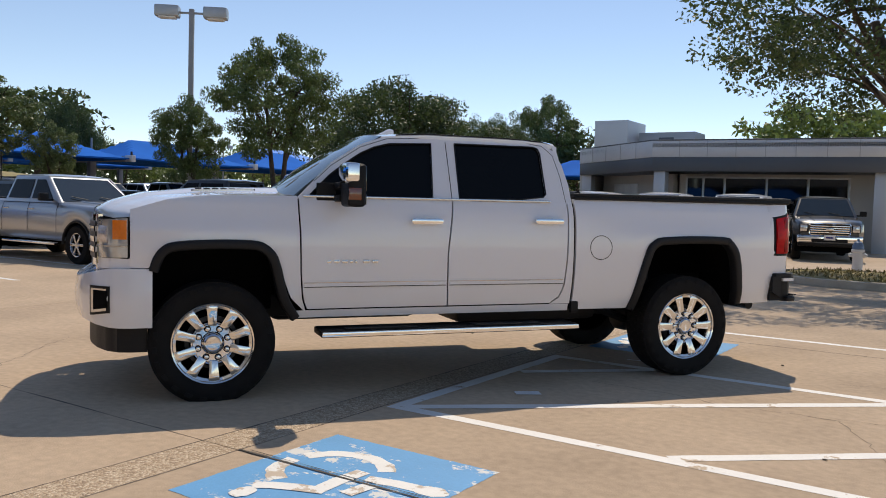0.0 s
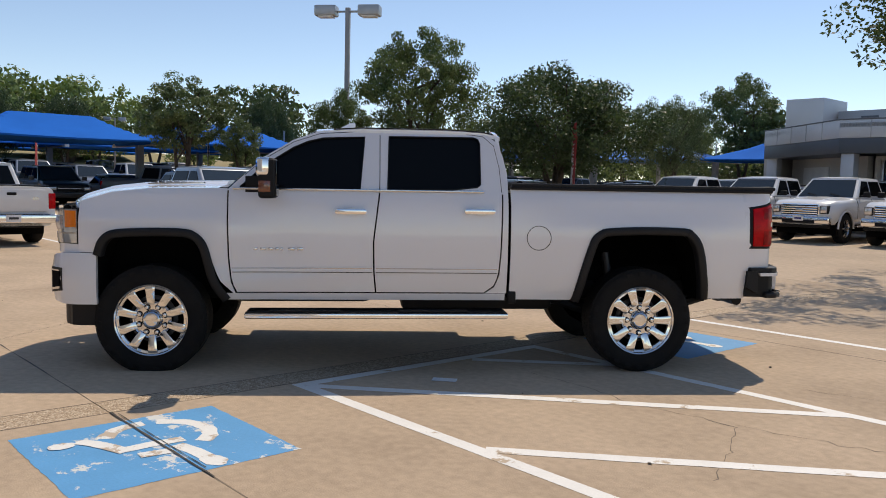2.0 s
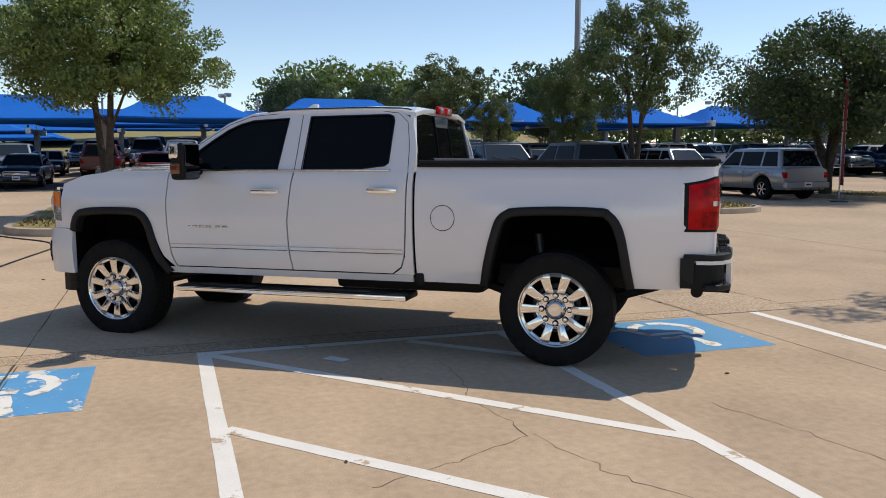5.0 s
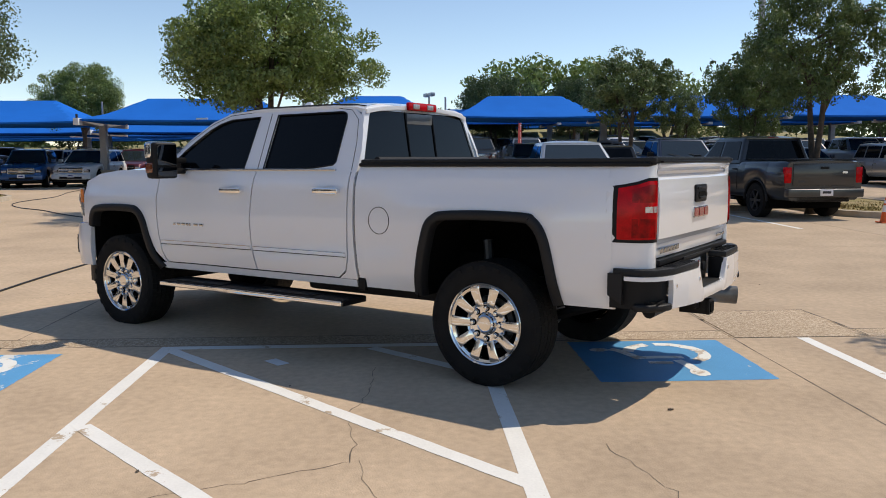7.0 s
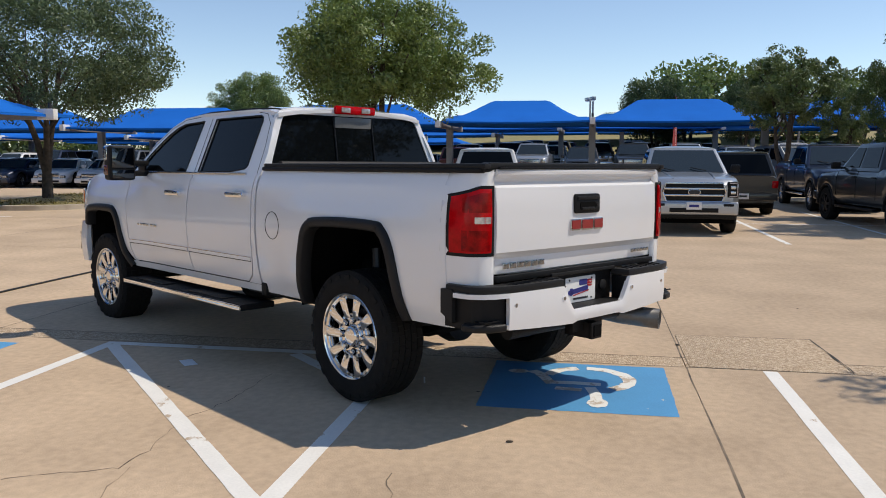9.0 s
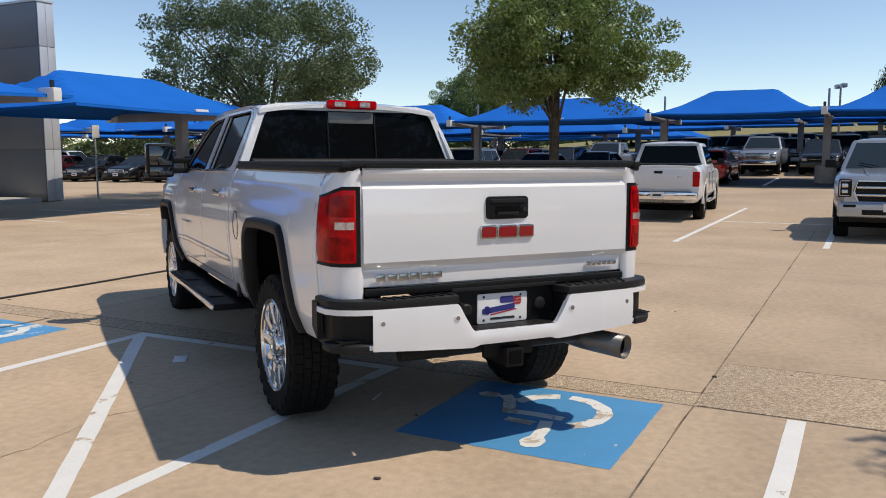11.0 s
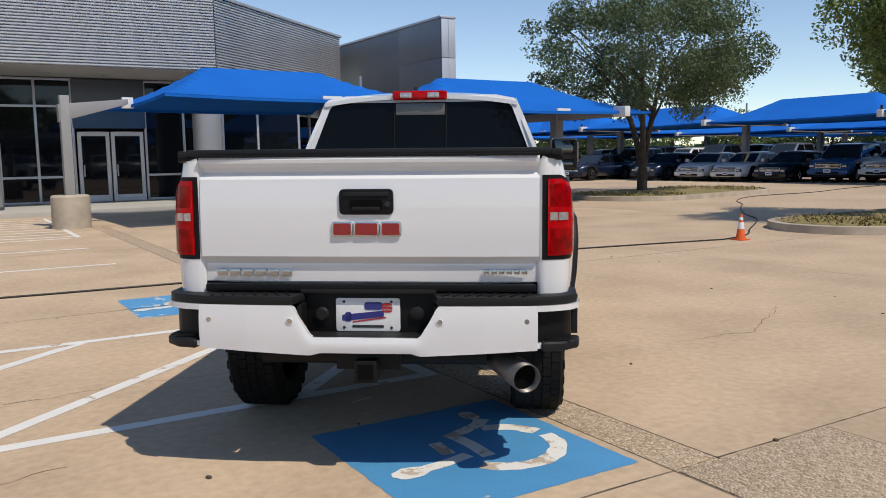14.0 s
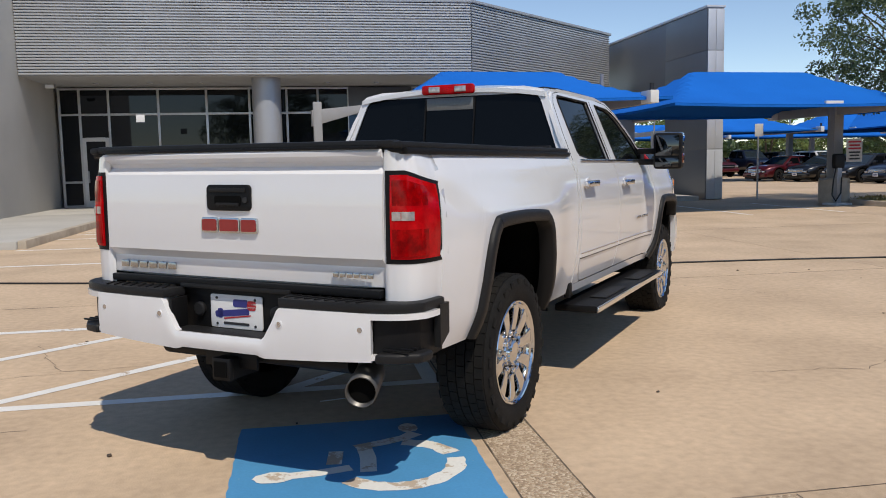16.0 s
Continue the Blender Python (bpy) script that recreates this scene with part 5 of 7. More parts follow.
gate = part("tailgate", grid(gate_at, 24, 42, thick=lambda u, v: gate_at(u, v) + Vector((0.05, 0, 0))), pearl, truck, "pearl white tailgate", angle=14)
part("gate_cap", box(0.062, 1.575, 0.012, (-1.124, 0, 1.5035), 0.004), black_plastic, gate, "black cap strip along the tailgate top")
part("gate_gap", box(0.05, 1.62, 0.60, (-1.07, 0, 1.19), 0.005), liner, truck)
part("sill_trim", box(0.05, 1.56, 0.035, (-1.115, 0, 0.888), 0.008), black_plastic, truck)
bz = part("tailgate_handle", prism(rounded(0.252, 0.118, 0.022), 0.02, axes((-1.142, 0, 1.290), (0, -1, 0), (0, 0, 1)), 0.006), black_plastic, gate, "black tailgate handle")
part("recess", prism(rounded(0.15, 0.045, 0.01), 0.004, axes((-1.162, 0, 1.277), (0, -1, 0), (0, 0, 1))), liner, bz)
part("grip", box(0.014, 0.13, 0.016, (-1.166, 0, 1.26), 0.005), grey_plastic, bz)
part("grip", box(0.01, 0.21, 0.02, (-1.164, 0, 1.325), 0.004), grey_plastic, bz)
part("lock", lathe([(0.013, 0), (0.013, 0.006)], 14, axes((-1.162, -0.10, 1.28), (0, -1, 0), (0, 0, 1))), dark_metal, bz)
# maker's badge as three plain red blocks with bright edges
for k, (y, w) in enumerate(((0.113, 0.098), (0.0, 0.12), (-0.113, 0.098))):
    b1 = part("badge_block", prism(rounded(w, 0.07, 0.012), 0.012, axes((-1.150, y, 1.165), (0, -1, 0), (0, 0, 1)), 0.003), satin, gate, "bright-edged red badge block")
    part("badge_face", prism(rounded(w - 0.016, 0.054, 0.008), 0.004, axes((-1.162, y, 1.165), (0, -1, 0), (0, 0, 1))), red_badge, b1)
for k in range(6):
    part("badge_bar", box(0.008, 0.05, 0.034, (-1.123, 0.70 - 0.062 * k, 0.958), 0.004), badge_metal, gate)
    part("badge_bar", box(0.008, 0.028, 0.022, (-1.123, -0.55 - 0.035 * k, 0.962), 0.003), badge_metal, gate)


# rear bumper
def bumper_r(t, off=0.0):
    pts = [(-0.885, 0.978), (-1.02, 0.982), (-1.10, 0.972), (-1.16, 0.93), (-1.20, 0.86), (-1.222, 0.78), (-1.245, 0.55), (-1.255, 0.30), (-1.258, 0.0)]
    f = t * (len(pts) - 1)
    i = min(int(f), len(pts) - 2)
    a, b = Vector(pts[i]), Vector(pts[i + 1])
    d = (b - a).normalized()
    return a.lerp(b, f - i) + Vector((d.y, -d.x)) * off


bumper = empty("rear_bumper")
bumper.parent = truck
bumper["label"] = "white and black step bumper"
for s in (1, -1):
    sweep("painted_face", 0.622, 1.0, lambda t: lerp_table([(0.62, 0.618), (0.895, 0.592), (0.912, 0.604), (1.0, 0.604)], t), lambda t: lerp_table([(0.858, 0.822), (0.896, 0.676), (1.0, 0.676)], t), 0.004, pearl, s, bumper, 60, 8, 0.006, fn=bumper_r)
    sweep("lower_lip", 0.36, 0.622, 0.626, 0.648, 0.002, pearl, s, bumper, 8, 2, 0.0, fn=bumper_r)
    sweep("painted_strip", 0.10, 0.622, 0.796, 0.822, 0.006, pearl, s, bumper, 14, 2, 0.0, fn=bumper_r)
    sweep("corner_shell", 0.0, 0.62, 0.62, 0.80, -0.035, black_plastic, s, bumper, 14, 4, 0.0, fn=bumper_r)
    sweep("corner_edge", 0.0, 0.085, lambda t: 0.70 - 0.6 * t, 0.835, 0.0, grey_plastic, s, bumper, 4, 4, fn=bumper_r)
    # corner step with its tread
    st = part("corner_step", prism([(-1.0, 0.80), (-1.05, 0.985), (-1.14, 0.975), (-1.21, 0.90), (-1.235, 0.80)], 0.045, Matrix.Diagonal((1, s, 1, 1)) @ pose(0, 0, 0.612), 0.018, 3), grey_plastic, bumper)
    for k in range(4):
        part("tread", box(0.012, 0.12, 0.008, (-1.08 - 0.035 * k, s * 0.88, 0.668), 0.002), black_plastic, st)
    # top pad
    pad = part("top_pad", prism([(-0.90, 0.93), (-0.92, 0.975), (-1.10, 0.968), (-1.165, 0.92), (-1.205, 0.84), (-1.232, 0.74), (-1.246, 0.5), (-1.252, 0.33), (-1.13, 0.30), (-1.125, 0.80)], 0.042, Matrix.Diagonal((1, s, 1, 1)) @ pose(0, 0, 0.822), 0.012), grey_plastic, bumper, "ribbed black step pad")
    for k in range(8):
        part("pad_rib", box(0.085, 0.012, 0.008, (-1.19, s * (0.37 + 0.052 * k), 0.866), 0.003, m=pose(0, 0, 0, 0, 0, 25 * s)), black_plastic, pad)
    part("notch_side", prism([(-1.13, 0.66), (-1.235, 0.66), (-1.235, 0.82), (-1.13, 0.82)], 0.02, axes((0, s * 0.315, 0.075 - 0.075), (1, 0, 0), (0, 0, 1)), 0.004), black_plastic, bumper)
    for y, t in ((0.735, 0), (0.345, 0)):
        px = -1.232 if y > 0.5 else -1.262
        sn = part("parking_sensor", lathe([(0.017, 0), (0.017, 0.006), (0.012, 0.007), (0.012, 0.002)], 20, axes((px + 0.008, s * y, 0.752), (0, -1, 0), (0, 0, 1)) @ pose(0, 0, 0.006)), pearl, bumper)
        part("sensor_face", lathe([(0.0115, 0), (0.0115, 0.007)], 16, axes((px + 0.008, s * y, 0.752), (0, -1, 0), (0, 0, 1)) @ pose(0, 0, 0.006)), satin, sn)
part("recess_back", box(0.02, 0.64, 0.24, (-1.105, 0, 0.775), 0.004), black_plastic, bumper)
part("recess_step", box(0.13, 0.60, 0.02, (-1.185, 0, 0.667), 0.006), grey_plastic, bumper)
part("recess_top", box(0.05, 0.64, 0.02, (-1.125, 0, 0.872), 0.004), grey_plastic, bumper)
part("socket", lathe([(0.034, 0), (0.034, 0.014), (0.026, 0.02)], 20, axes((-1.115, 0.225, 0.76), (0, -1, 0), (0, 0, 1))), grey_plastic, bumper)
part("lock_plug", lathe([(0.034, 0), (0.034, 0.014), (0.022, 0.02)], 20, axes((-1.115, -0.225, 0.765), (0, -1, 0), (0, 0, 1))), grey_plastic, bumper)
# dealer plate: plain bars for its lettering
plate = part("dealer_plate", prism(rounded(0.305, 0.158, 0.012), 0.006, axes((-1.118, 0.006, 0.758), (0, -1, 0), (0, 0, 1)), 0.002), plate_white, truck, "white dealer plate with blue and red bars")
def on_plate(y, z, w, h, mat, ang=0):
    part("plate_bar", prism(rounded(w, h, min(w, h) * 0.3, 3), 0.002, axes((-1.124, y, z), (0, -1, 0), (0, 0, 1)) @ pose(0, 0, 0, 0, 0, ang)), mat, plate)
on_plate(0.03, 0.753, 0.20, 0.030, ink_blue, 6)
on_plate(0.10, 0.748, 0.03, 0.045, ink_blue)
on_plate(0.0, 0.735, 0.16, 0.006, ink_red, 8)
on_plate(-0.02, 0.80, 0.085, 0.036, ink_blue)
on_plate(-0.085, 0.792, 0.05, 0.045, ink_red)
on_plate(-0.088, 0.80, 0.05, 0.008, plate_white)
on_plate(-0.088, 0.783, 0.05, 0.008, plate_white)
on_plate(0.006, 0.703, 0.15, 0.012, ink_dark)
for y, z in ((0.12, 0.82), (-0.105, 0.82), (0.12, 0.697), (-0.105, 0.697)):
    part("plate_screw", lathe([(0.007, 0), (0.006, 0.003)], 10, axes((-1.124, y, z), (0, -1, 0), (0, 0, 1))), dark_metal, plate)

# tow hitch, exhaust, underside
hitch = part("tow_hitch", box(0.20, 0.10, 0.10, (-1.14, 0, 0.515), 0.008), black_plastic, truck, "black tow hitch receiver")
part("receiver_mouth", box(0.03, 0.105, 0.105, (-1.235, 0, 0.515), 0.010), black_plastic, hitch)
part("receiver_hole", box(0.008, 0.07, 0.07, (-1.252, 0, 0.515)), liner, hitch)
part("cross_tube", tube([(-1.0, -0.55, 0.54), (-1.0, 0.55, 0.54)], 0.045, 12), black_plastic, hitch)
part("chain_plate", box(0.02, 0.30, 0.10, (-1.17, 0, 0.56), 0.004), black_plastic, hitch)
ex = tube([(-0.55, -0.42, 0.56), (-0.80, -0.52, 0.53), (-0.98, -0.63, 0.505), (-1.235, -0.735, 0.49)], [0.045, 0.05, 0.066, 0.068], 24, caps=False)
tip = part("exhaust_pipe", ex, exhaust_mat, truck, "large polished exhaust tip", angle=60)
sol = tip.modifiers.new("wall", "SOLIDIFY")
sol.thickness = 0.006
part("exhaust_bore", tube([(-0.97, -0.626, 0.506), (-1.20, -0.72, 0.492)], 0.058, 20), liner, tip)
for s in (1, -1):
    part("chassis_rail", box(5.0, 0.09, 0.16, (1.7, s * 0.45, 0.62), 0.01), black_plastic, truck)
part("rear_axle", tube([(0, -0.72, 0.42), (0, 0.72, 0.42)], 0.05, 12), black_plastic, truck)
part("differential", lathe([(0.02, -0.15), (0.15, -0.09), (0.17, 0), (0.15, 0.09), (0.02, 0.15)], 20, pose(0, 0.0, 0.42, 0, 90, 0)), dark_metal, truck)
part("front_axle", tube([(3.904, -0.72, 0.42), (3.904, 0.72, 0.42)], 0.06, 12), black_plastic, truck)
part("driveshaft", tube([(0.1, 0, 0.45), (3.2, 0, 0.62)], 0.045, 12), black_plastic, truck)
part("gearbox", box(1.2, 0.5, 0.3, (2.8, 0, 0.62), 0.06), black_plastic, truck)
part("fuel_tank", box(1.3, 0.5, 0.26, (1.3, 0.30, 0.58), 0.05), black_plastic, truck)
for s in (1, -1):
    part("shock_absorber", tube([(0.12, s * 0.6, 0.42), (0.2, s * 0.55, 0.95)], 0.035, 10), dark_metal, truck)
    part("leaf_spring", tube([(-0.75, s * 0.52, 0.58), (-0.3, s * 0.52, 0.44), (0, s * 0.52, 0.41), (0.35, s * 0.52, 0.44), (0.75, s * 0.52, 0.58)], 0.035, 6), black_plastic, truck)
    # board's inner part is added width that keeps sun out beside the sill
    rb = part("running_board", box(2.05, 0.29, 0.05, (2.15, s * 0.935, 0.475), 0.014), black_plastic, truck, "black running board with chrome edge")
    part("chrome_edge", box(2.05, 0.016, 0.036, (2.15, s * 1.085, 0.475), 0.006), chrome, rb)
    for px in (2.72, 1.72):
        part("tread_pad", box(0.55, 0.12, 0.008, (px, s * 0.995, 0.506), 0.003), grey_plastic, rb)
    # towing mirror
    mr = empty("door_mirror")
    mr.parent = truck
    mr["label"] = "tall towing mirror with chrome cap"
    part("head", box(0.13, 0.235, 0.30, (2.985, s * 1.165, 1.53), 0.035, 3), black_plastic, mr)
    part("chrome_cap", box(0.11, 0.243, 0.145, (3.012, s * 1.165, 1.613), 0.035, 3), chrome, mr)
    part("glass", box(0.006, 0.19, 0.17, (2.917, s * 1.165, 1.575), 0.002), mirror_glass, mr)
    part("spot_glass", box(0.006, 0.19, 0.075, (2.917, s * 1.165, 1.435), 0.002), mirror_glass, mr)
    part("marker_lamp", box(0.09, 0.02, 0.085, (3.0, s * 1.277, 1.47), 0.008), material("brown_lens_near" if s > 0 else "brown_lens_off", (0.16, 0.035, 0.01), 0.1, coat=1.0), mr)
    for z in (1.44, 1.53):
        part("mirror_arm", box(0.07, 0.18, 0.05, (3.03, s * 0.985, z), 0.015), black_plastic, mr)
    part("sail_panel", box(0.14, 0.02, 0.13, (3.12, s * 0.905, 1.485), 0.005), black_plastic, mr)
# fuel flap ring on the driver's side
fy = side_y(0.865, 1.09)
ring = [(0.865 + 0.097 * math.cos(radians(9 * k)), 1.09 + 0.097 * math.sin(radians(9 * k))) for k in range(41)]
bm = tube([(x, side_y(x, z) + 0.0005, z) for x, z in ring], 0.0026, 6, caps=False)
part("fuel_flap_gap", bm, liner, truck)


# wheels
def build_wheel():
    w = empty("wheel")
    w.parent = truck
    R = 0.425
    prof = [(0.272, -0.125), (0.30, -0.142), (0.36, -0.150), (0.402, -0.140), (0.418, -0.125), (R - 0.010, -0.105), (R - 0.010, 0.105), (0.418, 0.125), (0.402, 0.140), (0.36, 0.150), (0.30, 0.142), (0.272, 0.125)]
    ty = part("tyre", lathe(prof, 64, closed=True), rubber, w, "black all-terrain tyre")
    bm = bmesh.new()
    nb = 46
    for row, (yy, ww) in enumerate(((-0.098, 0.042), (-0.050, 0.040), (0.0, 0.042), (0.050, 0.040), (0.098, 0.042))):
        for k in range(nb):
            a = 2 * math.pi * (k + 0.5 * (row % 2)) / nb
            box(0.012, 2 * math.pi * R / nb * 0.93, ww + 0.003, (R - 0.005, 0, 0), 0, bm=bm, m=Matrix())
            bm.verts.ensure_lookup_table()
            bmesh.ops.transform(bm, matrix=pose(0, 0, yy, 0, 0, math.degrees(a)), verts=bm.verts[-8:])
    part("tread", bm, rubber, ty)["kind"] = "stuff"
    bm = bmesh.new()
    for k in range(24):
        a = 360 * k / 24
        for sgn in (1, -1):
            b1 = box(0.030, 0.05, 0.008, (0.385, 0, sgn * 0.146), 0.002)
            bmesh.ops.transform(b1, matrix=pose(0, 0, 0, 0, 0, a), verts=b1.verts)
            joined(bm, b1)
    part("shoulder_relief", bm, rubber, ty)["kind"] = "stuff"
    rim = part("rim", lathe([(0.278, 0.128), (0.283, 0.136), (0.279, 0.141), (0.270, 0.137), (0.264, 0.127), (0.246, 0.121), (0.241, 0.112), (0.240, 0.06), (0.25, -0.11)], 64, caps=False), alloy, w, "bright polished ten-spoke rim")
    part("rim_back", lathe([(0.255, 0.035), (0.05, 0.035)], 40), liner, rim)
    part("brake_disc", lathe([(0.185, 0.04), (0.185, 0.05), (0.09, 0.05)], 40), dark_metal, rim)
    sp = None
    for k in range(10):
        if sp is None:
            pts = [(0.12, -0.029), (0.17, -0.031), (0.225, -0.035), (0.258, -0.039), (0.262, 0.0), (0.258, 0.039), (0.225, 0.035), (0.17, 0.031), (0.12, 0.029)]
            bm = prism(pts, 0.040, pose(0, 0, 0.087), 0.006)
            for v in bm.verts:
                if v.co.z > 0.10:
                    v.co.z += 0.003 - 0.16 * max(0.0, 0.20 - v.co.x)
            sp = part("spoke", bm, alloy, rim)
        else:
            share(sp, pose(0, 0, 0, 0, 0, 36 * k), rim)
    hubp = part("hub", lathe([(0.158, 0.05), (0.155, 0.100), (0.146, 0.112), (0.138, 0.108), (0.132, 0.098), (0.080, 0.096), (0.074, 0.104)], 40, caps=False), alloy, rim)
    part("centre_cap", lathe([(0.078, 0.098), (0.068, 0.106), (0.063, 0.124), (0.053, 0.131), (0.048, 0.128), (0.02, 0.130), (0.0, 0.130)], 32), alloy, rim, "satin centre cap")
    lug = None
    for k in range(8):
        if lug is None:
            bm = lathe([(0.017, 0.0), (0.017, 0.018), (0.013, 0.026), (0.0, 0.029)], 12, caps=False)
            bmesh.ops.translate(bm, vec=(0.105, 0, 0.096), verts=bm.verts)
            lug = part("lug_nut", bm, alloy, rim)
            seat = lathe([(0.024, 0.0), (0.024, 0.0015)], 14)
            bmesh.ops.translate(seat, vec=(0.105, 0, 0.0975), verts=seat.verts)
            well = part("lug_well", seat, liner, rim)
        else:
            share(lug, pose(0, 0, 0, 0, 0, 45 * k), rim)
            share(well, pose(0, 0, 0, 0, 0, 45 * k), rim)
    return w


wheel = build_wheel()
YC = 0.812
wheel.matrix_basis = pose(0, YC, 0.42, -90, 0, 0)
for px, s, a in ((3.904, 1, 20), (0, -1, 11), (3.904, -1, 31)):
    c = copy_thing(wheel, pose(px, s * YC, 0.42 - 0.0, -90 * s, 0, 0) @ pose(0, 0, 0, 0, 0, a))

# ---- parked vehicles ----
def car_wheel(parent, x, y, r, w=0.26, bright=True, full=True):
    """A plain road wheel, outer face towards the given side."""
    s = 1 if y > 0 else -1
    ty = part("wheel", lathe([(r * 0.62, -w / 2), (r * 0.94, -w / 2), (r, -w * 0.34), (r, w * 0.34), (r * 0.94, w / 2), (r * 0.62, w / 2)], 28, closed=True), rubber, parent)
    ty.matrix_basis = pose(x, y, r, -90 * s, 0, 0)
    rim = part("rim", lathe([(r * 0.64, w * 0.46), (r * 0.58, w * 0.44), (r * 0.52, w * 0.22), (r * 0.2, w * 0.2), (0.0, w * 0.2)], 24, caps=False), dark_metal if not bright else satin, ty)
    if not full:
        return ty
    bm = bmesh.new()
    for k in range(6):
        b1 = box(r * 0.44, r * 0.13, 0.03, (r * 0.36, 0, w * 0.40), 0.006)
        bmesh.ops.transform(b1, matrix=pose(0, 0, 0, 0, 0, 60 * k), verts=b1.verts)
        joined(bm, b1)
    lathe([(r * 0.17, w * 0.36), (r * 0.15, w * 0.44), (0.0, w * 0.45)], 16, bm=bm, caps=False)
    part("spokes", bm, satin if bright else dark_metal, rim)
    return ty


KINDS = {
    # length, half width, wheels front/back, wheel radius, belt and roof heights, cab base x back/front, cab top x back/front
    "pickup": dict(front=2.85, back=-3.0, hw=1.0, wf=1.87, wb=-1.83, r=0.41, low=0.46, belt=1.28, hood=1.20, nose=1.08, roof=1.93, cb=-1.02, cf=1.22, tb=-0.86, tf=0.52, bed=1.33),
    "suv": dict(front=2.40, back=-2.45, hw=0.97, wf=1.45, wb=-1.45, r=0.37, low=0.36, belt=1.08, hood=1.05, nose=0.92, roof=1.76, cb=-2.28, cf=1.05, tb=-2.02, tf=0.30, bed=1.08),
    "sedan": dict(front=2.40, back=-2.42, hw=0.92, wf=1.42, wb=-1.40, r=0.335, low=0.24, belt=0.92, hood=0.88, nose=0.72, roof=1.45, cb=-1.75, cf=1.12, tb=-1.02, tf=0.28, bed=0.98),
}


def vehicle(kind, paint, label, category, lift=0.0, grille=None, bumper=None, bright=True, rails=False, full=True, modern=False):
    k = dict(KINDS[kind])
    if modern:
        k.update(nose=1.17, hood=1.25, belt=1.30, roof=1.92, tf=0.42)
    if lift:
        for q in ("low", "belt", "hood", "nose", "roof", "bed"):
            k[q] += lift
        k["r"] += lift * 0.35
    e = tagged(empty(kind if kind != "suv" else "sport_utility_vehicle"), label, category)
    pickup = kind == "pickup"
    r, hw = k["r"], k["hw"]
    arch = r + 0.10

    def zb(x):
        z = k["low"]
        for wx in (k["wf"], k["wb"]):
            d = abs(x - wx)
            if d < arch:
                z = max(z, r + math.sqrt(arch * arch - d * d) * 0.98)
        return z

    def zt(x):
        if x > k["cf"] - 0.1:
            return lerp_table([(k["cf"] - 0.1, k["belt"]), (k["cf"] + 0.1, k["hood"] + 0.04), (k["front"] - 0.45, k["hood"] - 0.03), (k["front"] - 0.06, k["nose"]), (k["front"], k["nose"] - 0.1)], x)
        if x < k["cb"] + 0.05:
            return lerp_table([(k["back"], k["bed"] - 0.02), (k["back"] + 0.12, k["bed"]), (k["cb"], k["bed"]), (k["cb"] + 0.05, k["belt"])], x)
        return k["belt"]

    def plan(x):
        w = hw
        if x > k["front"] - 0.7:
            w -= 0.20 * ((x - k["front"] + 0.7) / 0.7) ** 2.2
        if x < k["back"] + 0.4:
            w -= 0.07 * ((k["back"] + 0.4 - x) / 0.4) ** 2
        return w

    xs = sorted(set([k["back"] + (k["front"] - k["back"]) * i / 46 for i in range(47)] + [w + s * arch * c for w in (k["wf"], k["wb"]) for s in (-1, 1) for c in (1.001, 0.999, 0.96, 0.85)]))
    bm = bmesh.new()
    rings = []
    for x in xs:
        b, t, w = zb(x), zt(x), plan(x)
        half = []
        for f, o in ((0.0, -0.05), (0.12, -0.02), (0.35, 0.0), (0.62, 0.0), (0.82, -0.02), (0.94, -0.055), (1.0, -0.12)):
            z = b + (t - b) * f
            lowness = max(0.0, 0.16 - (z - k["low"])) * 0.5
            half.append((w + o - lowness, z))
        half.append((w * 0.5, t + 0.02))
        half.append((0.0, t + 0.03))
        ring = [bm.verts.new((x, y, z)) for y, z in half] + [bm.verts.new((x, -y, z)) for y, z in half[-2::-1]]
        rings.append(ring)
    for p, q in zip(rings, rings[1:]):
        for i in range(len(p) - 1):
            bm.faces.new((p[i], q[i], q[i + 1], p[i + 1]))
    bm.faces.new(rings[0])
    bm.faces.new(rings[-1])
    body = part("body", bm, paint, e, angle=42)
    part("underbody", box(k["front"] - k["back"] - 0.5, 2 * hw - 0.35, 0.45, ((k["front"] + k["back"]) / 2, 0, k["low"] + 0.22), 0.03), liner, e)
    for wx in (k["wf"], k["wb"]):
        part("wheel_housing", box(2 * arch - 0.04, 2 * hw - 0.16, 0.6, (wx, 0, r + 0.12), 0.02), liner, e)
        for s in (1, -1):
            car_wheel(e, wx, s * (hw - 0.15), r, 0.26, bright, full)
            if pickup and full:
                bm = bmesh.new()
                tube([(wx + (arch - 0.01) * math.cos(a), s * (plan(wx) - 0.035), r + (arch - 0.01) * 0.98 * math.sin(a)) for a in [math.pi * i / 14 for i in range(15)]], 0.03, 6, bm)
                part("arch_trim", bm, grey_plastic if paint is not paint_white else paint, e)
    # cab
    wb_, wt = hw - 0.07, hw - 0.27

    def cabp(x, z, s, out=0.0):
        f = (z - k["belt"]) / (k["roof"] - k["belt"])
        return Vector((x, s * (wb_ + (wt - wb_) * f + out), z))
    zt_, zb_ = k["roof"] - 0.05, k["belt"] - 0.02
    bm = bmesh.new()
    lo = [bm.verts.new(cabp(x, zb_, s)) for s in (1, -1) for x in (k["cb"], k["cf"])]
    hi = [bm.verts.new(cabp(x, zt_, s)) for s in (1, -1) for x in (k["tb"], k["tf"])]
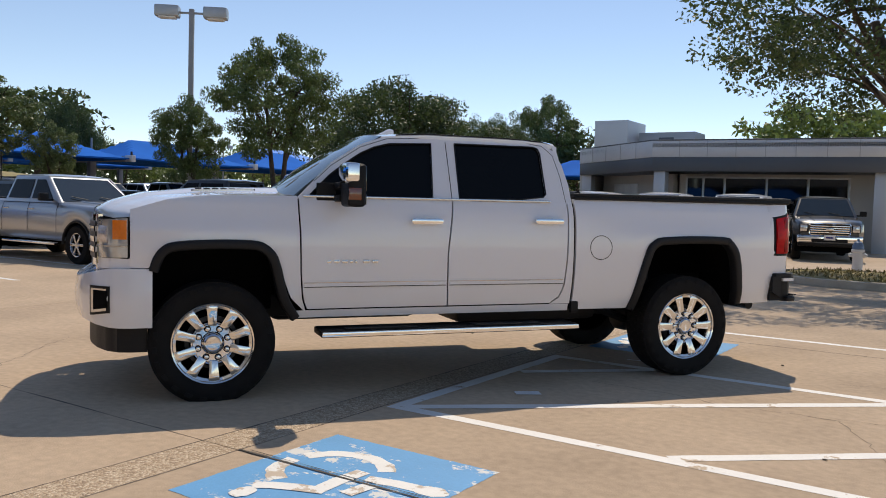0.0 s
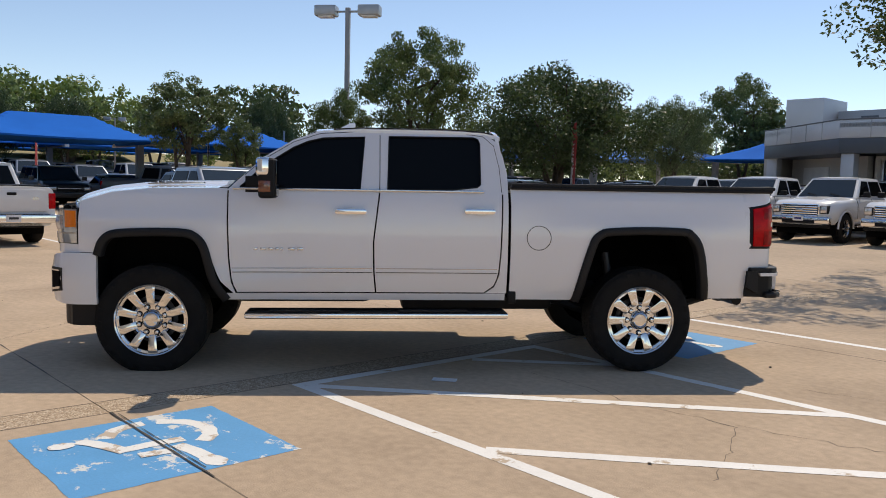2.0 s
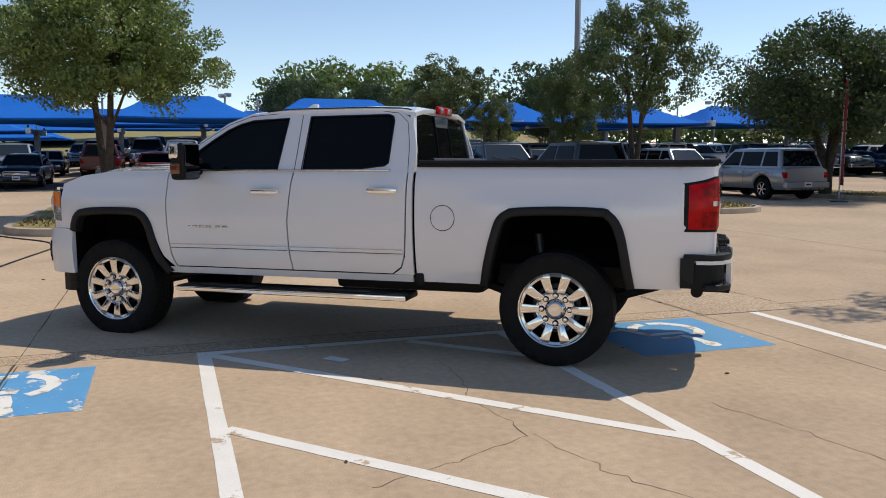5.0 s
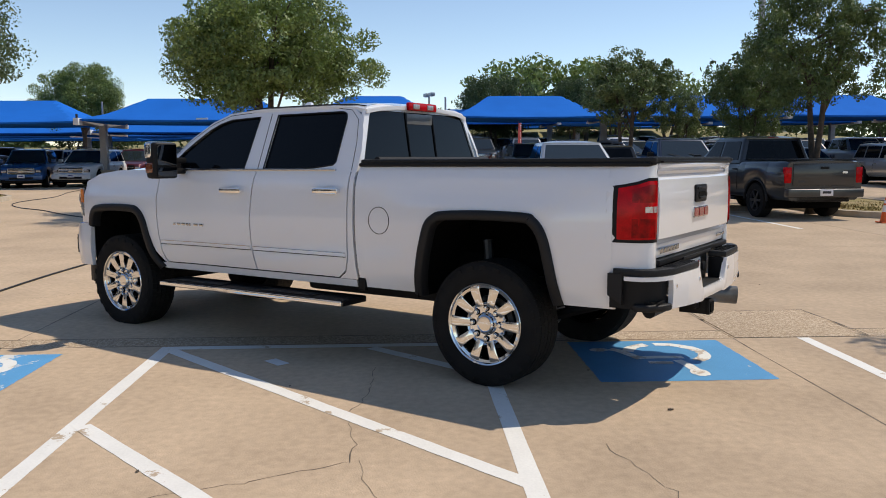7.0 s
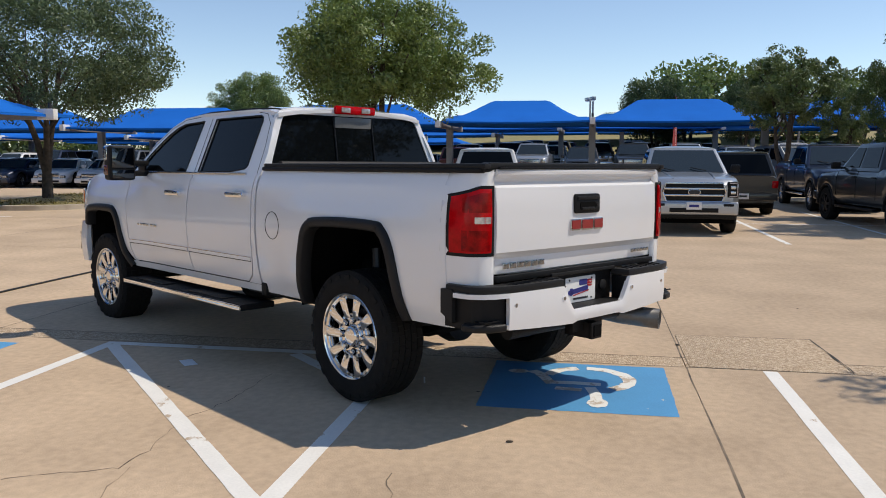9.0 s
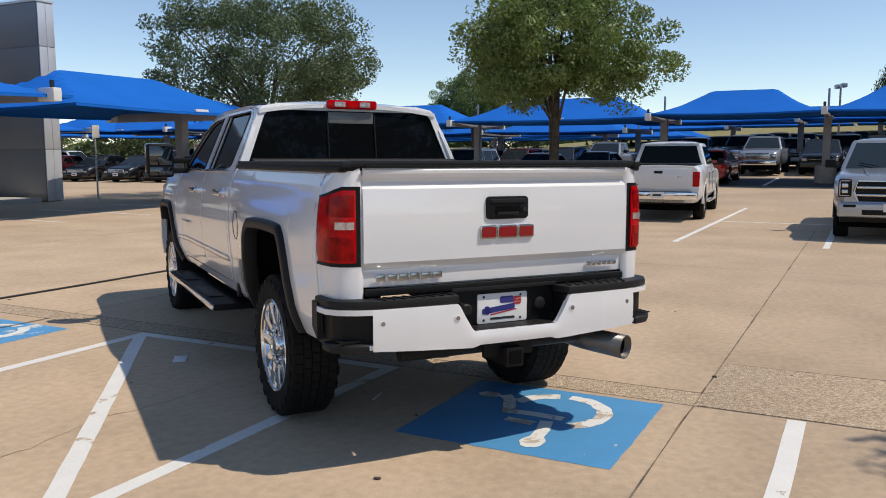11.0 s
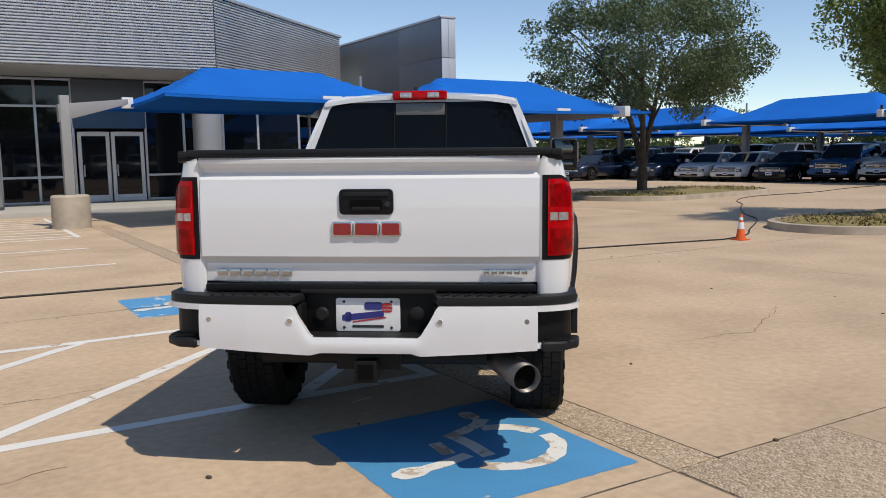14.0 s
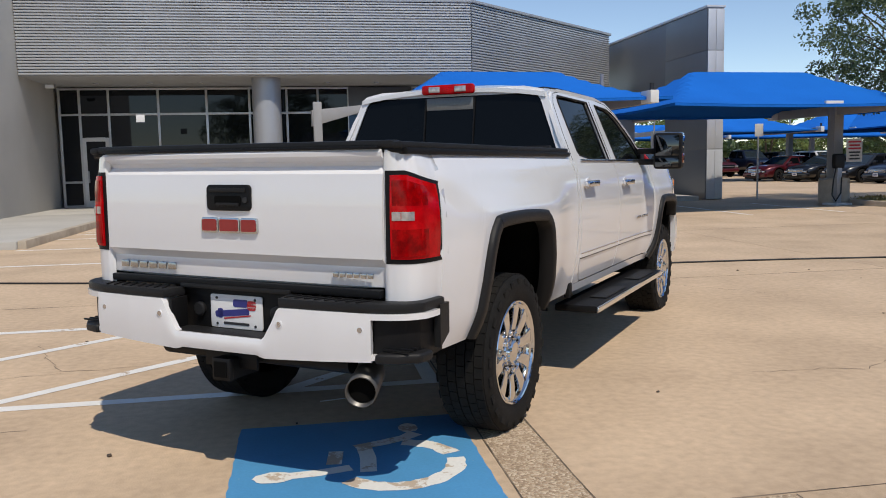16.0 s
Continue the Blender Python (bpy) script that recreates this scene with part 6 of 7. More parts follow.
    for q in ((lo[0], lo[1], hi[1], hi[0]), (lo[2], lo[3], hi[3], hi[2]), (lo[1], lo[3], hi[3], hi[1]), (lo[0], lo[2], hi[2], hi[0]), (hi[0], hi[1], hi[3], hi[2])):
        bm.faces.new(q)
    bmesh.ops.recalc_face_normals(bm, faces=bm.faces)
    bevel(bm, 0.06, 3, 20)
    part("cab", bm, paint, e, angle=50)
    part("roof", grid(lambda u, v: Vector((k["tb"] - 0.02 + (k["tf"] - k["tb"] + 0.04) * u, (2 * v - 1) * (wt - 0.01), zt_ + 0.05 * (1 - (2 * v - 1) ** 4) * (1 - (2 * u - 1) ** 6))), 8, 8, thick=lambda u, v: Vector((k["tb"] - 0.02 + (k["tf"] - k["tb"] + 0.04) * u, (2 * v - 1) * (wt - 0.01), zt_ - 0.03))), paint, e, angle=60)

    def pane(name, pts, n, mat=None):
        bm = bmesh.new()
        f = bm.faces.new([bm.verts.new(p) for p in pts])
        g = bmesh.ops.extrude_face_region(bm, geom=[f])
        bmesh.ops.translate(bm, vec=Vector(n).normalized() * 0.012, verts=[v for v in g["geom"] if isinstance(v, bmesh.types.BMVert)])
        return part(name, bm, mat or car_glass, e)

    def slope(z, front):
        f = (z - zb_) / (zt_ - zb_)
        return k["cf"] + (k["tf"] - k["cf"]) * f if front else k["cb"] + (k["tb"] - k["cb"]) * f
    z1, z2 = k["belt"] + 0.06, k["roof"] - 0.14
    nf = Vector((zt_ - zb_, 0, k["cf"] - k["tf"]))
    pane("windscreen", [Vector((slope(z, True), s * (wb_ + (wt - wb_) * (z - k["belt"]) / (k["roof"] - k["belt"]) - 0.09), z)) for z, s in ((z1 - 0.05, 1), (z1 - 0.05, -1), (z2 + 0.03, -1), (z2 + 0.03, 1))], nf, screen_glass)
    nb = Vector((-(zt_ - zb_), 0, k["tb"] - k["cb"]))
    pane("rear_window", [Vector((slope(z, False), s * (wb_ + (wt - wb_) * (z - k["belt"]) / (k["roof"] - k["belt"]) - 0.12), z)) for z, s in ((z1, 1), (z1, -1), (z2 + 0.02, -1), (z2 + 0.02, 1))], nb)
    mid = (k["cb"] + k["cf"]) / 2 - (0.05 if pickup else -0.1)
    spans = [(mid + 0.05, None), (None, mid - 0.05)] if kind != "suv" else [(mid + 0.35, None), (mid - 0.75, mid + 0.25), (None, mid - 0.85)]
    for s in (1, -1):
        for a, b in spans:
            pts = [cabp((a if a is not None else slope(z1, False) + 0.14), z1, s, 0), cabp((b if b is not None else slope(z1, True) - 0.20), z1, s, 0),
                   cabp((b if b is not None else slope(z2, True) - 0.12), z2, s, 0), cabp((a if a is not None else slope(z2, False) + 0.12), z2, s, 0)]
            pane("side_window", pts, (0, s, 0.3))
        yy = hw - 0.01
        if full:
          for hx in ((mid + 0.10, mid - 0.95) if kind != "sedan" else (mid + 0.1, mid - 0.85)):
              part("door_handle", box(0.2, 0.03, 0.035, (hx + 0.05, s * (hw - 0.012), k["belt"] - 0.16), 0.008), satin if bright else black_plastic, e)
        for gx in (mid, mid + 1.12, mid - 1.05) if full else ():
            part("door_gap", tube([(gx, s * (hw + 0.001), k["low"] + 0.18), (gx, s * (hw + 0.001), k["belt"] - 0.2), (gx, s * (hw - 0.06), k["belt"] - 0.03)], 0.005, 4), liner, e)
        mr = part("door_mirror", box(0.12, 0.20, 0.17, (k["cf"] - 0.32, s * (hw + 0.13), k["belt"] + 0.10), 0.03), paint if not pickup else black_plastic, e)
        if full:
            part("mirror_arm", box(0.06, 0.16, 0.05, (k["cf"] - 0.30, s * (hw + 0.0), k["belt"] + 0.04), 0.01), black_plastic, mr)
    # front end
    fx, nz = k["front"], k["nose"]
    gw = 2 * (plan(fx - 0.02)) - 0.5
    gz0, gz1 = k["low"] + 0.27, nz - 0.03
    if modern:
        # tall six-sided grille with two bright bars, hooked lamps and a body-coloured bumper
        gz0, gz1 = 0.72, 1.13
        mid_z = (gz0 + gz1) / 2
        six = [(-0.64, 0.0), (-0.58, 0.19), (0.58, 0.19), (0.64, 0.0), (0.56, -0.20), (-0.56, -0.20)]
        gr = part("grille", prism(six, 0.06, axes((fx - 0.02, 0, mid_z), (0, 1, 0), (0, 0, 1)), 0.015), black_plastic, e, "dark mesh grille")
        bm = bmesh.new()
        ring = [Vector((fx + 0.042, y, mid_z + z)) for y, z in six]
        tube(ring + ring[:1], 0.022, 6, bm, caps=False)
        part("grille_frame", bm, satin, gr, "bright grille frame")
        for dz in (0.075, -0.065):
            part("grille_bar", box(0.04, 1.20, 0.045, (fx + 0.045, 0, mid_z + dz), 0.016), satin, gr)
        for i in range(9):
            part("mesh_bar", box(0.012, 1.14, 0.008, (fx + 0.042, 0, mid_z - 0.17 + 0.042 * i)), grey_plastic, gr)
        part("maker_badge", prism(rounded(0.26, 0.11, 0.052), 0.025, axes((fx + 0.06, 0, mid_z + 0.005), (0, 1, 0), (0, 0, 1)), 0.006), satin, gr)
        part("badge_face", prism(rounded(0.23, 0.085, 0.042), 0.006, axes((fx + 0.084, 0, mid_z + 0.005), (0, 1, 0), (0, 0, 1))), dark_metal, gr)
    elif not full:
        gr = part("grille", box(0.06, gw, gz1 - gz0, (fx, 0, (gz0 + gz1) / 2), 0.02), grille or black_plastic, e)
        part("grille_bar", box(0.03, gw - 0.06, 0.03, (fx + 0.035, 0, (gz0 + gz1) / 2), 0.008), satin if bright else black_plastic, gr)
    else:
        # dark mesh set in a bright frame, with cross bars
        gr = part("grille", box(0.05, gw - 0.04, gz1 - gz0 - 0.03, (fx - 0.004, 0, (gz0 + gz1) / 2), 0.02), black_plastic, e)
        edge = grille or (satin if bright else black_plastic)
        bm = bmesh.new()
        ring = [Vector((fx + 0.016, y, z)) for y, z in [(p[0], (gz0 + gz1) / 2 + p[1]) for p in rounded(gw, gz1 - gz0, 0.05, 3)]]
        tube(ring + ring[:1], 0.022, 6, bm, caps=False)
        part("grille_frame", bm, edge, gr)
        nb = 2 if kind == "sedan" else (4 if lift else 3)
        for i in range(nb):
            z = gz0 + (gz1 - gz0) * (i + 1) / (nb + 1)
            part("grille_bar", box(0.035, gw - 0.05, 0.040, (fx + 0.022, 0, z), 0.012), edge, gr)
        part("maker_badge", prism(rounded(0.22, 0.09, 0.042), 0.02, axes((fx + 0.036, 0, (gz0 + gz1) / 2), (0, 1, 0), (0, 0, 1)), 0.004), satin, gr)
    bump = bumper or (chrome if pickup and bright and not modern else paint)
    part("front_bumper", box(0.24, 2 * plan(fx - 0.25) - 0.04, 0.23 + 0.05 * modern, (fx - 0.03, 0, k["low"] + 0.13), 0.06, 4), bump, e)
    if full:
        part("lower_intake", box(0.06, 1.0, 0.10, (fx + 0.068, 0, k["low"] + 0.09), 0.02), black_plastic, e)
        part("air_dam", box(0.16, 2 * plan(fx - 0.3) - 0.16, 0.14, (fx - 0.10, 0, k["low"] - 0.03), 0.03), black_plastic, e)
        pl = part("number_plate", box(0.012, 0.31, 0.155, (fx + 0.10, 0, k["low"] + 0.18), 0.004), plate_white, e)
        part("plate_bar", box(0.006, 0.2, 0.05, (fx + 0.108, 0, k["low"] + 0.18)), ink_blue, pl)
    hh = 0.24 if pickup else 0.13
    for s in (1, -1):
        hy_ = s * (plan(fx - 0.06) - 0.12)
        if modern:
            hy_ = s * 0.79
            hl = part("headlamp", box(0.26, 0.23, 0.33, (fx - 0.11, hy_, 0.98), 0.04, 3), black_plastic, e, "dark headlamp with a bright hook of light strips")
            part("lens", box(0.05, 0.11, 0.08, (fx + 0.004, hy_, 1.03), 0.02), head_lens, hl)
            part("lens", box(0.05, 0.11, 0.07, (fx + 0.004, hy_, 0.92), 0.02), head_lens, hl)
            part("light_strip", box(0.05, 0.022, 0.27, (fx + 0.006, hy_ + s * 0.085, 0.98), 0.008), clear_lens, hl)
            part("light_strip", box(0.05, 0.16, 0.02, (fx + 0.006, hy_, 1.115), 0.008), clear_lens, hl)
            part("light_strip", box(0.05, 0.16, 0.02, (fx + 0.006, hy_, 0.845), 0.008), clear_lens, hl)
            part("fog_lamp", box(0.05, 0.22, 0.06, (fx + 0.07, s * 0.70, k["low"] + 0.20), 0.02), black_plastic, e)
            continue
        hl = part("headlamp", box(0.24, 0.25, hh, (fx - 0.10, hy_, nz - 0.17), 0.03), black_plastic if full else head_lens, e, "clear headlamp")
        if not full:
            continue
        part("lens", box(0.22, 0.20, hh - 0.05, (fx - 0.072, hy_, nz - 0.17), 0.03), head_lens, hl)
        part("light_strip", box(0.20, 0.03, hh - 0.03, (fx - 0.058, hy_ + s * 0.085, nz - 0.17), 0.01), clear_lens, hl)
        part("light_strip", box(0.20, 0.17, 0.025, (fx - 0.058, hy_, nz - 0.17 + hh / 2 - 0.03), 0.01), clear_lens, hl)
        part("fog_lamp", box(0.05, 0.13, 0.08, (fx + 0.052, s * 0.66, k["low"] + 0.15), 0.015), head_lens, e)
    if full:
        for s in (1, -1):
            part("bonnet_crease", tube([(k["cf"] + 0.1, s * 0.50, k["hood"] + 0.05), (fx - 0.6, s * 0.46, k["hood"] + 0.005), (fx - 0.15, s * 0.42, nz + 0.03)], [0.03, 0.028, 0.02], 8), paint, e)
            part("wiper", tube([(k["cf"] - 0.02, s * 0.35 + 0.1, k["belt"] + 0.05), (k["cf"] - 0.12, s * 0.35 - 0.25, k["belt"] + 0.12)], 0.01, 5), black_plastic, e)
    # back end
    rx = k["back"]
    hz = k["bed"] - 0.03
    for s in (1, -1):
        part("tail_lamp", box(0.12, 0.16, 0.36 if pickup else 0.2, (rx + 0.05, s * (plan(rx) - 0.07), hz - (0.28 if pickup else 0.2)), 0.025), red_lens, e, "red tail lamp")
    part("rear_bumper", box(0.18, 2 * plan(rx) - 0.02, 0.19, (rx - 0.04, 0, k["low"] + 0.16), 0.03, 3), bump, e)
    if full:
        rp = part("number_plate", box(0.012, 0.31, 0.155, (rx - 0.135, 0, k["low"] + 0.18), 0.004), plate_white, e)
        part("step_pad", box(0.14, 2 * plan(rx) - 0.3, 0.012, (rx - 0.045, 0, k["low"] + 0.262), 0.004), black_plastic, e)
        part("rear_valance", box(0.2, 1.3, 0.12, (rx + 0.1, 0, k["low"] + 0.02), 0.02), black_plastic, e)
        part("plate_bar", box(0.006, 0.2, 0.05, (rx - 0.143, 0, k["low"] + 0.18)), ink_dark, rp)
    if pickup:
        tg = part("tailgate", box(0.03, 2 * plan(rx) - 0.36, hz - k["low"] - 0.34, (rx - 0.006, 0, (hz + k["low"] + 0.30) / 2), 0.02), paint, e)
        part("handle", box(0.02, 0.20, 0.06, (rx - 0.028, 0, hz - 0.12), 0.012), black_plastic, tg)
        if full:
            part("badge_bar", box(0.01, 0.16, 0.035, (rx - 0.024, 0.55, hz - 0.42), 0.004), ink_dark, tg)
        part("bed_cover", box(k["cb"] - rx - 0.22, 2 * hw - 0.34, 0.03, ((k["cb"] + rx) / 2 - 0.02, 0, k["bed"] + 0.028), 0.01), vinyl, e)
        if full:
            part("brake_lamp", box(0.03, 0.3, 0.045, (k["tb"] + 0.02, 0, k["roof"] - 0.06), 0.01), red_lens, e)
            part("gate_oval", prism(rounded(0.13, 0.055, 0.026), 0.008, axes((rx - 0.02, -0.5, hz - 0.22), (0, -1, 0), (0, 0, 1))), satin, tg)
        for s in (1, -1) if full else ():
            part("side_step", box(2.1, 0.12, 0.06, (0.1, s * (hw - 0.03), k["low"] - 0.06), 0.02), black_plastic if not bright else chrome, e)
    if rails:
        for s in (1, -1):
            part("roof_rail", tube([(k["tb"] + 0.1, s * (wt - 0.08), k["roof"] + 0.01), (k["tb"] + 0.3, s * (wt - 0.08), k["roof"] + 0.05), (k["tf"] - 0.2, s * (wt - 0.08), k["roof"] + 0.05), (k["tf"], s * (wt - 0.08), k["roof"])], 0.018, 6), black_plastic, e)
    return e


def tree_of(ob):
    """A thing with all its parts, parents first."""
    out = [ob]
    for o in out:
        out += o.children
    return out


TREES = {}


def copy_car(ob, m):
    """As copy_thing, with the list of parts kept between calls."""
    if ob not in TREES:
        TREES[ob] = tree_of(ob)
    made = {}
    for o in TREES[ob]:
        made[o] = o.copy()
        scene.collection.objects.link(made[o])
        made[o].parent = made.get(o.parent, o.parent)
    made[ob].matrix_basis = m
    return made[ob]


def put_car(ob, x, y, yaw):
    ob.matrix_basis = pose(x, y, gz(x, y), 0, 0, yaw)
    return ob


P = {}
P["pw"] = put_car(vehicle("pickup", paint_white, "older white pickup with chrome bumper parked tail outward", "pickup truck"), -19.7, 5.6, 185)
P["pw"].scale = (0.95, 0.95, 0.94)
P["ps"] = put_car(vehicle("pickup", paint_silver, "silver pickup with chrome grille parked facing the lane", "pickup truck", modern=True), -16.85, 10.45, 0)
P["ps"].scale = (0.95, 0.95, 0.95)
P["pd"] = put_car(vehicle("pickup", paint_dark, "dark grey pickup with black wheels, tailgate outward", "pickup truck", bumper=paint_dark, bright=False), -17.6, 15.45, 186)
P["pb"] = put_car(vehicle("pickup", paint_navy, "dark blue heavy-duty pickup with chrome front", "pickup truck", 0.06, grille=chrome), -24.6, 15.7, 0)
P["pl"] = put_car(vehicle("pickup", paint_white, "white heavy-duty pickup with chrome grille by the service building", "pickup truck", 0.10, grille=chrome), -6.9, 28.6, -90)
P["pk"] = put_car(vehicle("pickup", paint_black, "black heavy-duty pickup with chrome front bumper", "pickup truck", 0.08, grille=chrome), -4.6, 29.6, -76)
P["pu"] = put_car(vehicle("pickup", paint_grey, "slate grey pickup parked under the canopies", "pickup truck", grille=satin), -34.5, 22.0, 0)
P["us"] = put_car(vehicle("suv", paint_silver, "silver crossover with black roof rails", "car", rails=True), -21.2, 24.4, 180)
P["uk"] = put_car(vehicle("suv", paint_black, "black sport utility vehicle with roof rails", "car", rails=True), -25.0, 41.0, 200)
P["ub"] = put_car(vehicle("suv", paint_blue, "metallic blue crossover in the front row", "car", rails=True), -36.3, -11.1, 14)
P["uw"] = put_car(vehicle("suv", paint_white, "white sport utility vehicle under a canopy", "car", rails=True), -37.0, -8.6, 0)
P["ur"] = put_car(vehicle("suv", paint_maroon, "dark red crossover under a canopy", "car"), -43.0, 1.2, 180)
P["sw"] = put_car(vehicle("sedan", paint_white, "white saloon car in the front row", "car"), -35.2, -17.9, 12)
P["sk"] = put_car(vehicle("sedan", paint_black, "black saloon car in the front row", "car"), -35.5, -13.2, 8)
P["sm"] = put_car(vehicle("sedan", paint_maroon, "maroon saloon car in the front row", "car"), -36.6, -4.4, 0)
P["sn"] = put_car(vehicle("sedan", paint_navy, "dark blue saloon car in the stock rows", "car"), -36.8, -1.6, 0)
P["pr"] = put_car(vehicle("pickup", paint_red, "red off-road pickup parked behind the portal wall", "pickup truck", 0.06, bright=False), -20.1, -29.0, 127)
P["sr"] = put_car(vehicle("sedan", paint_red, "red sports coupe, tail outward", "car"), -36.0, 3.9, 180)
for key, x, y, yaw in (("pl", -9.5, 28.4, -90), ("pl", -12.2, 28.6, -90), ("pl", -15.0, 28.2, -90), ("uk", -29.5, 43.0, 190), ("uw", -20.5, 40.0, 180), ("pl", -10.5, 35.5, -90), ("uw", -14.0, 36.0, -90), ("pl", -17.2, 35.5, -90),
                       ("pw", -36.5, 31.0, -120), ("pu", -33.0, 16.2, 30), ("us", -29.5, 26.8, 0), ("uk", -31.0, 20.5, 0), ("uk", -22.6, 12.4, 180),
                       ("sw", -35.3, -15.6, 10), ("sm", -30.3, -31.6, 15), ("sk", -31.3, -29.2, 15), ("sn", -32.2, -23.6, 8), ("sk", -31.6, -26.2, 12), ("sn", -34.6, -20.2, 5), ("uk", -36.6, -25.6, 0), ("sk", -36.6, -28.4, 0), ("sn", -36.9, -22.8, 0)):
    c = copy_car(P[key], pose(x, y, gz(x, y), 0, 0, yaw))
    c["label"] = {"pl": "white heavy-duty pickup with chrome grille in a row", "uk": "black sport utility vehicle parked in the lot", "uw": "white sport utility vehicle parked in the lot",
                  "pw": "white pickup parked in the lot", "pu": "slate grey pickup parked in the lot", "us": "silver crossover parked in the lot"}.get(key, c["label"])
# stock rows, seen only from afar
rnd = random.Random(21)
S = {}
for key, kind, paint, label, cat in (("pu", "pickup", paint_grey, "slate grey pickup in the stock rows", "pickup truck"), ("pk", "pickup", paint_black, "black pickup in the stock rows", "pickup truck"),
                                     ("pb", "pickup", paint_navy, "dark blue pickup in the stock rows", "pickup truck"), ("pw", "pickup", paint_white, "white pickup in the stock rows", "pickup truck"),
                                     ("ps", "pickup", paint_silver, "silver pickup in the stock rows", "pickup truck"), ("uk", "suv", paint_black, "black sport utility vehicle in the stock rows", "car"),
                                     ("us", "suv", paint_silver, "silver crossover in the stock rows", "car"), ("ub", "suv", paint_blue, "blue crossover in the stock rows", "car"),
                                     ("ur", "suv", paint_maroon, "dark red crossover in the stock rows", "car"), ("sn", "sedan", paint_navy, "dark blue saloon car in the stock rows", "car"),
                                     ("uw", "suv", paint_white, "white sport utility vehicle in the stock rows", "car")):
    S[key] = vehicle(kind, paint, label, cat, full=False, grille=satin if kind == "pickup" else None)
    tagged(S[key], group="stock cars under the canopies")
pool = ["pu", "pk", "pb", "uk", "us", "uk", "sn", "sn", "pw", "pb", "ur", "ub", "uw", "ps", "sn", "pk", "uk", "pb", "uk"]
fresh = set(S)


def stock(key, x, y, yaw):
    m = pose(x, y, gz(x, y), 0, 0, yaw)
    if key in fresh:
        fresh.discard(key)
        S[key].matrix_basis = m
    else:
        copy_car(S[key], m)


for x, yaw, y0, y1, gap in ((-37.0, 0, 12.5, 46, ()), (-44.0, 0, -36, 46, ()), (-50.5, 0, -38, 46, ()), (-60.0, 0, -16, 32, ()), (-68.5, 0, -2, 12, ())):
    y = y0
    while y < y1:
        key = pool[rnd.randrange(len(pool))]
        if x < -43 and 0 < y < 12 and rnd.random() < 0.5:
            key = "ps"
        if not (x == -44.0 and abs(y - 1.2) < 2.4):
            stock(key, x + rnd.uniform(-0.3, 0.3), y, yaw + rnd.uniform(-1.5, 1.5))
        y += 2.75 + (0.0 if rnd.random() < 0.93 else 2.7)
for k in range(8):
    stock(pool[(k * 7 + 1) % len(pool)], -20.0 - 3.0 * k, -44.0, 95)
for k in range(9):
    key = pool[(k * 5 + 2) % len(pool)]
    stock(key, -46 + 2.8 * k, 49.0, -90 + rnd.uniform(-2, 2))
for key in sorted(fresh):
    stock(key, -66.0 - 0.1 * len(fresh), -20.0 + 3.0 * sorted(S).index(key), 0)

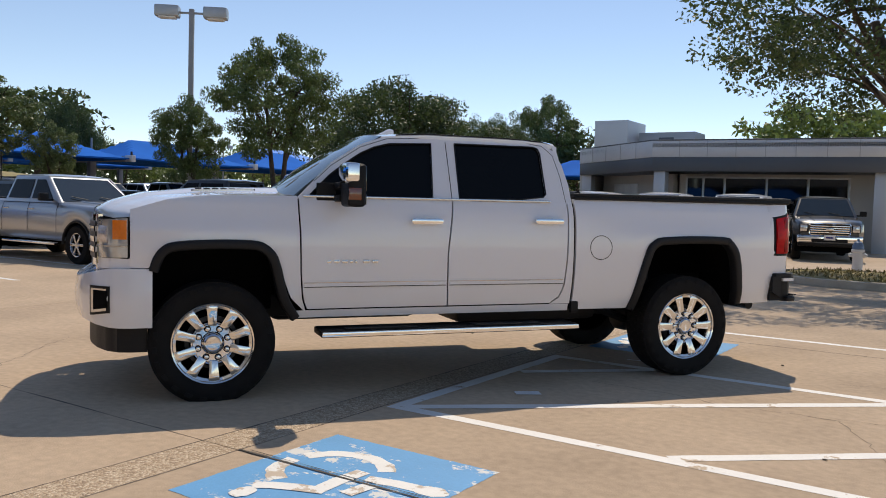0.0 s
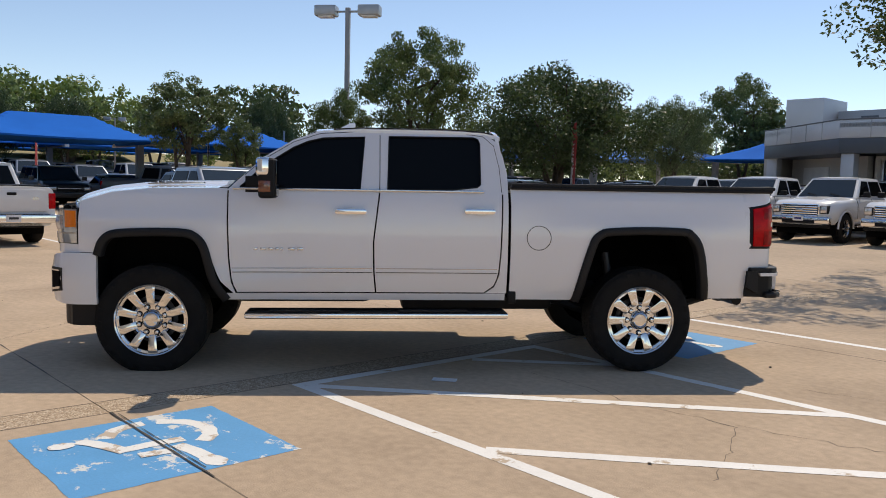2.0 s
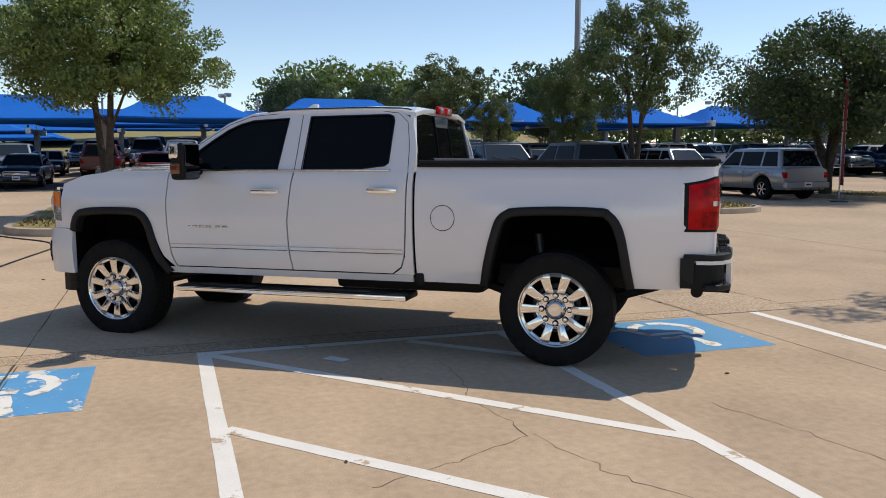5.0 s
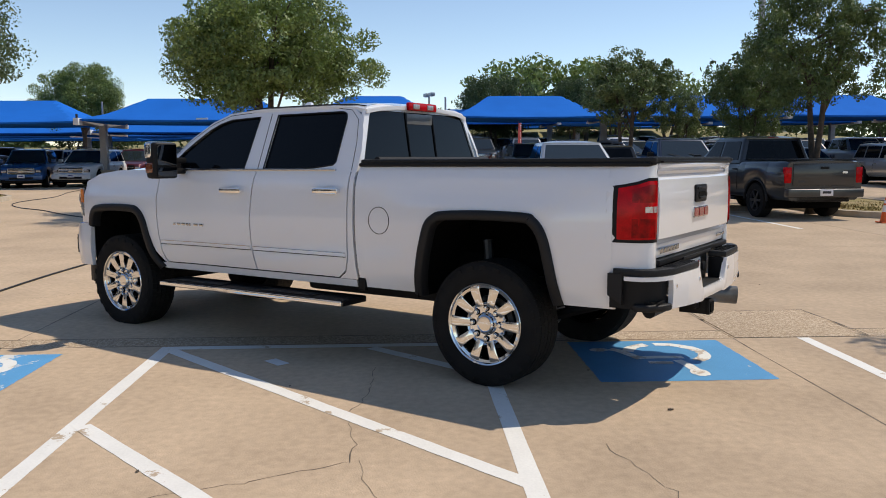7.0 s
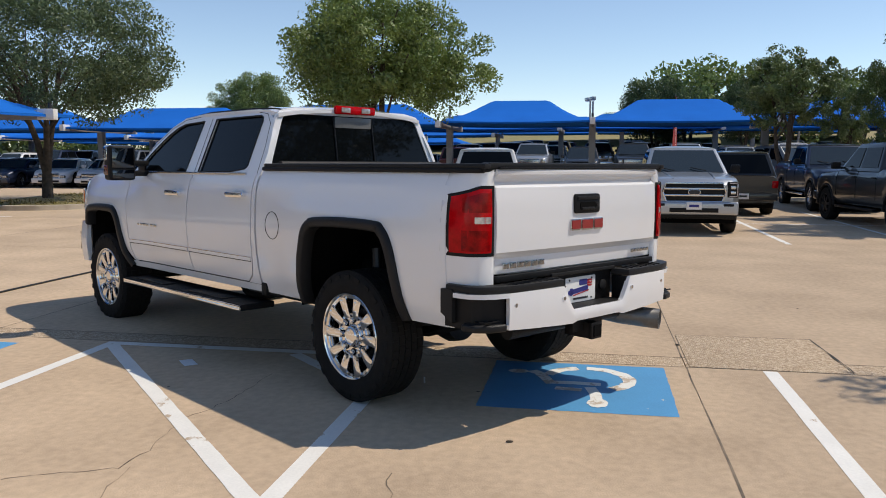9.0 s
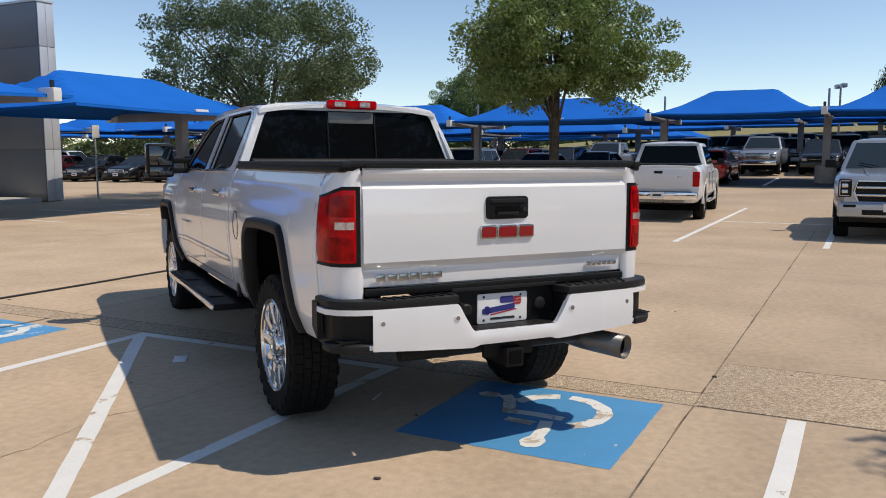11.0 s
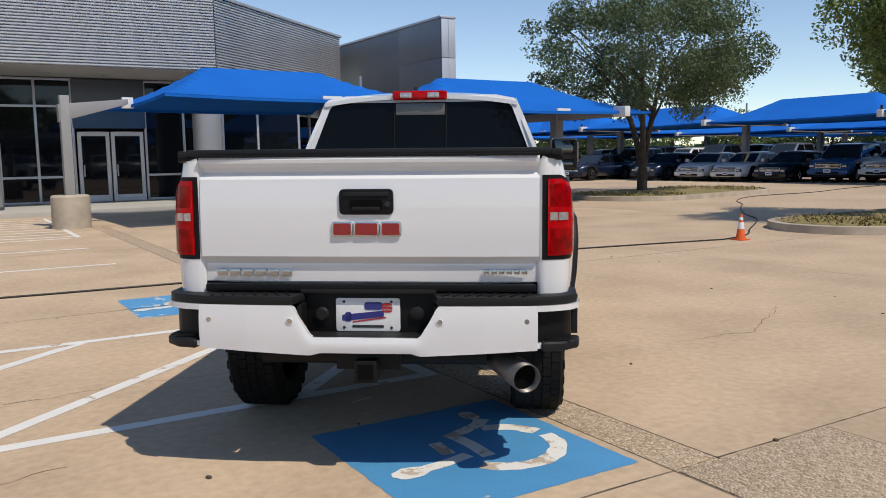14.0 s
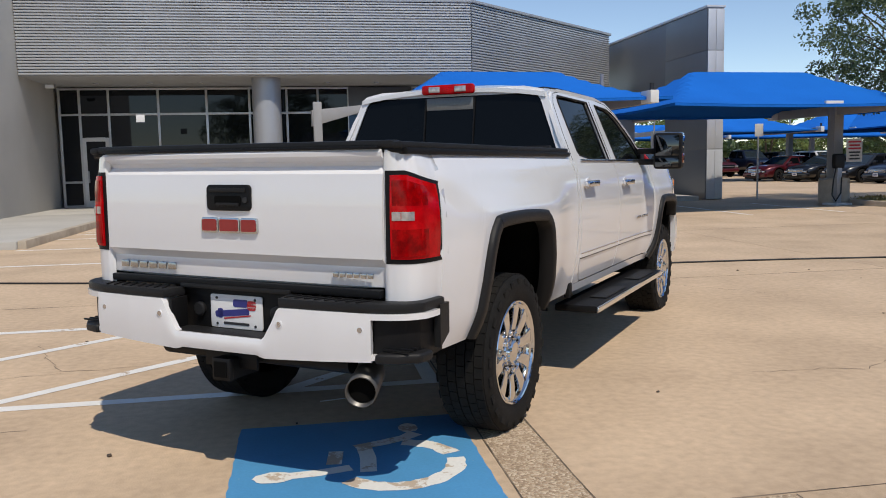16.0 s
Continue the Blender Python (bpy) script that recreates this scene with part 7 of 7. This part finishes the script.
# ---- trees ----
def tree_parts(seed, height, crown_z, rx, rz, leaves, leaf, mat, trunk_r, clumps=70, forks=2, openness=0.35, label="", clear=2.2):
    """An oak-like tree: forked trunk, limbs, and a crown of small leaves gathered in clumps."""
    rnd = random.Random(seed)
    e = tagged(empty("tree"), label, "tree", "parking lot trees")
    bm = bmesh.new()
    tips = []
    lean = [(rnd.uniform(-0.2, 0.2), rnd.uniform(-0.2, 0.2)) for _ in range(forks)]
    split = clear * 0.45
    tube([(0, 0, -0.1), (0.02, 0.0, 0.15), (0.03, 0.02, split)], [trunk_r * 1.5, trunk_r * 1.05, trunk_r * 0.92], 10, bm)
    for f in range(forks):
        a = 2 * math.pi * (f + rnd.uniform(-0.15, 0.15)) / forks
        d = Vector((math.cos(a), math.sin(a), 0))
        p0 = Vector((0.03, 0.02, split - 0.1))
        p1 = p0 + d * 0.28 + Vector((0, 0, clear * 0.55))
        p2 = Vector((d.x * rx * 0.25, d.y * rx * 0.25, crown_z))
        tube([p0, p1, p2], [trunk_r * 0.72, trunk_r * 0.58, trunk_r * 0.34], 8, bm)
        for k in range(5):
            b = rnd.uniform(0, 6.28)
            q = p1.lerp(p2, rnd.uniform(0.1, 1.0))
            end = Vector((math.cos(b) * rx * rnd.uniform(0.5, 0.85), math.sin(b) * rx * rnd.uniform(0.5, 0.85), crown_z + rz * rnd.uniform(-0.3, 0.7)))
            m = q.lerp(end, 0.5) + Vector((0, 0, 0.25))
            tube([q, m, end], [trunk_r * 0.30, trunk_r * 0.18, 0.02], 6, bm)
            tips += [m, end]
    part("trunk", bm, bark, e, "grey-brown bark", angle=60)
    centres = []
    for k in range(clumps):
        th, ph = rnd.uniform(0, 6.28), math.acos(rnd.uniform(-0.92, 1))
        s = rnd.uniform(0.55, 1.0)
        wob = 1 + 0.18 * math.sin(3 * th + seed) + 0.12 * math.sin(5 * th + 2 * seed)
        centres.append((Vector((rx * s * wob * math.sin(ph) * math.cos(th), rx * s * wob * math.sin(ph) * math.sin(th), crown_z + rz * s * math.cos(ph))), rnd.uniform(0.5, 1.0)))
    for t in tips[::2]:
        centres.append((t, rnd.uniform(0.45, 0.8)))
    base = rx * openness
    rs = np.random.RandomState(seed)
    per = leaves // len(centres)
    verts, faces = [], []
    for c, sz in centres:
        g = rs.normal(0, 1, (per, 3))
        g /= np.linalg.norm(g, axis=1)[:, None]
        rad = base * sz * rs.uniform(0.35, 1.05, (per, 1)) ** 0.6
        pts = np.array(c)[None, :] + g * rad * np.array([1, 1, 0.72])
        u = rs.normal(0, 1, (per, 3))
        u /= np.linalg.norm(u, axis=1)[:, None]
        v = np.cross(u, g + 0.4 * rs.normal(0, 1, (per, 3)))
        v /= np.maximum(1e-6, np.linalg.norm(v, axis=1))[:, None]
        ln = leaf * rs.uniform(0.7, 1.35, (per, 1))
        quad = np.stack([pts - u * ln, pts + v * ln * 0.5, pts + u * ln, pts - v * ln * 0.5], 1).reshape(-1, 3)
        k0 = len(verts)
        verts += quad.tolist()
        faces += [(k0 + 4 * i, k0 + 4 * i + 1, k0 + 4 * i + 2, k0 + 4 * i + 3) for i in range(per)]
    me = bpy.data.meshes.new("crown")
    me.from_pydata(verts, [], faces)
    me.materials.append(mat)
    cr = new("crown", me)
    cr.parent = e
    cr["label"] = "small dense leaves with gaps"
    return e


def put_tree(e, x, y, turn=0, s=1.0, sz=None):
    e.matrix_basis = pose(x, y, gz(x, y), 0, 0, turn) @ Matrix.Diagonal((s, s, sz or s, 1))
    return e


def more_tree(e, x, y, turn, s, sz=None, label=""):
    c = copy_car(e, pose(x, y, gz(x, y), 0, 0, turn))
    c.scale = (s, s, sz or s)
    if label:
        c["label"] = label
    return c


oak = put_tree(tree_parts(3, 6.4, 4.55, 2.75, 1.85, 64000, 0.052, leaf_a, 0.17, 200, 2, 0.25, "round-crowned green oak with forked trunk on an island", 2.1), -18.3, 2.85, 20, 0.89, 0.91)
thin = put_tree(tree_parts(7, 8.2, 5.4, 4.9, 2.75, 58000, 0.06, leaf_c, 0.20, 230, 3, 0.18, "open-crowned grey-green tree by the car rows", 2.4), -21.5, -9.3, 60, 0.88)
slim = put_tree(tree_parts(11, 7.0, 4.85, 2.4, 2.05, 34000, 0.052, leaf_d, 0.17, 150, 2, 0.22, "slim green tree beside the lamp post", 2.6), -16.5, 16.45, 10, 0.68, 0.86)
vase = put_tree(tree_parts(53, 6.0, 4.3, 1.85, 1.75, 17000, 0.06, leaf_e, 0.13, 95, 3, 0.24, "open-crowned olive green tree behind the canopies", 2.0), -30.4, 15.6, 120, 0.98, 0.93)
dark = put_tree(tree_parts(17, 7.4, 4.45, 4.0, 2.3, 48000, 0.075, leaf_b, 0.24, 170, 3, 0.28, "broad dark evergreen oak on an island", 2.0), -19.9, 26.3, 0, 0.9)
live = put_tree(tree_parts(29, 8.0, 5.6, 4.7, 2.3, 44000, 0.052, leaf_b, 0.26, 220, 3, 0.15, "spreading live oak overhanging the lane", 3.0), -1.1, 19.4, 155, 1.09, 1.0)
low = tree_parts(41, 5.5, 4.0, 3.2, 2.0, 3200, 0.16, leaf_a, 0.18, 60, 2, 0.30, "distant green tree on the skyline", 1.8)
low_dark = tree_parts(43, 5.5, 3.8, 3.4, 2.1, 3200, 0.16, leaf_b, 0.18, 60, 2, 0.30, "distant dark green tree on the skyline", 1.8)
more_tree(slim, -19.9, 16.2, 80, 0.46, 0.64, "small green tree beside the lamp post")
more_tree(vase, -29.0, 17.4, 40, 0.5, 0.66, "small olive green tree behind the canopies")
more_tree(dark, -40.5, 25.1, 40, 0.40, 0.88, "dark green tree far behind the canopies")
more_tree(dark, -49.2, 12.2, 140, 0.57, 0.86, "dark green tree far behind the canopies")
more_tree(dark, -54.5, 18.3, 250, 0.48, 0.88, "dark green tree far behind the canopies")
more_tree(oak, -42.3, -10.8, 200, 0.76, 0.98, "green tree between the canopy rows")
more_tree(thin, -21.8, 37.4, 90, 0.44, 0.74, "grey-green tree behind the pickups")
more_tree(slim, -25.5, 51.2, 30, 1.0, 1.3, "tall green tree behind the canopies")
more_tree(oak, -30.5, 51.2, 130, 0.95, 1.06, "green tree behind the canopies")
more_tree(oak, -19.0, 50.6, 70, 0.8, 0.85, "green tree behind the canopies")
put_tree(low, -66, 24, 30, 1.0)
for x, y, k, src in ((-10.3, 56.5, 1.35, low), (-5.2, 54.0, 1.3, low), (-0.7, 52.3, 1.3, low_dark), (3.4, 51.4, 1.4, low), (-24.2, 53.5, 1.15, low_dark)):
    more_tree(src, x, y, 40 * x, k, k, "green tree behind the service building")
put_tree(low_dark, -72, 14, 10, 1.0)
for x in (-22, -29, -37, -46):
    more_tree(low, x, -64.0 - 0.1 * x, 7 * x, 1.1, 0.95, "distant green tree on the skyline")
for x, y, k, src in ((-62.0, 21.0, 1.3, low), (-63.0, 36.5, 1.5, low_dark), (-65.0, 28.5, 1.15, low), (-62.0, 15.5, 1.3, low)):
    more_tree(src, x, y, 9 * y, k, k, "distant green tree behind the canopies")
far = random.Random(5)
for i in range(34):
    a = radians(96 + i * 4.1 + far.uniform(-1.6, 1.6))
    d = far.uniform(76, 98)
    x, y = d * math.cos(a), d * math.sin(a) + 6
    if x > -20 and 0 < y < 55 or -3 < y < 11:
        continue
    src = low if far.random() < 0.6 else low_dark
    s = far.uniform(0.75, 1.1)
    more_tree(src, x, y, far.uniform(0, 360), s, s * far.uniform(0.75, 1.0), "distant green tree on the skyline")

# a belt of far woods behind the northern canopies
rs = np.random.RandomState(77)
n = 26000
az = np.radians(rs.uniform(96, 256, n))
dist = rs.uniform(112, 122, n)
top = np.where(az < 2.75, 5.6, 2.2) + 1.0 * np.sin(az * 37) + 0.7 * np.sin(az * 83 + 1)
ctr = np.stack([dist * np.cos(az), dist * np.sin(az) + 6, 0.9 + top * rs.uniform(0, 1, n) ** 0.8], 1)
u = rs.normal(0, 1, (n, 3))
u /= np.linalg.norm(u, axis=1)[:, None]
v = np.cross(u, rs.normal(0, 1, (n, 3)))
v /= np.linalg.norm(v, axis=1)[:, None]
ln = rs.uniform(0.35, 0.7, (n, 1))
quad = np.stack([ctr - u * ln, ctr + v * ln * 0.6, ctr + u * ln, ctr - v * ln * 0.6], 1).reshape(-1, 3)
me = bpy.data.meshes.new("far_woods")
me.from_pydata(quad.tolist(), [], [(4 * i, 4 * i + 1, 4 * i + 2, 4 * i + 3) for i in range(n)])
me.materials.append(leaf_b)
tagged(new("far_woods", me), "low belt of far green woods", "woods", kind="stuff")

# ---- lamp posts, flags, cones and other small things ----
def lamp_post(x, y, h, turn, label="tall grey lamp post with two box lamps"):
    e = tagged(empty("street_lamp", pose(x, y, gz(x, y), 0, 0, turn)), label, "street lamp", "lamp posts")
    part("base", lathe([(0.32, 0), (0.32, 0.7), (0.28, 0.74)], 20), kerb_mat, e)
    part("pole", box(0.15, 0.15, h - 0.6, (0, 0, 0.6 + (h - 0.6) / 2), 0.02), steel, e)
    for s in (1, -1):
        a = part("arm", box(0.5, 0.06, 0.06, (s * 0.3, 0, h - 0.12), 0.01), steel, e)
        ln = part("lamp", box(0.72, 0.46, 0.34, (s * 0.72, 0, h - 0.10), 0.06), galvanised, e, "grey box lamp")
        part("lens", box(0.5, 0.34, 0.06, (s * 0.72, 0, h - 0.28), 0.02), plate_white, ln)
    return e


pole = lamp_post(-20.6, 16.8, 7.15, 40)
for x, y, t in ((-54.5, 8.2, 20), (-56.0, 22.0, 60), (-62, -18, 10), (-50, 44, 50)):
    c = copy_thing(pole, pose(x, y, gz(x, y), 0, 0, t))
    c.scale = (0.68, 0.68, 0.68)
    c["label"] = "distant grey lamp post with two box lamps"


def banner(x, y, turn, cloth, word, h=4.3):
    """A feather banner on a bent pole with upright lettering."""
    e = tagged(empty("feather_banner", pose(x, y, gz(x, y), 0, 0, turn)), "red feather banner with white vertical lettering" if cloth is flag_red else "dark feather banner with white vertical lettering", "banner", "feather banners")
    part("base", box(0.5, 0.5, 0.04, (0, 0, 0.02), 0.01), dark_metal, e)
    part("pole", tube([(0, 0, 0), (0, 0, 2.6), (0.03, 0, 3.6), (0.14, 0, h - 0.2), (0.42, 0, h)], [0.025, 0.02, 0.016, 0.012, 0.01], 8), galvanised, e)

    def sheet(u, v):
        z = 0.55 + (h - 0.6) * v
        x0 = lerp_table([(0, 0.02), (3.6, 0.05), (h - 0.2, 0.16), (h, 0.42)], z)
        w = 0.62 * (1 - 0.25 * v) * min(1.0, (1 - v) * 7 + 0.12)
        return Vector((x0 + w * u, 0.03 * math.sin(5 * v + 3 * u), z))
    part("cloth", grid(sheet, 6, 24, thick=lambda u, v: sheet(u, v) + Vector((0, 0.006, 0))), cloth, e)
    n = len(word)
    for i, ch in enumerate(word):
        z = h - 0.75 - i * 0.36
        for yy, fl in ((-0.045, 1), (0.05, -1)):
            m = Matrix.Translation((0.32, yy, z)) @ (pose(0, 0, 0, 90, 0, 0) if fl > 0 else pose(0, 0, 0, 90, 0, 180))
            letters(ch, 0.40, 0.003, m, banner_white, e, "letter")
    return e


banner(-17.8, 24.9, -35, flag_red, "CERTIFIED", 3.9)
banner(-38.5, 20.5, -20, flag_dark, "CERTIFIED", 4.4)
banner(-39.5, 12.5, -20, flag_red, "CERTIFIED", 4.3)


def cone(x, y, label):
    e = tagged(empty("traffic_cone", pose(x, y, gz(x, y))), label, "traffic cone", "traffic cones")
    part("base", box(0.36, 0.36, 0.035, (0, 0, 0.018), 0.012), cone_orange, e)
    part("body", lathe([(0.135, 0.03), (0.128, 0.06), (0.03, 0.70), (0.026, 0.71), (0.0, 0.71)], 24, caps=False), cone_orange, e)
    part("collar", lathe([(0.092, 0.305), (0.066, 0.49)], 24, pose(0, 0, 0) @ Matrix.Diagonal((1.04, 1.04, 1, 1)), caps=False), cone_white, e, "white reflective collar")
    part("collar", lathe([(0.056, 0.545), (0.042, 0.63)], 24, Matrix.Diagonal((1.05, 1.05, 1, 1)), caps=False), cone_white, e, "white reflective collar")
    return e


cone(-11.95, 2.62, "small orange traffic cone with white collars beside the hose").scale = (0.62, 0.62, 0.62)
cone(-13.9, 16.8, "orange traffic cone beside the kerb").scale = (0.8, 0.8, 0.78)
pc = cone(4.3, -6.9, "small orange traffic cone on the pavement")
pc.location.z, pc.scale = FLOOR, (0.62, 0.62, 0.62)

hy = tagged(empty("fire_hydrant", pose(-2.62, 22.6, gz(-2.62, 22.6))), "grey fire hydrant with blue cap on a concrete pad", "fire hydrant")
part("flange", lathe([(0.19, 0), (0.19, 0.05)], 20), hydrant_mat, hy)
part("barrel", lathe([(0.12, 0.05), (0.12, 0.50), (0.15, 0.52), (0.15, 0.58), (0.12, 0.60)], 24), hydrant_mat, hy)
part("bonnet", lathe([(0.135, 0.60), (0.13, 0.68), (0.09, 0.76), (0.03, 0.79), (0.03, 0.84), (0.0, 0.84)], 24, caps=False), hydrant_blue, hy, "blue cap")
for a in (0, 90, 180):
    part("outlet", lathe([(0.055, 0), (0.055, 0.09), (0.035, 0.10), (0.035, 0.12)], 14, pose(0, 0, 0.44, 0, 90, a) @ pose(0, 0, 0.09)), hydrant_mat, hy)

# black hose across the lot
pts = [(6.5, -2.6), (3.0, 0.2), (0.3, 1.32), (-1.1, 1.53), (-2.9, 1.66), (-4.7, 1.74), (-5.8, 1.75), (-7.4, 1.80), (-9.0, 1.95), (-10.2, 2.15), (-11.4, 2.38), (-11.9, 2.42), (-12.75, 2.12), (-13.6, 1.5), (-14.5, 0.9), (-15.7, 0.02), (-16.6, -1.0), (-18.1, -2.35), (-19.6, -3.5), (-20.8, -4.66), (-22.4, -5.6), (-24.0, -5.95), (-26.5, -6.0), (-29.7, -6.8), (-32.6, -7.2)]
dense = []
for i in range(len(pts) - 1):
    p0, p1, p2, p3 = (Vector(pts[max(0, min(len(pts) - 1, i + k))]) for k in (-1, 0, 1, 2))
    for j in range(8):
        t = j / 8
        q = 0.5 * ((2 * p1) + (p2 - p0) * t + (2 * p0 - 5 * p1 + 4 * p2 - p3) * t * t + (3 * p1 - p0 - 3 * p2 + p3) * t ** 3)
        dense.append((q.x, q.y, gz(q.x, q.y) + 0.0125))
tagged(part("hose", tube(dense, 0.0125, 8), hose_mat, angle=60), "long black hose lying across the lot", "hose")

# charger and notices at the canopy posts
ch = tagged(empty("vehicle_charger", pose(-17.6, -9.0, 0.0, 0, 0, 10)), "grey electric vehicle charger with a looped cable", "charger")
part("foot", box(0.6, 0.5, 0.06, (0, 0, 0.03), 0.015), white_steel, ch)
part("column", box(0.18, 0.14, 1.1, (0, 0, 0.6), 0.03), galvanised, ch)
part("head", box(0.36, 0.18, 0.42, (0, 0, 1.25), 0.07, 3), grey_plastic, ch)
part("cable", tube([(0.12, 0.05, 1.1), (0.28, 0.12, 0.7), (0.34, 0.14, 0.3), (0.2, 0.14, 0.12), (0.02, 0.14, 0.35), (-0.02, 0.12, 0.8)], 0.02, 8), hose_mat, ch)
for x, y in ((-18.1, -9.2), (-10.5, -8.9)):
    sg = tagged(empty("notice_board", pose(x, y + 0.17, 1.55, 0, 0, 0)), "small white notice with red bars on a canopy post", "sign", "notices")
    part("panel", box(0.5, 0.02, 0.66, (0, 0.02, 0), 0.004), sign_mat, sg)
    for k, (z, w, m_) in enumerate(((0.24, 0.40, ink_red), (0.14, 0.34, ink_red), (0.05, 0.40, ink_red), (-0.06, 0.36, ink_dark), (-0.15, 0.30, ink_dark), (-0.24, 0.36, ink_dark))):
        part("text_bar", box(w, 0.006, 0.05, (0, 0.034, z), 0.001), m_, sg)
sp = tagged(empty("sign_post", pose(-17.6, -13.2, 0.0)), "thin steel sign post with a small plate", "sign post")
part("post", tube([(0, 0, 0), (0, 0, 2.5)], 0.03, 8), galvanised, sp)
part("plate", box(0.30, 0.02, 0.42, (0, 0.04, 2.3), 0.004), sign_mat, sp)
